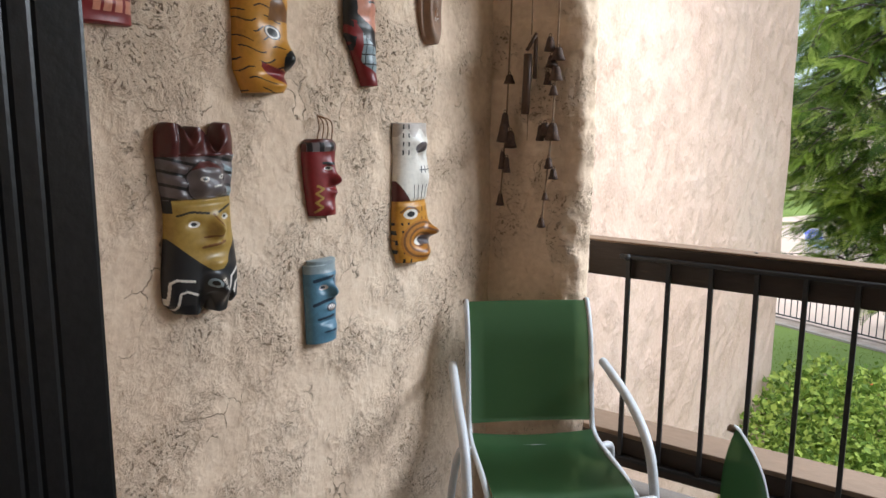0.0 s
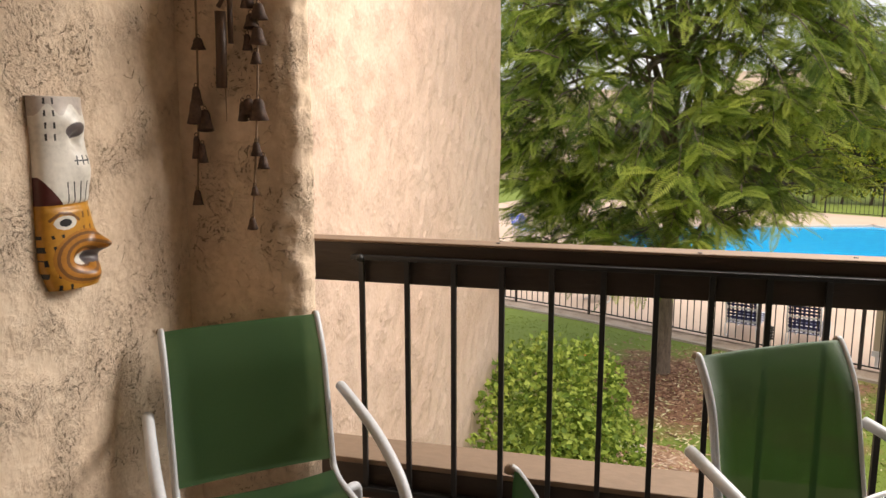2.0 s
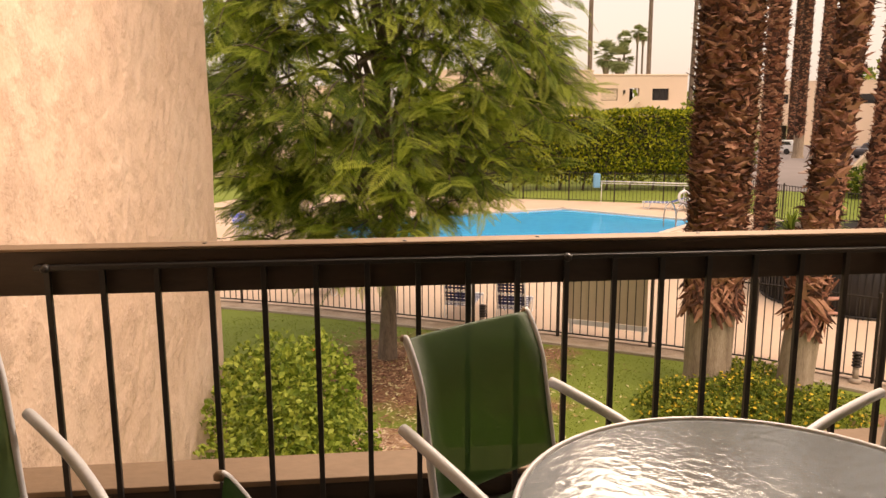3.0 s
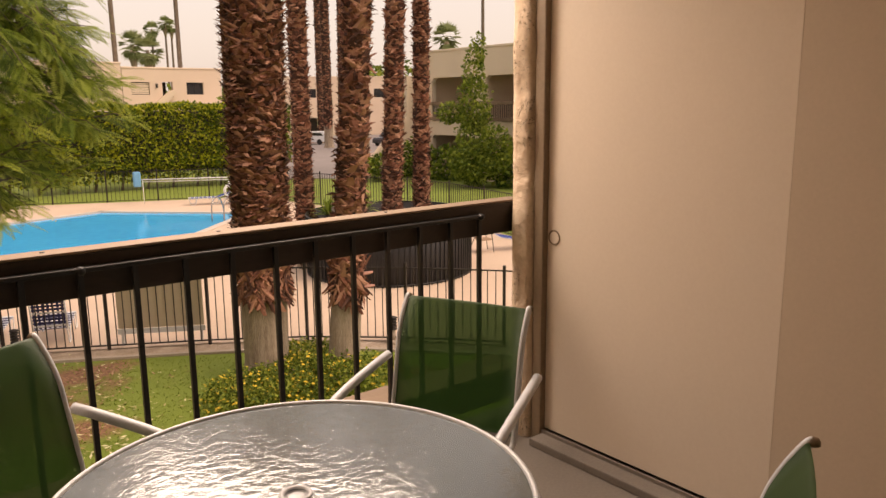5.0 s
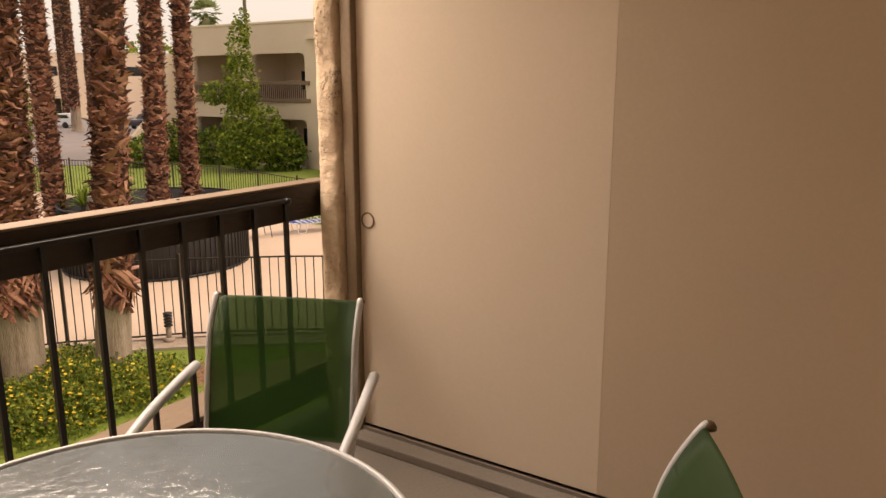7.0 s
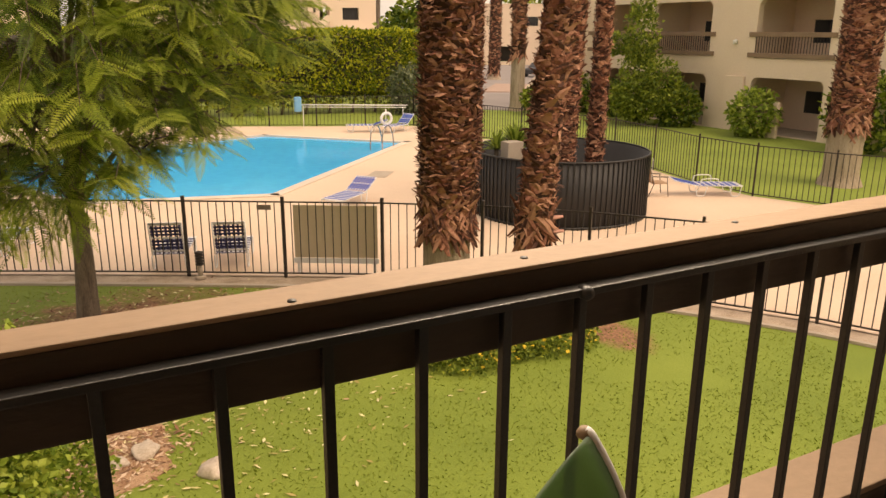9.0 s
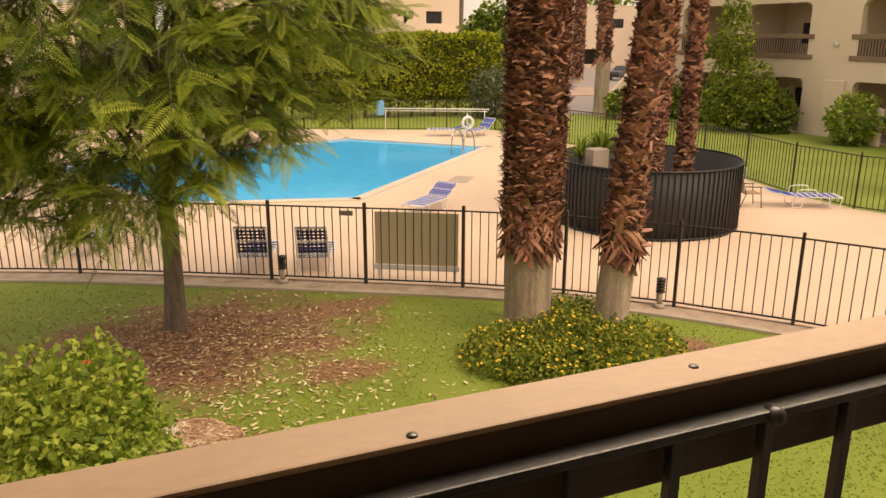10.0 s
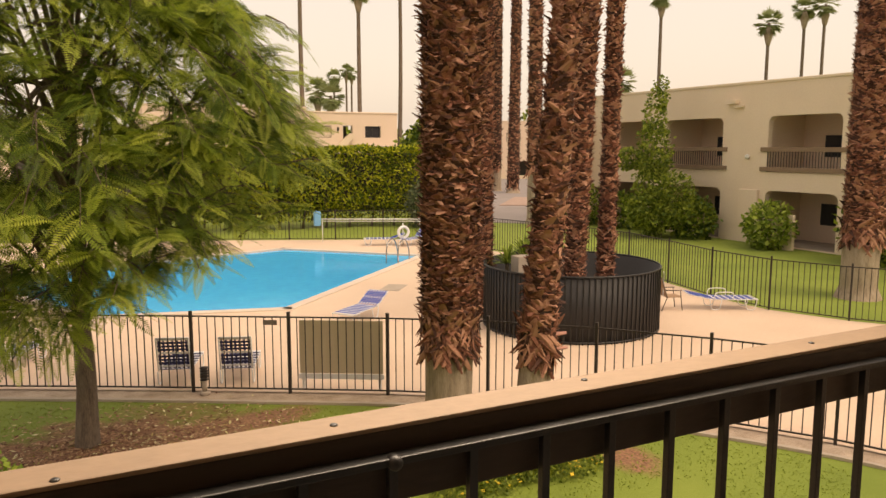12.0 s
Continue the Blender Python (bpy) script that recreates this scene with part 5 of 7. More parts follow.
def eye(u, v, cu, cv, w, h):
    """2 in the pupil, 1 in the white, else 0."""
    q = ((u - cu) / w) ** 2 + ((v - cv) / h) ** 2
    return 2 if q < 0.30 else 1 if q < 1 else 0


def line(u, v, a, b, w, k=2.4):
    """True near the stroke from a to b; k is the mask's height over its half width."""
    ax, ay, bx, by, px_, py_ = a[0], a[1] * k, b[0], b[1] * k, u, v * k
    t = max(0.0, min(1.0, ((px_ - ax) * (bx - ax) + (py_ - ay) * (by - ay)) / max(1e-6, (bx - ax) ** 2 + (by - ay) ** 2)))
    return math.hypot(px_ - ax - t * (bx - ax), py_ - ay - t * (by - ay)) < w


def strokes(u, v, pts, w, k=2.4):
    return any(line(u, v, a, b, w, k) for a, b in zip(pts, pts[1:]))


BIG_K = 4.9


def big_color(u, v):
    small = ((u - 0.12) / 0.48) ** 2 + ((v - 0.70) / 0.105) ** 2
    if v > 0.83 and small > 1:
        return 1
    if v > 0.61:
        if small < 1:
            if v > 0.775 - 0.10 * (u - 0.12) ** 2:
                return 1
            if eye(u, v, 0.02, 0.715, 0.12, 0.013) or eye(u, v, 0.5, 0.722, 0.10, 0.012):
                return 4 if eye(u, v, 0.02, 0.715, 0.12, 0.013) == 2 or eye(u, v, 0.5, 0.722, 0.10, 0.012) == 2 else 3
            if line(u, v, (0.25, 0.674), (0.47, 0.68), 0.02, BIG_K):
                return 3
            return 2
        if small < 1.12:
            return 4
        return 4 if math.sin(v * 95 + u * 5) < -0.75 else (6 if u > 0.65 and math.sin(v * 60 + u * 9) > 0.3 else 2)
    left = -1.2 if v > 0.455 else -1.0 + 1.15 * ((0.455 - v) / 0.215) ** 1.2
    right = 1.2 if v > 0.43 else 1.0 - 0.5 * ((0.43 - v) / 0.19)
    if 0.235 < v and left < u < right and not (u < -0.72 and v > 0.545):
        for cu, cv, w, h in ((-0.2, 0.483, 0.15, 0.017), (0.64, 0.507, 0.12, 0.016)):
            e = eye(u, v, cu, cv, w, h)
            if e:
                return 4 if e == 2 else 3
        if strokes(u, v, [(-0.62, 0.532), (-0.3, 0.549), (0.16, 0.536)], 0.028, BIG_K) or strokes(u, v, [(0.43, 0.537), (0.78, 0.568)], 0.028, BIG_K):
            return 4
        if line(u, v, (-0.04, 0.363), (0.55, 0.381), 0.035, BIG_K):
            return 5
        if strokes(u, v, [(0.28, 0.53), (0.50, 0.42), (0.02, 0.413)], 0.022, BIG_K):
            return 5
        return 0
    if v < 0.235:
        for pts in ([(-0.97, 0.03), (-0.9, 0.19), (-0.75, 0.205), (-0.3, 0.19)], [(-0.75, 0.03), (-0.66, 0.13), (-0.5, 0.14), (-0.2, 0.115)], [(0.66, 0.10), (0.72, 0.18), (0.97, 0.225)], [(0.8, 0.08), (0.86, 0.14), (0.98, 0.15)]):
            if strokes(u, v, pts, 0.032, BIG_K):
                return 3
        if eye(u, v, 0.12, 0.175, 0.13, 0.022) == 1:
            return 6
        if abs(v - 0.165) < 0.02 and 0.28 < u < 0.5 and math.sin(v * 700) > 0:
            return 3
    return 4


def big_relief(u, v):
    r = 0.75 * bump(u, v, 0.36, 0.45, 0.17, 0.055) + 0.45 * bump(u, v, 0.15, 0.70, 0.34, 0.08) + 0.24 * bump(u, v, 0.25, 0.372, 0.33, 0.02) + 0.55 * bump(u, v, 0.2, 0.15, 0.28, 0.06) + 0.3 * bump(u, v, 0.35, 0.27, 0.3, 0.03)
    r += 0.3 * bump(u, v, -0.75, 0.91, 0.3, 0.06) + 0.3 * bump(u, v, -0.15, 0.92, 0.25, 0.05) + 0.35 * bump(u, v, 0.62, 0.91, 0.25, 0.06)
    r -= 0.18 * bump(u, v, -0.2, 0.485, 0.22, 0.025) + 0.18 * bump(u, v, 0.64, 0.507, 0.16, 0.02) + 0.3 * bump(u, v, 0.15, 0.605, 1.2, 0.015) + 0.3 * bump(u, v, -0.48, 0.93, 0.10, 0.10) + 0.3 * bump(u, v, 0.2, 0.93, 0.10, 0.08)
    r += 0.55 * bump(u, v, 0.3, 0.12, 0.2, 0.07) - 0.35 * bump(u, v, -0.08, 0.07, 0.12, 0.10)
    if 0.62 < v < 0.84:
        r += 0.16 * math.sin(7 * u + 40 * v) * math.sin(30 * v - 5 * u)
    return r + 0.06 * math.sin(v * 95 + u * 5) * (1 if 0.62 < v < 0.83 and (u < -0.35 or u > 0.6) else 0)


def big_crest(u):
    return 1.0 - 0.5 * math.exp(-((u + 0.38) / 0.12) ** 2) - 0.9 * math.exp(-((u - 0.25) / 0.17) ** 2) - 0.2 * math.exp(-((u + 0.05) / 0.15) ** 2) - 0.3 * math.exp(-((abs(u) - 1.0) / 0.12) ** 2)


def big_foot(u):
    return 1.0 - 0.7 * math.exp(-((u + 0.08) / 0.13) ** 2) - 0.55 * math.exp(-((u - 0.62) / 0.10) ** 2) - 0.25 * max(0.0, -u - 0.2)


def big_half(v):
    w = 0.93 + 0.07 * math.sin(v * 9)
    if v < 0.06:
        w *= 0.75 + 4 * v
    return -w, w


wall_mask("wooden_mask", "tall carved wooden mask, gold face between red crown and black beast", 0.955, 1.150, 1.032, 1.458, 0.092, big_half, big_relief, big_color, [P_GOLD, P_DKRED, P_GREY, P_WHITE, P_BLACK, P_BROWN, P_STEEL], 48, 110, big_crest, big_foot)


def red_color(u, v):
    if v > 0.84:
        return 2 if abs(u + 0.1) < 0.75 and v < 0.96 and math.sin(u * 11) > -0.3 else (4 if abs(u + 0.1) < 0.75 and v < 0.96 else 1)
    if line(u, v, (-0.05, 0.69), (0.6, 0.685), 0.06, 3.3):
        return 4
    e = eye(u, v, 0.22, 0.625, 0.2, 0.028)
    if e:
        return 3 if e == 1 else 4
    if strokes(u, v, [(-0.35, 0.40), (-0.02, 0.36), (-0.4, 0.30), (-0.05, 0.24), (-0.4, 0.18), (-0.08, 0.12), (-0.4, 0.06)], 0.05, 3.3):
        return 5
    if line(u, v, (0.55, 0.285), (0.9, 0.28), 0.035, 3.3):
        return 1
    return 0


wall_mask("wooden_mask", "small dark red lacquered face mask hung on a cord", 1.375, 1.495, 1.215, 1.415, 0.07, lambda v: ((-0.95 + 0.35 * (1 - v) ** 2) * (1 - 0.35 * max(0.0, (v - 0.9) / 0.1) ** 2), (0.9 - 0.05 * math.sin(v * 12)) * (1 - 0.3 * max(0.0, (v - 0.9) / 0.1) ** 2)),
          lambda u, v: 0.9 * bump(u, v, 0.62, 0.47, 0.22, 0.08) + 0.3 * bump(u, v, 0.45, 0.62, 0.3, 0.12) + 0.35 * bump(u, v, 0.6, 0.30, 0.25, 0.045) + 0.25 * bump(u, v, 0.3, 0.9, 0.5, 0.06) + 0.3 * bump(u, v, 0.35, 0.08, 0.3, 0.07) - 0.25 * bump(u, v, 0.6, 0.375, 0.3, 0.022) - 0.25 * bump(u, v, 0.2, 0.63, 0.2, 0.04), red_color, [P_RED, P_DKRED, P_GREY, P_PALE, P_BLACK, P_GOLD], 40, 60)
cord = bmesh.new()
for i in range(4):
    tube(cord, curve_pts([(WX + 0.03, 1.41 + 0.018 * i, 1.41), (WX + 0.035, 1.415 + 0.016 * i, 1.44), (WX + 0.03, 1.432 + 0.014 * (i - 1), 1.462), (WX + 0.012, 1.432, 1.475)], 4), 0.0016, 5)
tagged(part("mask_cord", cord, P_BROWN), "dark looped hanging cord on a nail", "cord")


def blue_color(u, v):
    if line(u, v, (-0.5, 0.765), (0.42, 0.80), 0.085, 4.0) or strokes(u, v, [(0.62, 0.76), (0.66, 0.66), (0.6, 0.60)], 0.06, 4.0):
        return 1
    e = eye(u, v, 0.02, 0.675, 0.24, 0.032)
    if e:
        return 2 if e == 1 else 1
    if strokes(u, v, [(-0.52, 0.475), (-0.1, 0.505), (0.5, 0.53), (0.9, 0.565)], 0.08, 4.0):
        return 1
    q = ((u - 0.42) / 0.30) ** 2 + ((v - 0.425) / 0.05) ** 2
    if q < 1:
        return 2 if q < 0.55 and math.sin(u * 60) > -0.75 else 1
    if v > 0.85:
        return 3
    if line(u, v, (-0.3, 0.30), (0.6, 0.32), 0.06, 4.0) or line(u, v, (0.0, 0.14), (0.6, 0.15), 0.04, 4.0):
        return 1
    return 0


wall_mask("wooden_mask", "slate blue carved face mask with dark brows and bared teeth", 1.368, 1.488, 0.872, 1.098, 0.066, lambda v: (-0.92 + 0.15 * (1 - v) - (0.0 if v < 0.95 else -0.25), 0.92),
          lambda u, v: 0.85 * bump(u, v, 0.5, 0.62, 0.2, 0.08) + 0.3 * bump(u, v, 0.35, 0.82, 0.5, 0.04) + 0.28 * bump(u, v, 0.45, 0.15, 0.45, 0.07) + 0.2 * bump(u, v, 0.5, 0.42, 0.4, 0.03) - 0.3 * bump(u, v, 0.0, 0.67, 0.25, 0.05) - 0.25 * bump(u, v, 0.3, 0.26, 0.5, 0.03), blue_color, [P_BLUE, P_NAVY, P_PALE, P_STEEL], 40, 70)


def skull_color(u, v):
    if v > 0.452:
        if ((u - 0.27) / 0.36) ** 2 + ((v - 0.825) / 0.042) ** 2 < 1:
            return 2
        if v < 0.565 and u > -0.15 and math.sin((u - 0.02) * 30) > 0.80:
            return 1
        if line(u, v, (0.15, 0.67), (0.65, 0.672), 0.022, 5.0) or (abs(v - 0.672) < 0.026 and 0.15 < u < 0.7 and math.sin(u * 36) > 0.72):
            return 1
        if -0.75 < u < -0.22 and v > 0.76 and math.sin(u * 28) > 0.72 and math.sin(v * 105) > -0.1:
            return 1
        if u < -0.22 and v < 0.615 - 0.25 * (u + 0.95):
            return 5
        return 6 if v > 0.93 + 0.03 * math.sin(u * 9) else 0
    e = eye(u, v, -0.3, 0.358, 0.36, 0.036)
    if e:
        return 0 if e == 1 else 1
    if strokes(u, v, [(-0.75, 0.375), (-0.45, 0.41), (-0.1, 0.40), (0.15, 0.365)], 0.04, 5.0):
        return 4
    q = ((u - 0.38) / 0.46) ** 2 + ((v - 0.155) / 0.036) ** 2
    if q < 1 or (0.3 < u and abs(v - 0.155) < 0.03 + 0.02 * (u - 0.3)):
        return 0 if u < 0.34 else 2
    ring = math.hypot((u - 0.3) / 1.05, (v - 0.165) / 0.145)
    if ring < 1.0:
        return 4 if math.sin(ring * 24) > 0.25 else 7
    if u < -0.2 and v < 0.30 and math.sin(u * 22 + v * 15) > 0.6 and math.sin(v * 90) > 0.1:
        return 1
    if u > 0.25 and v > 0.24 and math.sin(u * 25) > 0.65 and math.sin(v * 85) > 0.2:
        return 4
    return 3


wall_mask("wooden_mask", "tall painted mask, white skull above an orange beaked face", 1.735, 1.905, 1.036, 1.456, 0.085, lambda v: (-0.92 - 0.05 * math.sin(v * 6) + (0.22 * (1 - v / 0.12) if v < 0.12 else 0), 0.78 if v > 0.43 else 0.85 + 0.15 * math.sin(v * 9)),
          lambda u, v: 1.1 * bump(u, v, 0.85, 0.215, 0.28, 0.045) + 0.35 * bump(u, v, 0.6, 0.62, 0.4, 0.10) + 0.3 * bump(u, v, 0.3, 0.86, 0.5, 0.05) + 0.45 * bump(u, v, 0.5, 0.06, 0.4, 0.05) - 0.65 * bump(u, v, 0.35, 0.78, 0.2, 0.04) - 0.65 * bump(u, v, 0.45, 0.155, 0.4, 0.04) - 0.2 * bump(u, v, 0.2, 0.44, 1.0, 0.02), skull_color, [P_WHITE, P_BLACK, P_GREY, P_ORANGE, P_BROWN, P_DKRED, P_PALE, P_AMBER], 46, 110)


def tiger_color(u, v):
    q = ((u - 0.14) / 0.24) ** 2 + ((v - 0.50 - 0.05 * (0.14 - u)) / 0.05) ** 2
    if q < 1:
        return 3 if q < 0.5 else 1
    if 1 < q < 1.35 or ((u - 0.88) / 0.06) ** 2 + ((v - 0.44) / 0.035) ** 2 < 1:
        return 3
    if ((u - 0.66) / 0.30) ** 2 + ((v - 0.275) / 0.088) ** 2 < 1:
        return 3
    if -0.28 < u and 0.245 - 0.115 * (u + 0.28) - 0.028 - 0.045 * min(1, 2 * (u + 0.28)) < v < 0.252 - 0.075 * (u + 0.28):
        return 2
    if v > 0.60 and u > 0.0 and v < 0.74 + 0.05 * math.sin(u * 6):
        return 4
    if v > 0.88:
        return 4 if math.sin(u * 9) > -0.2 else 3
    if u < 0.45 and math.sin(v * 75 + 2.0 * math.sin(u * 6 + 9 * v)) > 0.90 and math.sin(u * 6.5 + v * 31) > -0.25:
        return 3
    return 0


wall_mask("wooden_mask", "orange striped tiger mask with black nose and red mouth", 1.165, 1.335, 1.525, 1.80, 0.105, lambda v: (-0.95 + (0.3 * (1 - v / 0.2) if v < 0.2 else 0), 0.85 if v > 0.3 else 0.6 + 0.8 * v),
          lambda u, v: 0.75 * bump(u, v, 0.62, 0.29, 0.32, 0.11) + 0.2 * bump(u, v, 0.4, 0.75, 0.5, 0.08) + 0.3 * bump(u, v, 0.4, 0.07, 0.5, 0.05) - 0.35 * bump(u, v, 0.35, 0.17, 0.6, 0.05) - 0.15 * bump(u, v, 0.02, 0.56, 0.3, 0.07), tiger_color, [P_ORANGE, P_WHITE, P_RED, P_BLACK, P_BROWN], 46, 76)


def beard_color(u, v):
    edge = 0.585 - 0.13 * (u + 0.4)
    if v > edge + 0.035 and u > -0.42 + 0.5 * max(0, 0.62 - v):
        return 1 if strokes(u, v, [(0.2, 0.72), (0.75, 0.73)], 0.05, 5.0) else 0
    if v > edge - 0.09 - 0.05 * u or u < -0.62 - 0.0 * v:
        return 2 if u < -0.45 and v < 0.56 and math.sin(v * 50 + u * 4) > -0.2 else 1
    panel_left = -0.08 + 0.55 * max(0.0, 0.22 - v) * 6
    if u > panel_left and v > 0.10 + 0.10 * (0.9 - u):
        if u > 0.86:
            return 5
        return 4 if math.sin(v * 75) > 0.88 or math.sin(u * 17) > 0.93 else 3
    return 1 if -0.75 < u < -0.45 and 0.30 < v < 0.42 else 2


wall_mask("wooden_mask", "long-bearded painted mask in flesh pink, black, red and grey", 1.54, 1.66, 1.555, 1.86, 0.065, lambda v: (-0.95 + (2.6 * (0.42 - v) ** 0.85 if v < 0.42 else 0) * 0.9, 0.95),
          lambda u, v: 0.3 * bump(u, v, 0.3, 0.75, 0.4, 0.1) + 0.2 * bump(u, v, 0.4, 0.35, 0.4, 0.2) + 0.05 * math.sin(v * 40), beard_color, [P_SKIN, P_BLACK, P_RED, P_STEEL, P_BLACK, P_PALE], 36, 70)
wall_mask("wooden_mask", "brown carved wooden beast mask with a fanged mouth", 1.862, 1.975, 1.69, 1.90, 0.06, lambda v: (-0.95 * math.sqrt(max(0.05, 1 - (0.45 - min(v, 0.45)) ** 2 / 0.22)), 0.9 * math.sqrt(max(0.05, 1 - (0.45 - min(v, 0.45)) ** 2 / 0.22))),
          lambda u, v: 0.25 * math.cos(9 * math.hypot(u - 0.3, (v - 0.5) * 1.6)) - 0.4 * bump(u, v, 0.45, 0.45, 0.35, 0.13), lambda u, v: 1 if ((u - 0.45) / 0.3) ** 2 + ((v - 0.45) / 0.13) ** 2 < 1 and not (abs(v - 0.36) < 0.03 and math.sin(u * 30) > 0.3) else (2 if ((u - 0.45) / 0.3) ** 2 + ((v - 0.45) / 0.13) ** 2 < 1 else 0), [P_WOOD, P_BROWN, P_PALE], 36, 60)
wall_mask("wooden_mask", "dark red grinning wooden mask beside the patio door", 0.74, 0.925, 1.645, 1.90, 0.075, lambda v: (-0.95, 0.9),
          lambda u, v: 0.3 * bump(u, v, 0.3, 0.15, 0.5, 0.06) - 0.2 * bump(u, v, 0.2, 0.35, 0.6, 0.1), lambda u, v: 2 if abs(v - 0.13) < 0.05 and u > 0.0 and math.sin(u * 25) > -0.6 else (1 if v > 0.25 and u < 0.6 else 0), [P_RED, P_DKRED, P_SKIN], 36, 60)


# ---- wind chimes by the pilaster ----
RUST = mat("rusty_iron_bell", [(0.03, 0.018, 0.012), (0.075, 0.042, 0.030), (0.12, 0.07, 0.05)], 20, 120, 0.8, 0.4, 0.002)
STRING = mat("hemp_string", [(0.20, 0.13, 0.08), (0.30, 0.21, 0.14)], 30, 200, 0.9, 0.2, 0.001)
BAMBOO = mat("dark_bamboo", [(0.05, 0.025, 0.014), (0.10, 0.05, 0.028)], 20, 100, 0.5, 0.3, 0.002, stretch=(3, 3, 0.4))


def bell(parent, x, y, z, r, h, tilt=0.0):
    bm = lathe(bmesh.new(), [(0.0, h), (r * 0.35, h), (r * 0.55, h * 0.85), (r * 0.72, h * 0.4), (r, 0.0), (r * 0.93, 0.0), (r * 0.6, h * 0.45), (0.0, h * 0.8)], 14)
    bmesh.ops.transform(bm, matrix=pose(x, y, z, tilt, tilt * 0.6, 0), verts=bm.verts)
    b = part("bell", bm, RUST, parent)
    lp = tube(bmesh.new(), [(x + 0.005 * math.cos(a), y, z + h + 0.004 + 0.005 * math.sin(a)) for a in [2 * math.pi * k / 10 for k in range(10)]], 0.0012, 4, True)
    part("loop", lp, RUST, b)


def chime(label, xs, bells, top=2.447):
    t = thing("bell_chime", label, "wind chime", "chimes on the pilaster", at=(0.033, 0, 0))
    zlow = min(b[1] for b in bells)
    part("cord", tube(bmesh.new(), curve_pts([(xs[0], 2.255, top), (xs[0] + 0.002, 2.25, 2.0), (xs[1], 2.246, 1.5), (xs[2], 2.243, zlow + 0.02)], 6), 0.0030, 5), STRING, t)
    for x, z, r, h, tilt in bells:
        bell(t, x, 2.243, z, r, h, tilt)
    return t


chime("string of rusty iron bells hanging on pale hemp cord", (-1.195, -1.205, -1.235), [(-1.222, 1.685, 0.020, 0.045, 12), (-1.192, 1.655, 0.024, 0.040, 0), (-1.215, 1.635, 0.020, 0.036, -8), (-1.198, 1.592, 0.024, 0.045, 4), (-1.228, 1.580, 0.014, 0.04, 8), (-1.205, 1.545, 0.016, 0.030, 0), (-1.250, 1.400, 0.014, 0.05, 6), (-1.232, 1.412, 0.026, 0.045, -10), (-1.204, 1.402, 0.026, 0.055, 4), (-1.215, 1.310, 0.016, 0.035, 5), (-1.197, 1.275, 0.017, 0.034, -6), (-1.225, 1.205, 0.012, 0.024, 0), (-1.236, 1.115, 0.015, 0.030, 10)])
chime("string of small dark bells in the shaded corner", (-1.372, -1.380, -1.398), [(-1.371, 1.585, 0.020, 0.03, 0), (-1.390, 1.395, 0.024, 0.06, 10), (-1.362, 1.375, 0.022, 0.055, -12), (-1.385, 1.440, 0.018, 0.05, 0), (-1.392, 1.300, 0.015, 0.06, 0), (-1.375, 1.290, 0.014, 0.05, 5), (-1.398, 1.175, 0.015, 0.04, 0)])
bc = thing("bamboo_chime", "dark split-bamboo chime tubes on a cord", "wind chime", "chimes on the pilaster", at=(0.036, 0, 0))
part("cord", tube(bmesh.new(), [(-1.297, 2.25, 2.447), (-1.297, 2.25, 1.74)], 0.002, 5), STRING, bc)
part("bamboo_tube", tube(bmesh.new(), [(-1.306, 2.245, 1.68), (-1.308, 2.246, 1.60), (-1.313, 2.246, 1.485)], 0.014, 10), BAMBOO, bc)
part("bamboo_tube", tube(bmesh.new(), [(-1.287, 2.262, 1.735), (-1.289, 2.262, 1.60)], 0.007, 8), BAMBOO, bc)
part("spreader", tube(bmesh.new(), [(-1.312, 2.245, 1.69), (-1.297, 2.25, 1.715), (-1.284, 2.26, 1.745)], 0.006, 6), BAMBOO, bc)
part("tail_cord", tube(bmesh.new(), [(-1.304, 2.25, 1.485), (-1.305, 2.25, 1.40)], 0.0015, 4), STRING, bc)


# ---- lawn dressing ----
def patch(name, cx, cy, rx, ry, material, label, z, seed, n=56, rot=0.0):
    poly = []
    for k in range(n):
        a = 2 * math.pi * k / n
        r = 1 + 0.28 * noise.noise(Vector((math.cos(a) * 1.5 + seed, math.sin(a) * 1.5, seed))) + 0.10 * noise.noise(Vector((math.cos(a) * 5, math.sin(a) * 5, seed)))
        x, y = rx * r * math.cos(a), ry * r * math.sin(a)
        poly.append((cx + x * math.cos(rot) - y * math.sin(rot), cy + x * math.sin(rot) + y * math.cos(rot)))
    return sheet(name, poly, z, material, label, 0.02)


patch("wood_chips", -0.15, 10.6, 1.1, 0.9, mat("pink_wood_chips", [(0.22, 0.11, 0.06), (0.42, 0.25, 0.15), (0.56, 0.38, 0.26)], 4, 60, 0.95, 0.9, 0.02), "pinkish wood chips beside the bush", GZ + 0.012, 4.0)


def scatter(name, label, n, place, size, material, seed, lift=0.02):
    rnd = random.Random(seed)
    verts, faces = [], []
    for i in range(n):
        x, y = place(rnd)
        a, L = rnd.uniform(0, 6.28), size * rnd.uniform(0.5, 1.4)
        d, s = Vector((math.cos(a), math.sin(a), rnd.uniform(-0.2, 0.35))), Vector((-math.sin(a), math.cos(a), rnd.uniform(-0.3, 0.3)))
        c = Vector((x, y, GZ + lift + rnd.uniform(0, 0.012)))
        k = len(verts)
        verts += [c - d * L, c + s * L * 0.32, c + d * L, c - s * L * 0.32]
        faces.append((k, k + 1, k + 2, k + 3))
    return tagged(raw(name, verts, faces, material, None, label), kind="stuff", category="litter")


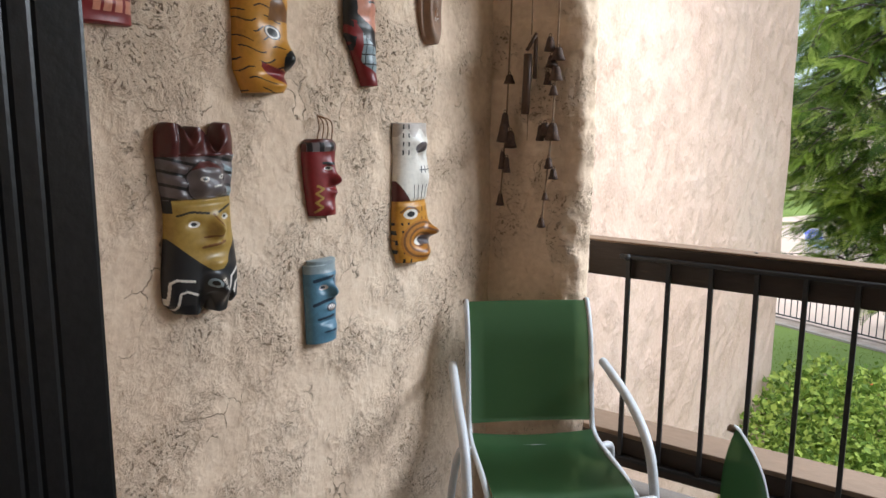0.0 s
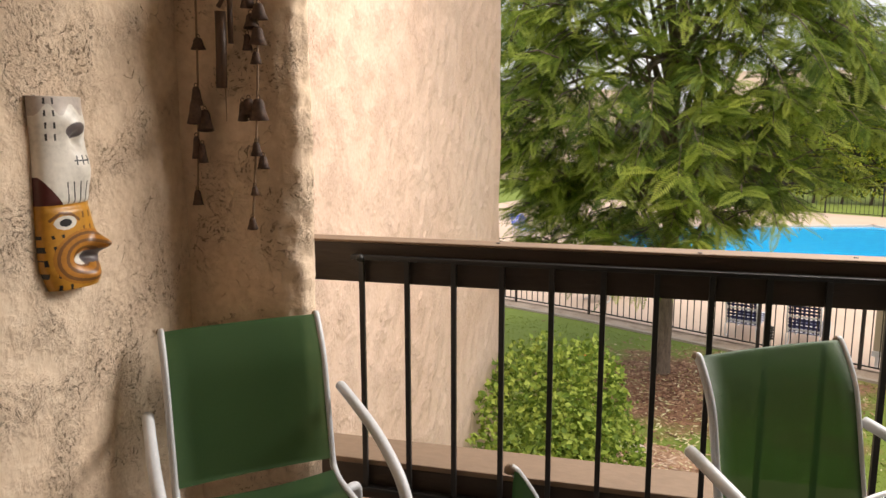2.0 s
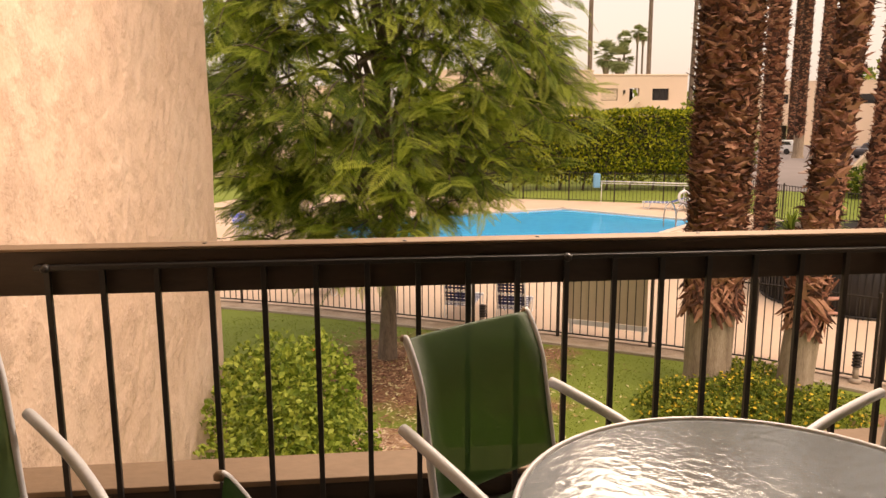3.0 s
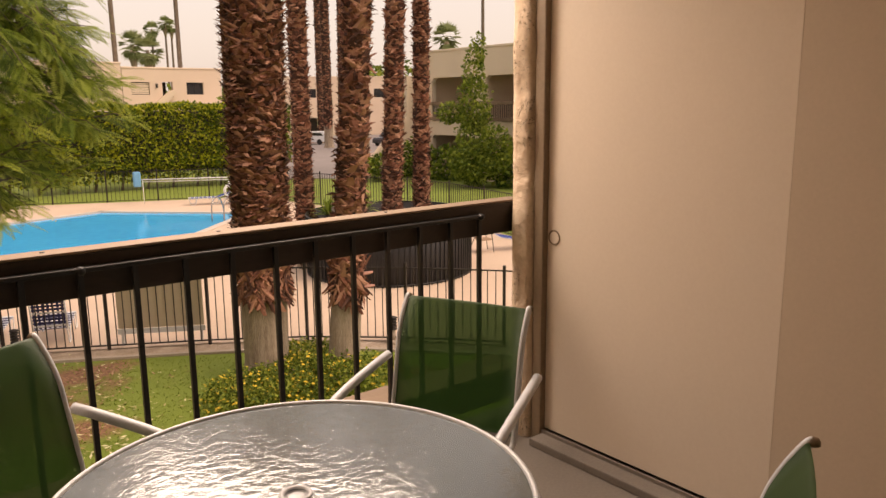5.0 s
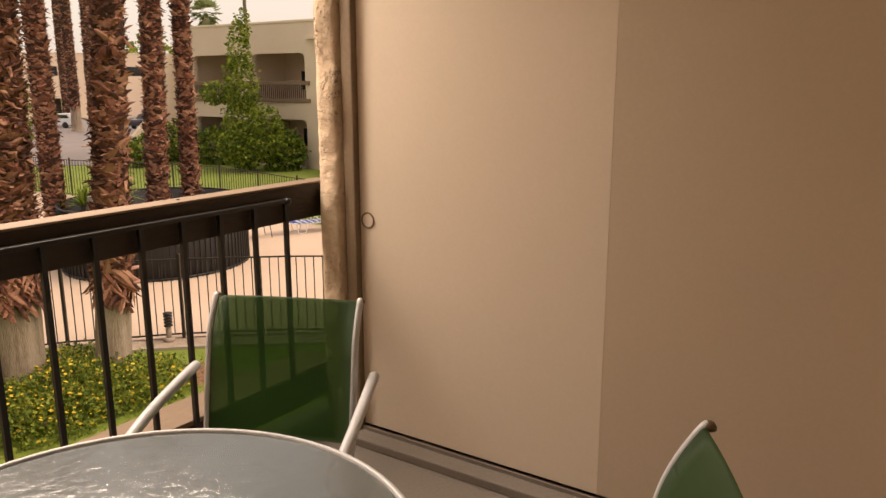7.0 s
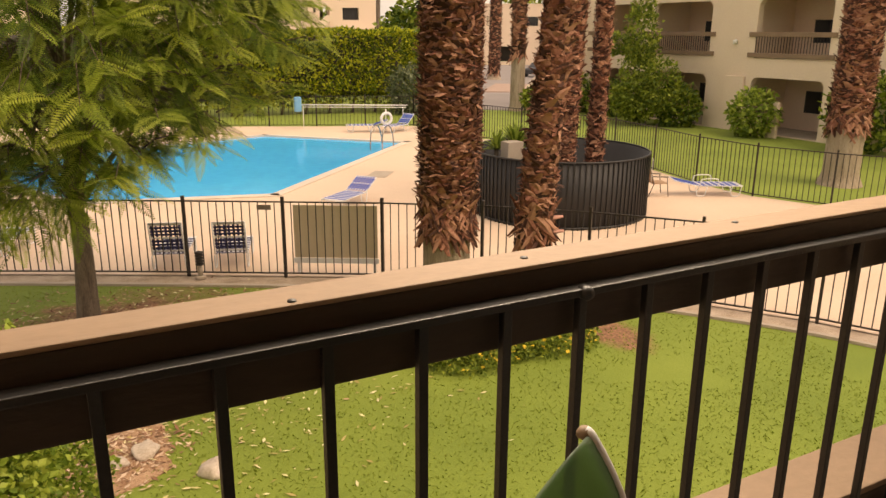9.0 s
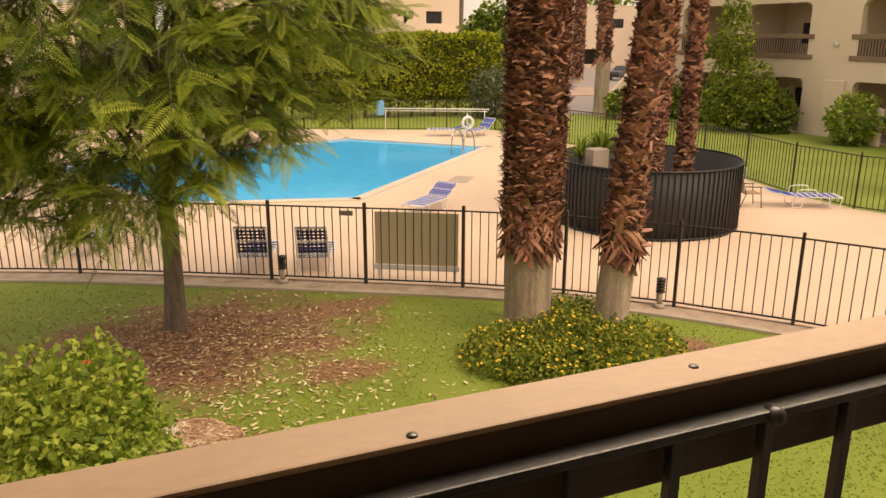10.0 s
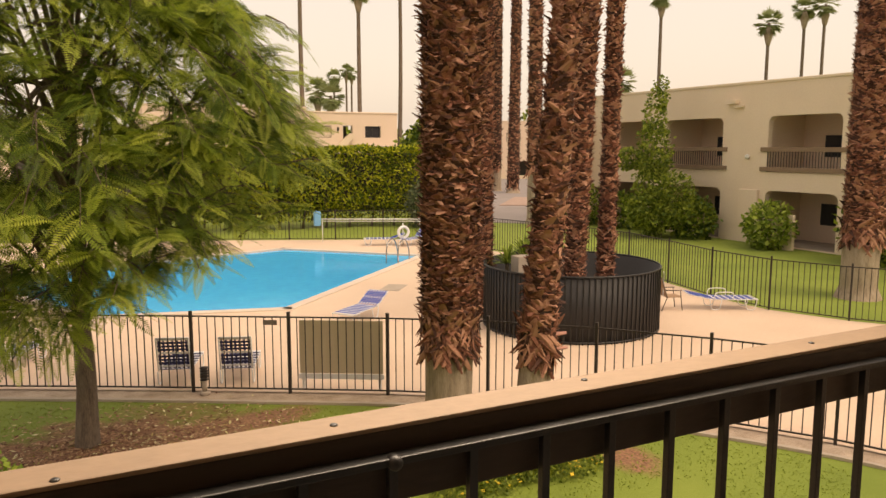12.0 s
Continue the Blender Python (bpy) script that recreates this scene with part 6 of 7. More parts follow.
FALLEN = mat("fallen_leaf", [(0.36, 0.28, 0.10), (0.55, 0.48, 0.22), (0.70, 0.64, 0.38)], 6, 50, 0.8, 0, island=1.0)
scatter("fallen_leaves", "pale yellow fallen leaflets on the lawn", 1700, lambda r: (r.gauss(1.2, 1.5), r.gauss(12.9, 1.8)), 0.05, FALLEN, 71)
scatter("mulch_chips", "loose brown bark chips under the tree", 3800, lambda r: (r.gauss(0.4, 1.35), r.gauss(14.3, 1.15)), 0.05, mat("bark_chip", [(0.14, 0.055, 0.03), (0.30, 0.14, 0.075), (0.46, 0.28, 0.17)], 6, 50, 0.9, 0, island=1.0), 73)
scatter("wood_chip_litter", "loose pink wood chips", 1400, lambda r: (r.gauss(-0.15, 0.5), r.gauss(10.6, 0.42)), 0.05, mat("loose_wood_chip", [(0.24, 0.12, 0.07), (0.44, 0.27, 0.17), (0.62, 0.46, 0.34)], 6, 50, 0.9, 0, island=1.0), 75)


def grass_blades():
    rnd = random.Random(77)
    verts, faces = [], []
    n = 0
    while n < 30000:
        y = 6.0 + (rnd.random() ** 1.4) * 12.5
        x = rnd.uniform(-4.0, 10.5)
        side = 17.0 + (2.23 - x) * 0.56 if x < 2.2 else 17.0 - (x - 2.23) * 0.60 - max(0, x - 6) * 0.25
        if y > side - 0.75:
            continue
        q = ((x - 0.4) / 2.8) ** 2 + ((y - 14.3) / 2.3) ** 2
        if q < 1.0 and rnd.random() > 0.12 + 0.3 * max(0, q - 0.5):
            continue
        if ((x + 0.15) / 1.0) ** 2 + ((y - 10.6) / 0.8) ** 2 < 1 or noise.noise(Vector((x * 0.7, y * 0.7, 3))) < -0.45:
            continue
        n += 1
        h, a = rnd.uniform(0.015, 0.035), rnd.uniform(0, 6.28)
        w = rnd.uniform(0.008, 0.016)
        dx, dy = math.cos(a), math.sin(a)
        lx, ly = rnd.uniform(-0.04, 0.04), rnd.uniform(-0.04, 0.04)
        k = len(verts)
        verts += [(x - dx * w, y - dy * w, GZ), (x + dx * w, y + dy * w, GZ), (x + lx, y + ly, GZ + h)]
        faces.append((k, k + 1, k + 2))
    return tagged(raw("grass", verts, faces, leafy("grass_blade", [(0.17, 0.23, 0.03), (0.20, 0.265, 0.037), (0.25, 0.31, 0.055)], 1.0, 0.4), None, "short mown grass blades"), kind="stuff", category="grass")


grass_blades()


def rock(x, y, r, seed, label="pale rounded landscape rock"):
    bm = bmesh.new()
    bmesh.ops.create_icosphere(bm, subdivisions=3, radius=r)
    for v in bm.verts:
        k = 1 + 0.3 * noise.noise(v.co * (2.2 / r) * 0.6 + Vector((seed, seed, 0)))
        v.co = Vector((v.co.x * k * 1.25, v.co.y * k, v.co.z * k * 0.7 + r * 0.35))
    for f in bm.faces:
        f.smooth = True
    ob = part("rock", bm, mat("pale_rock", [(0.34, 0.27, 0.21), (0.50, 0.42, 0.35), (0.60, 0.53, 0.46)], 6, 40, 0.9, 0.4), None)
    ob.matrix_world = pose(x, y, GZ - 0.01, 0, 0, seed * 40)
    return tagged(ob, label, "rock", "rocks by the bush")


for i, (x, y, r) in enumerate(((-0.42, 11.3, 0.13), (0.45, 10.35, 0.15), (0.15, 10.25, 0.10), (-0.15, 11.25, 0.12), (1.1, 9.6, 0.16))):
    rock(x, y, r, i + 1.0)

fl = thing("red_flower", "single orange-red flower on the bush", "flower", at=(-0.74, 8.06, -1.02))
for k in range(6):
    a = k * math.pi / 3
    bm = bmesh.new()
    lathe(bm, [(0.0, 0.0), (0.022, 0.006), (0.0, 0.014)], 8)
    bmesh.ops.transform(bm, matrix=pose(0.025 * math.cos(a), 0.025 * math.sin(a), 0, 0, 0, 0), verts=bm.verts)
    part("petal", bm, paint("orange_red_petal", (0.75, 0.10, 0.03), 0.6) if k == 0 else bpy.data.materials["orange_red_petal"], fl)


def flowers(blobs, n, size, seed):
    rnd = random.Random(seed)
    place = blob_place([(b[0], b[1], b[2], b[3] * 1.03, b[4] * 1.03, b[5] * 1.06) for b in blobs])
    verts, faces = [], []
    while len(faces) < n:
        p, d = place(rnd)
        if d.z < 0.05 or p.z < GZ + 0.06:
            continue
        k = len(verts)
        s = size * rnd.uniform(0.6, 1.3)
        a = Vector((rnd.gauss(0, 1), rnd.gauss(0, 1), 0.3)).normalized() * s
        b = a.cross(Vector((0, -0.4, 1)).normalized()).normalized() * s
        verts += [p - a, p - b, p + a, p + b]
        faces.append((k, k + 1, k + 2, k + 3))
    return tagged(raw("lantana_flowers", verts, faces, YELLOW, None, "small yellow flower heads over the shrub bed"), kind="stuff", category="flowers")


flowers([(5.9, 11.5, GZ + 0.1, 1.2, 1.1, 0.5), (4.95, 11.6, GZ + 0.1, 0.85, 0.9, 0.42), (6.7, 11.0, GZ + 0.1, 0.95, 0.85, 0.45), (5.3, 10.9, GZ + 0.1, 0.9, 0.7, 0.4), (6.3, 12.3, GZ + 0.1, 0.9, 0.8, 0.5)], 900, 0.028, 81)


# ---- poolside things ----
STRAP_BLUE, STRAP_WHITE = mat("blue_vinyl_strap", [(0.03, 0.07, 0.34), (0.045, 0.10, 0.42)], 8, 60, 0.45, 0.05), mat("white_vinyl_strap", [(0.66, 0.66, 0.68), (0.74, 0.74, 0.76)], 8, 60, 0.45, 0.05)
NAVY_STRAP = mat("navy_vinyl_strap", [(0.015, 0.018, 0.08), (0.022, 0.027, 0.11)], 8, 60, 0.45, 0.05)
WHITE_METAL = mat("white_powder_coat", [(0.68, 0.68, 0.68), (0.76, 0.76, 0.76)], 8, 60, 0.4, 0.05)


def lounger(label, at, rz, back=60, dark=None, arms=False):
    """Strap lounger along -y, its back rest at +y raised by back degrees."""
    t = thing("sun_lounger", label, "sun lounger", "pool loungers", at=at, rz=rz)
    dark = dark or STRAP_BLUE
    for s in (-1, 1):
        part("side_rail", tube(bmesh.new(), [(s * 0.32, -1.25, 0.33), (s * 0.32, 0.10, 0.33)], 0.017, 8), WHITE_METAL, t)
        c, sn = math.cos(radians(back)), math.sin(radians(back))
        part("back_rail", tube(bmesh.new(), [(s * 0.32, 0.10, 0.33), (s * 0.32, 0.10 + 0.72 * c, 0.33 + 0.72 * sn)], 0.017, 8), WHITE_METAL, t)
        for y in (-1.05, 0.0):
            part("leg", tube(bmesh.new(), curve_pts([(s * 0.32, y + 0.18, 0.33), (s * 0.325, y + 0.12, 0.06), (s * 0.325, y, 0.017), (s * 0.325, y - 0.12, 0.06), (s * 0.32, y - 0.18, 0.33)], 4), 0.014, 8), WHITE_METAL, t)
        if arms:
            part("arm", tube(bmesh.new(), curve_pts([(s * 0.34, 0.05, 0.33), (s * 0.345, 0.03, 0.50), (s * 0.345, -0.10, 0.55), (s * 0.345, -0.42, 0.55), (s * 0.345, -0.50, 0.50), (s * 0.34, -0.52, 0.33)], 4), 0.014, 8), WHITE_METAL, t)
    part("cross_bar", tube(bmesh.new(), [(-0.32, -1.25, 0.33), (0.32, -1.25, 0.33)], 0.017, 8), WHITE_METAL, t)
    c, sn = math.cos(radians(back)), math.sin(radians(back))
    part("top_bar", tube(bmesh.new(), [(-0.32, 0.10 + 0.72 * c, 0.33 + 0.72 * sn), (0.32, 0.10 + 0.72 * c, 0.33 + 0.72 * sn)], 0.017, 8), WHITE_METAL, t)
    for i in range(20):
        y = -1.19 + i * 0.065
        part("strap", box(bmesh.new(), -0.335, y, 0.338, 0.335, y + 0.05, 0.346), dark if i % 3 else STRAP_WHITE, t)
    m = pose(0, 0.10, 0.33, back, 0, 0)
    for i in range(9):
        bm = box(bmesh.new(), -0.335, 0.06 + i * 0.075, 0.008, 0.335, 0.06 + i * 0.075 + 0.045, 0.016, 0, m)
        part("strap", bm, dark if i % 4 else STRAP_WHITE, t)
    for i in range(7):
        x = -0.27 + i * 0.09
        part("strap", box(bmesh.new(), x - 0.021, 0.03, 0.0175, x + 0.021, 0.71, 0.024, 0, m), dark, t)
    return t


DZ = GZ + 0.052
lounger("navy and white strap lounger with raised back, turned to the pool", (1.99, 17.61, DZ), 160, 78, NAVY_STRAP)
lounger("navy and white strap lounger with raised back, beside its twin", (3.14, 17.12, DZ), 160, 78, NAVY_STRAP)
lounger("blue strap lounger with raised back, half hidden by the tree", (-1.3, 20.3, DZ), 150, 58, NAVY_STRAP)
lounger("blue and white strap lounger beside the pool edge", (7.75, 21.7, DZ), -52, 26)
lounger("pale blue strap lounger beyond the pool", (14.7, 36.4, DZ), -110, 20)
lounger("pale blue strap lounger with raised back beyond the pool", (16.1, 36.0, DZ), -65, 40)
lounger("blue strap lounger with white arms on the open deck", (17.6, 18.1, DZ), 62, 12, None, True)
lounger("blue and white strap lounger by the far pool end", (-5.0, 31.0, DZ), 30, 40)
lounger("blue and white strap lounger by the far pool end", (-6.2, 27.0, DZ), 40, 40)


def deck_chair():
    t = thing("deck_chair", "tan sling armchair beside the planter screen", "chair", at=(16.3, 18.55, DZ), rz=70)
    TAN = mat("tan_sling", [(0.30, 0.17, 0.09), (0.38, 0.23, 0.13)], 6, 80, 0.6, 0.05)
    FR = mat("bronze_tube", [(0.07, 0.05, 0.035), (0.10, 0.07, 0.05)], 6, 80, 0.5, 0.05)
    part("backrest", box(bmesh.new(), -0.25, -0.01, 0, 0.25, 0.01, 0.62, 0.004, pose(0, 0.18, 0.42, -18, 0, 0)), TAN, t)
    part("seat", box(bmesh.new(), -0.25, -0.28, 0.41, 0.25, 0.20, 0.43, 0.004), TAN, t)
    for s in (-1, 1):
        part("leg", tube(bmesh.new(), [(s * 0.27, -0.30, 0.015), (s * 0.27, -0.22, 0.62)], 0.014, 8), FR, t)
        part("leg", tube(bmesh.new(), [(s * 0.27, 0.34, 0.015), (s * 0.27, 0.18, 0.42), (s * 0.27, 0.38, 1.02)], 0.014, 8), FR, t)
        part("arm", tube(bmesh.new(), [(s * 0.27, -0.26, 0.62), (s * 0.27, 0.24, 0.64)], 0.016, 8), FR, t)


deck_chair()

bs = thing("notice_board", "tan back of a notice board fixed to the pool fence", "board", at=(4.85, 15.58, GZ))
part("board", box(bmesh.new(), -0.84, 0.05, 0.42, 0.84, 0.075, 1.50, 0.006, pose(0, 0, 0, 0, 0, -30)), mat("tan_board", [(0.52, 0.43, 0.31), (0.58, 0.48, 0.35)], 2, 40, 0.8, 0.1), bs)
part("strip", box(bmesh.new(), -0.86, 0.05, 0.30, 0.86, 0.07, 0.41, 0.004, pose(0, 0, 0, 0, 0, -30)), WHITE_METAL, bs)
part("post", box(bmesh.new(), -0.80, 0.08, 0.05, -0.74, 0.12, 1.50, 0.004, pose(0, 0, 0, 0, 0, -30)), WHITE_METAL, bs)
part("post", box(bmesh.new(), 0.74, 0.08, 0.05, 0.80, 0.12, 1.50, 0.004, pose(0, 0, 0, 0, 0, -30)), WHITE_METAL, bs)
sg = thing("fence_plate", "small dark plate wired to the fence", "sign", at=(3.62, 16.20, GZ + 1.48))
part("plate", box(bmesh.new(), -0.14, -0.03, -0.05, 0.14, -0.022, 0.05, 0.003, pose(0, 0, 0, 0, 0, -30)), mat("grey_brown_plate", [(0.14, 0.11, 0.09), (0.20, 0.16, 0.13)], 5, 60, 0.6, 0.05), sg)
ps = thing("gate_signs", "two small pale notices on the planter screen", "sign", at=(14.42, 16.85, GZ))
for z0, z1, a in ((1.30, 1.58, -50), (0.95, 1.12, -50)):
    part("notice", box(bmesh.new(), -0.16, -0.02, z0, 0.16, -0.01, z1, 0.002, pose(0, 0, 0, 0, 0, 50)), WHITE_METAL, ps)


def path_light(x, y):
    t = thing("path_light", "short bronze louvred garden path light on a concrete foot", "garden light", "garden lights", at=(x, y, GZ + 0.03))
    part("foot", lathe(bmesh.new(), [(0.10, 0.0), (0.10, 0.06), (0.08, 0.08)], 16), KERB, t)
    part("stem", lathe(bmesh.new(), [(0.05, 0.08), (0.05, 0.30)], 12), KERB, t)
    for k in range(4):
        part("louvre", lathe(bmesh.new(), [(0.045, 0.30 + 0.06 * k), (0.085, 0.305 + 0.06 * k), (0.085, 0.325 + 0.06 * k), (0.045, 0.345 + 0.06 * k)], 16), FENCE_METAL, t)
    part("cap", lathe(bmesh.new(), [(0.088, 0.54), (0.088, 0.56), (0.0, 0.59)], 16), FENCE_METAL, t)


path_light(2.40, 16.70)
path_light(8.52, 12.62)

ring = thing("life_ring", "white life ring hung on the pool's rear post", "life ring", at=(15.3, 36.0, DZ))
part("post", tube(bmesh.new(), [(0, 0.05, 0), (0, 0.05, 1.1)], 0.03, 8), WHITE_METAL, ring)
part("ring", tube(bmesh.new(), [(0.27 * math.cos(a), -0.02, 0.65 + 0.27 * math.sin(a)) for a in [2 * math.pi * k / 24 for k in range(24)]], 0.07, 10, True), WHITE_METAL, ring)
rk = thing("pole_rack", "long white cleaning poles resting by a blue float", "pool pole", at=(11.9, 38.9, DZ))
part("pole", tube(bmesh.new(), [(0, 0, 1.20), (4.9, -2.2, 1.18)], 0.026, 8), WHITE_METAL, rk)
part("pole", tube(bmesh.new(), [(0.2, 0, 1.08), (4.9, -2.1, 1.06)], 0.02, 8), WHITE_METAL, rk)
part("stand", tube(bmesh.new(), [(0.15, -0.05, 0), (0.15, -0.05, 1.2)], 0.02, 8), WHITE_METAL, rk)
part("stand", tube(bmesh.new(), [(4.7, -2.1, 0), (4.7, -2.1, 1.2)], 0.02, 8), WHITE_METAL, rk)
part("float", box(bmesh.new(), -0.28, -0.12, 0.85, 0.08, 0.12, 1.6, 0.08), mat("sky_blue_foam", [(0.10, 0.30, 0.48), (0.14, 0.36, 0.55)], 4, 30, 0.7, 0.1), rk)


def pool_ladder():
    t = thing("pool_ladder", "bent chrome handrails of the pool steps", "handrail", at=(13.0, 30.9, DZ), rz=40)
    CH = mat("chrome_rail", [(0.35, 0.33, 0.31), (0.45, 0.43, 0.40)], 6, 60, 0.25, 0, metal=0.8)
    for s in (0, 0.55):
        part("rail", tube(bmesh.new(), curve_pts([(0.65, s, 0.0), (0.60, s, 0.45), (0.35, s, 0.85), (0.0, s, 0.95), (-0.35, s, 0.75), (-0.45, s, 0.30), (-0.45, s, -0.05)], 5), 0.03, 8), CH, t)


pool_ladder()
mk = thing("depth_marker", "pale square deck tile beside the pool", "deck tile", at=(10.3, 25.6, DZ), rz=50)
part("tile", box(bmesh.new(), -0.6, -0.35, 0.0, 0.6, 0.35, 0.008), KERB, mk)


def yucca(x, y, z, n, L, seed, label):
    rnd = random.Random(seed)
    t = thing("yucca", label, "plant", "planter plants", at=(x, y, z))
    verts, faces = [], []
    for i in range(n):
        a, el = rnd.uniform(0, 6.28), rnd.uniform(0.05, 1.4)
        d = Vector((math.cos(a) * math.cos(el), math.sin(a) * math.cos(el), math.sin(el)))
        s = Vector((-math.sin(a), math.cos(a), 0)) * 0.035
        l = L * rnd.uniform(0.7, 1.1)
        k = len(verts)
        mid, tip = d * l * 0.55, d * l + Vector((0, 0, -0.18 * l))
        verts += [-s * 0.6, s * 0.6, mid + s, mid - s, tip]
        faces += [(k, k + 1, k + 2, k + 3), (k + 3, k + 2, k + 4)]
    tagged(raw("leaf_rosette", verts, faces, SHRUB_LEAF, t), kind="stuff")
    part("stalk", tube(bmesh.new(), [(0, 0, -1.6), (0, 0, 0.05)], 0.06, 8), BARK, t)


yucca(11.9, 19.7, GZ + 1.65, 110, 0.95, 91, "spiky green yucca in the screened planter")
yucca(11.2, 19.6, GZ + 1.65, 70, 0.7, 93, "spiky pale green yucca in the screened planter")
yucca(12.6, 19.9, GZ + 1.65, 70, 0.7, 95, "spiky green yucca behind the leaning palm")
ub = thing("utility_box", "small pale utility box inside the planter", "box", at=(11.35, 19.05, GZ))
part("box", box(bmesh.new(), -0.25, -0.2, 0, 0.25, 0.2, 1.95, 0.03), KERB, ub)

# shrubs and trees by the buildings
shrub("ficus_tree", "narrow conical light green tree beside the apartments", [(29.2, 33.6, -1.2, 1.15, 1.15, 2.0), (29.2, 33.6, 1.2, 0.95, 0.95, 1.8), (29.2, 33.6, 3.2, 0.6, 0.6, 1.6), (28.6, 33.2, -1.8, 0.9, 0.9, 1.2), (29.9, 34.4, 0.6, 0.8, 1.0, 0.8), (29.3, 33.2, 4.4, 0.3, 0.3, 0.9), (29.4, 32.1, -1.3, 1.1, 1.1, 1.5), (29.0, 33.4, -2.0, 1.4, 1.5, 1.2), (29.0, 35.4, 0.8, 0.8, 0.9, 0.6)], 9000, 0.19, LANTANA_LEAF, 101, 4, "tree")
shrub("bush", "round dense green bush against the apartment wall", [(30.6, 32.0, -2.4, 1.2, 1.3, 1.25)], 1500, 0.24, HEDGE_LEAF, 103, 3)
shrub("bush", "round bright green bush beside the ground-floor patio", [(30.6, 27.0, -2.3, 1.1, 1.15, 1.2)], 1500, 0.24, SHRUB_LEAF, 105, 3)
shrub("bush", "dark green bushes along the apartment wall", [(30.8, 38.0, -2.5, 1.0, 1.8, 1.2), (30.5, 40.8, -2.3, 1.1, 1.5, 1.4)], 2200, 0.26, HEDGE_LEAF, 107, 4)
shrub("bush", "dark green bush beside the lawn path", [(27.5, 40.0, -2.6, 1.2, 1.2, 0.95)], 1000, 0.26, HEDGE_LEAF, 109, 3)
shrub("bush", "green bush at the end of the apartment lawn", [(30.6, 21.5, -1.8, 1.2, 1.6, 1.8)], 1600, 0.26, HEDGE_LEAF, 111, 3)
shrub("far_tree", "rounded dark green tree beyond the hedge", [(24.6, 52.5, 0.6, 2.2, 2.2, 2.4), (25.6, 53.0, -0.6, 2.2, 2.2, 2.6), (24.4, 52, 2.2, 1.4, 1.4, 1.4)], 3600, 0.42, HEDGE_LEAF, 113, 4, "tree")
shrub("olive_bush", "grey-green bush at the hedge's end", [(20.3, 43.4, -2.0, 1.4, 1.2, 1.5)], 1400, 0.26, leafy("grey_green_leaf", [(0.08, 0.11, 0.05), (0.14, 0.17, 0.09), (0.20, 0.22, 0.13)]), 115, 4)
for i, (b, d, w, h) in enumerate(((560, 120, 9, 7.5), (690, 110, 8, 7.0), (655, 130, 10, 7.5), (480, 100, 10, 8.5), (1000, 125, 12, 10.5), (950, 130, 8, 10), (1060, 120, 8, 9), (400, 110, 12, 9))):
    x, y = bearing(b, d)
    shrub("far_tree", "hazy distant tree behind the rooftops", [(x, y, GZ + h * 0.6, w * 0.5, w * 0.4, h * 0.5), (x + w * 0.3, y, GZ + h * 0.45, w * 0.4, w * 0.3, h * 0.4)], 900, 0.8, HEDGE_LEAF, 120 + i, 2, "tree", "far trees")


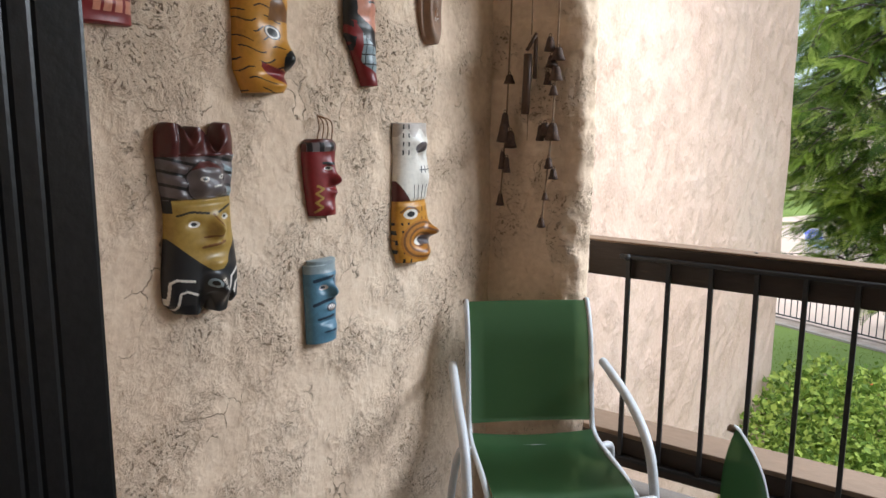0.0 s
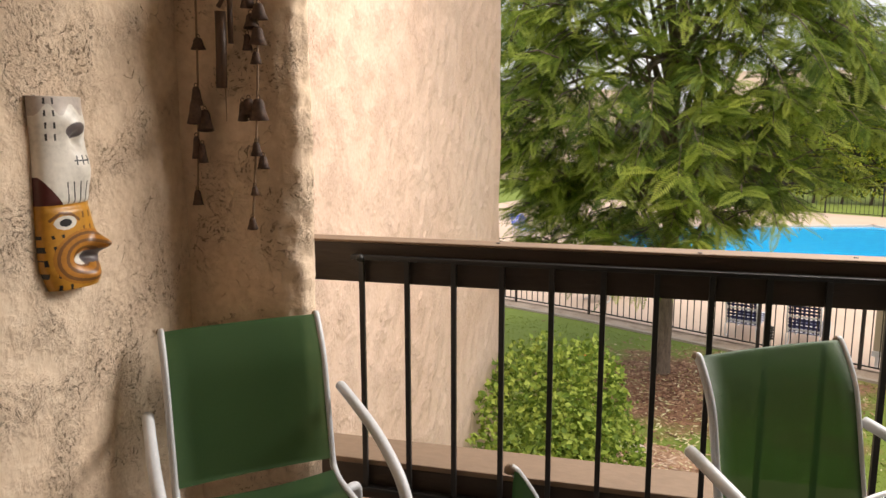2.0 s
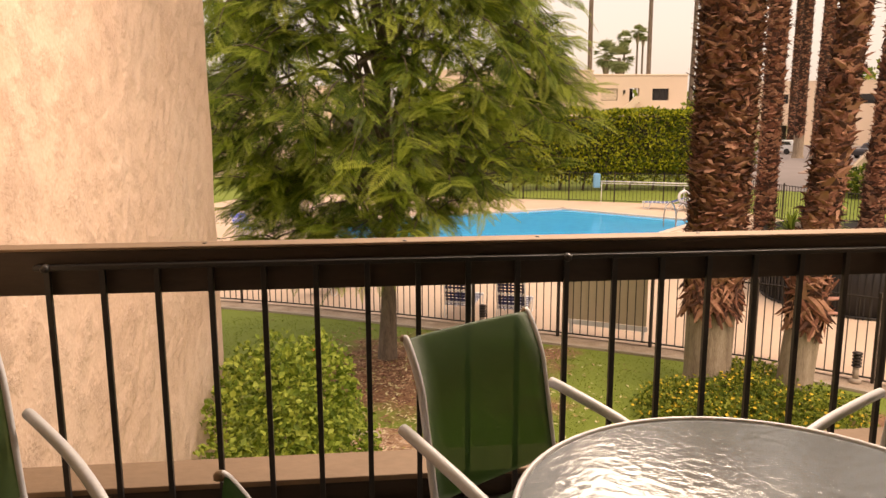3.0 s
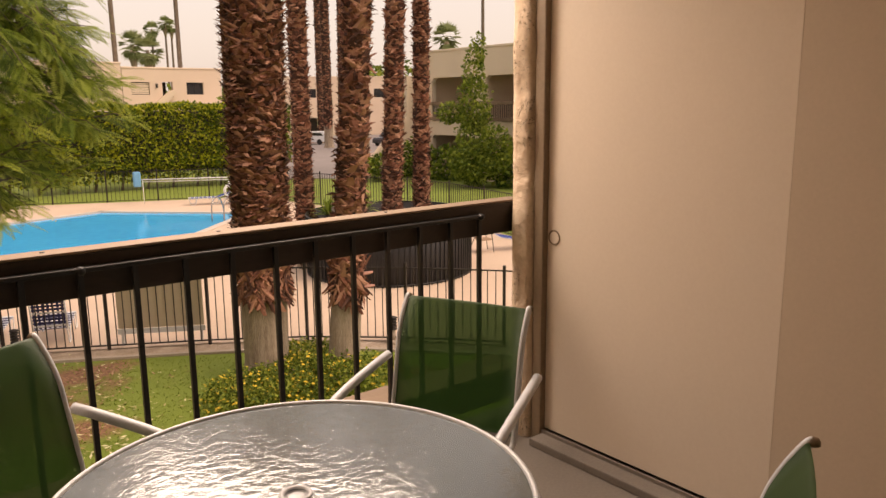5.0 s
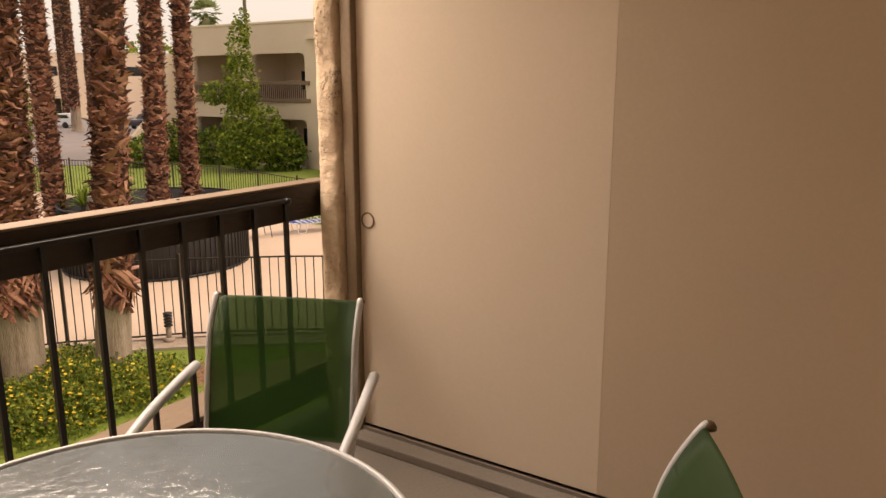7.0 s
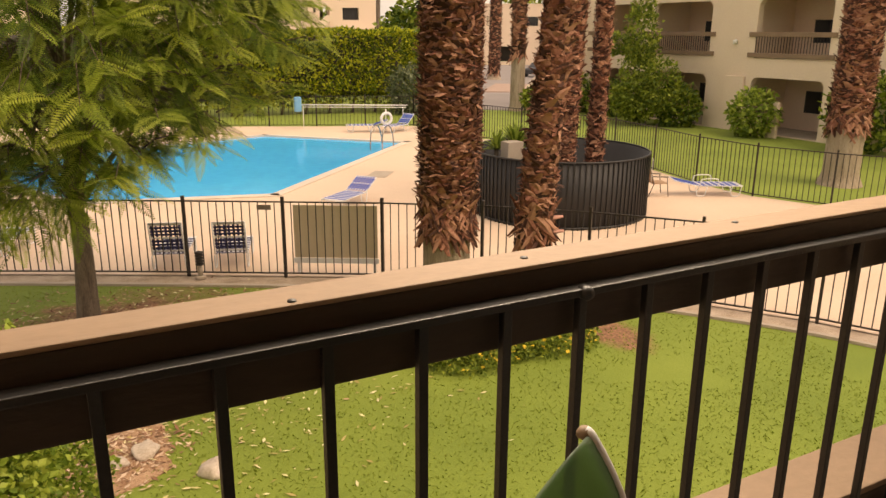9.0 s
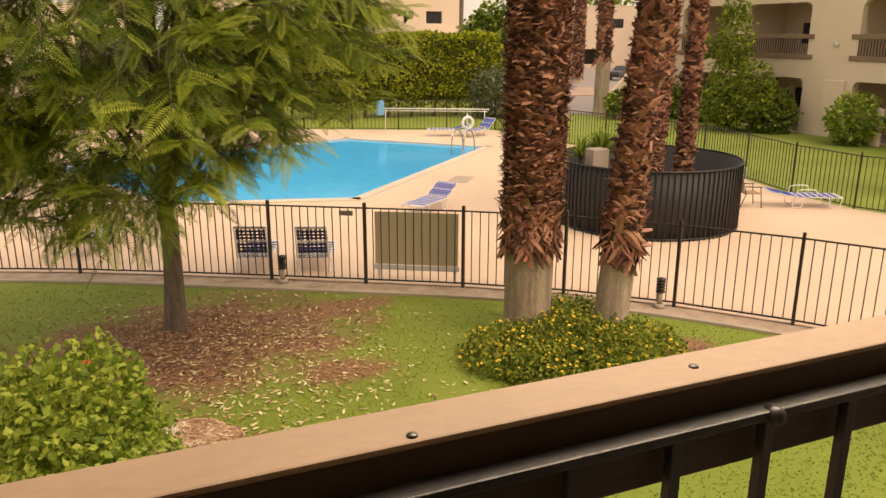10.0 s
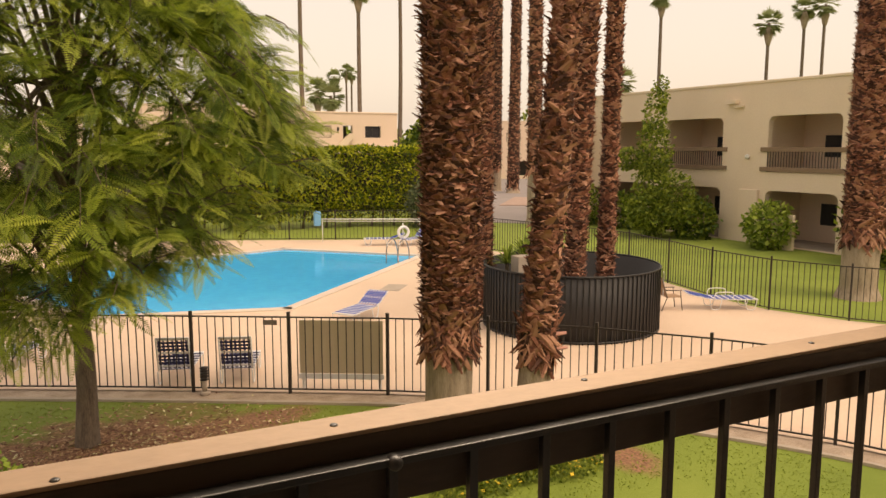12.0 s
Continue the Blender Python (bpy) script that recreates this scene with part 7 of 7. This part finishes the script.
def car(name, label, at, rz, color, van=False):
    t = thing(name, label, "car", "parked cars", at=at, rz=rz)
    PAINT = mat(name + "_paint", [tuple(c * 0.9 for c in color), color], 2, 30, 0.3, 0)
    prof = [(-2.2, 0.35), (-2.25, 0.75), (-2.1, 0.95), (-1.2, 1.02), (-0.6, 1.50), (0.9, 1.56), (1.9, 1.48 if van else 1.35), (2.2, 0.95), (2.25, 0.5), (2.2, 0.35)]
    bm = bmesh.new()
    secs = []
    for y, k in ((-0.88, 0.86), (-0.80, 1.0), (0.80, 1.0), (0.88, 0.86)):
        secs.append([bm.verts.new((x, y * (1 if z < 1.0 else 0.86), 0.35 + (z - 0.35) * k)) for x, z in prof])
    for a, b in zip(secs, secs[1:]):
        for i in range(len(prof)):
            j = (i + 1) % len(prof)
            bm.faces.new((a[i], a[j], b[j], b[i]))
    bm.faces.new(secs[0][::-1])
    bm.faces.new(secs[-1])
    bmesh.ops.recalc_face_normals(bm, faces=bm.faces)
    part("body", bm, PAINT, t)
    for s in (-1, 1):
        part("side_window", prism(bmesh.new(), [(-0.95, 1.05), (-0.5, 1.42), (1.6, 1.40), (1.85, 1.05)], -0.01, 0.01), WINDOW, t).matrix_basis = pose(0, s * 0.80, 0, 90, 0, 0)
        for x in (-1.4, 1.4):
            w = lathe(bmesh.new(), [(0.20, -0.11), (0.33, -0.10), (0.33, 0.10), (0.20, 0.11)], 18)
            bmesh.ops.transform(w, matrix=pose(x, s * 0.80, 0.33, 90, 0, 0), verts=w.verts)
            wh = part("wheel", w, BLACK_METAL, t)
            h = lathe(bmesh.new(), [(0.0, -0.09), (0.2, -0.09), (0.2, 0.09), (0.0, 0.09)], 14)
            bmesh.ops.transform(h, matrix=pose(x, s * 0.80, 0.33, 90, 0, 0), verts=h.verts)
            part("rim", h, WHITE_METAL, wh)
    part("windscreen", prism(bmesh.new(), [(-0.68, 0), (0.68, 0), (0.60, 0.52), (-0.60, 0.52)], 0.0, 0.02), WINDOW, t).matrix_basis = pose(2.16, 0, 0.97, 90, 0, 90) @ pose(0, 0, 0, -32, 0, 0)
    for s in (-0.6, 0.6):
        part("tail_light", box(bmesh.new(), 2.18, s - 0.16, 0.75, 2.26, s + 0.16, 0.92, 0.02), P_RED, t)


car("parked_car", "dark parked saloon car in the far lot", (51.0, 73.0, GZ + 0.035), 20, (0.05, 0.05, 0.06))
car("parked_van", "white parked people carrier in the far lot", (46.0, 82.0, GZ + 0.035), -60, (0.65, 0.66, 0.68), True)
sheet("parking_island", [(33, 56), (36, 54.5), (42, 62), (39.5, 64)], GZ + 0.10, mat("rose_gravel", [(0.30, 0.20, 0.16), (0.44, 0.31, 0.25)], 2, 30, 0.95, 0.3), "rose gravel parking island", 0.12)


# near pool fence: each picket a part
fence(NEAR, "dark bronze metal picket fence round the pool deck")
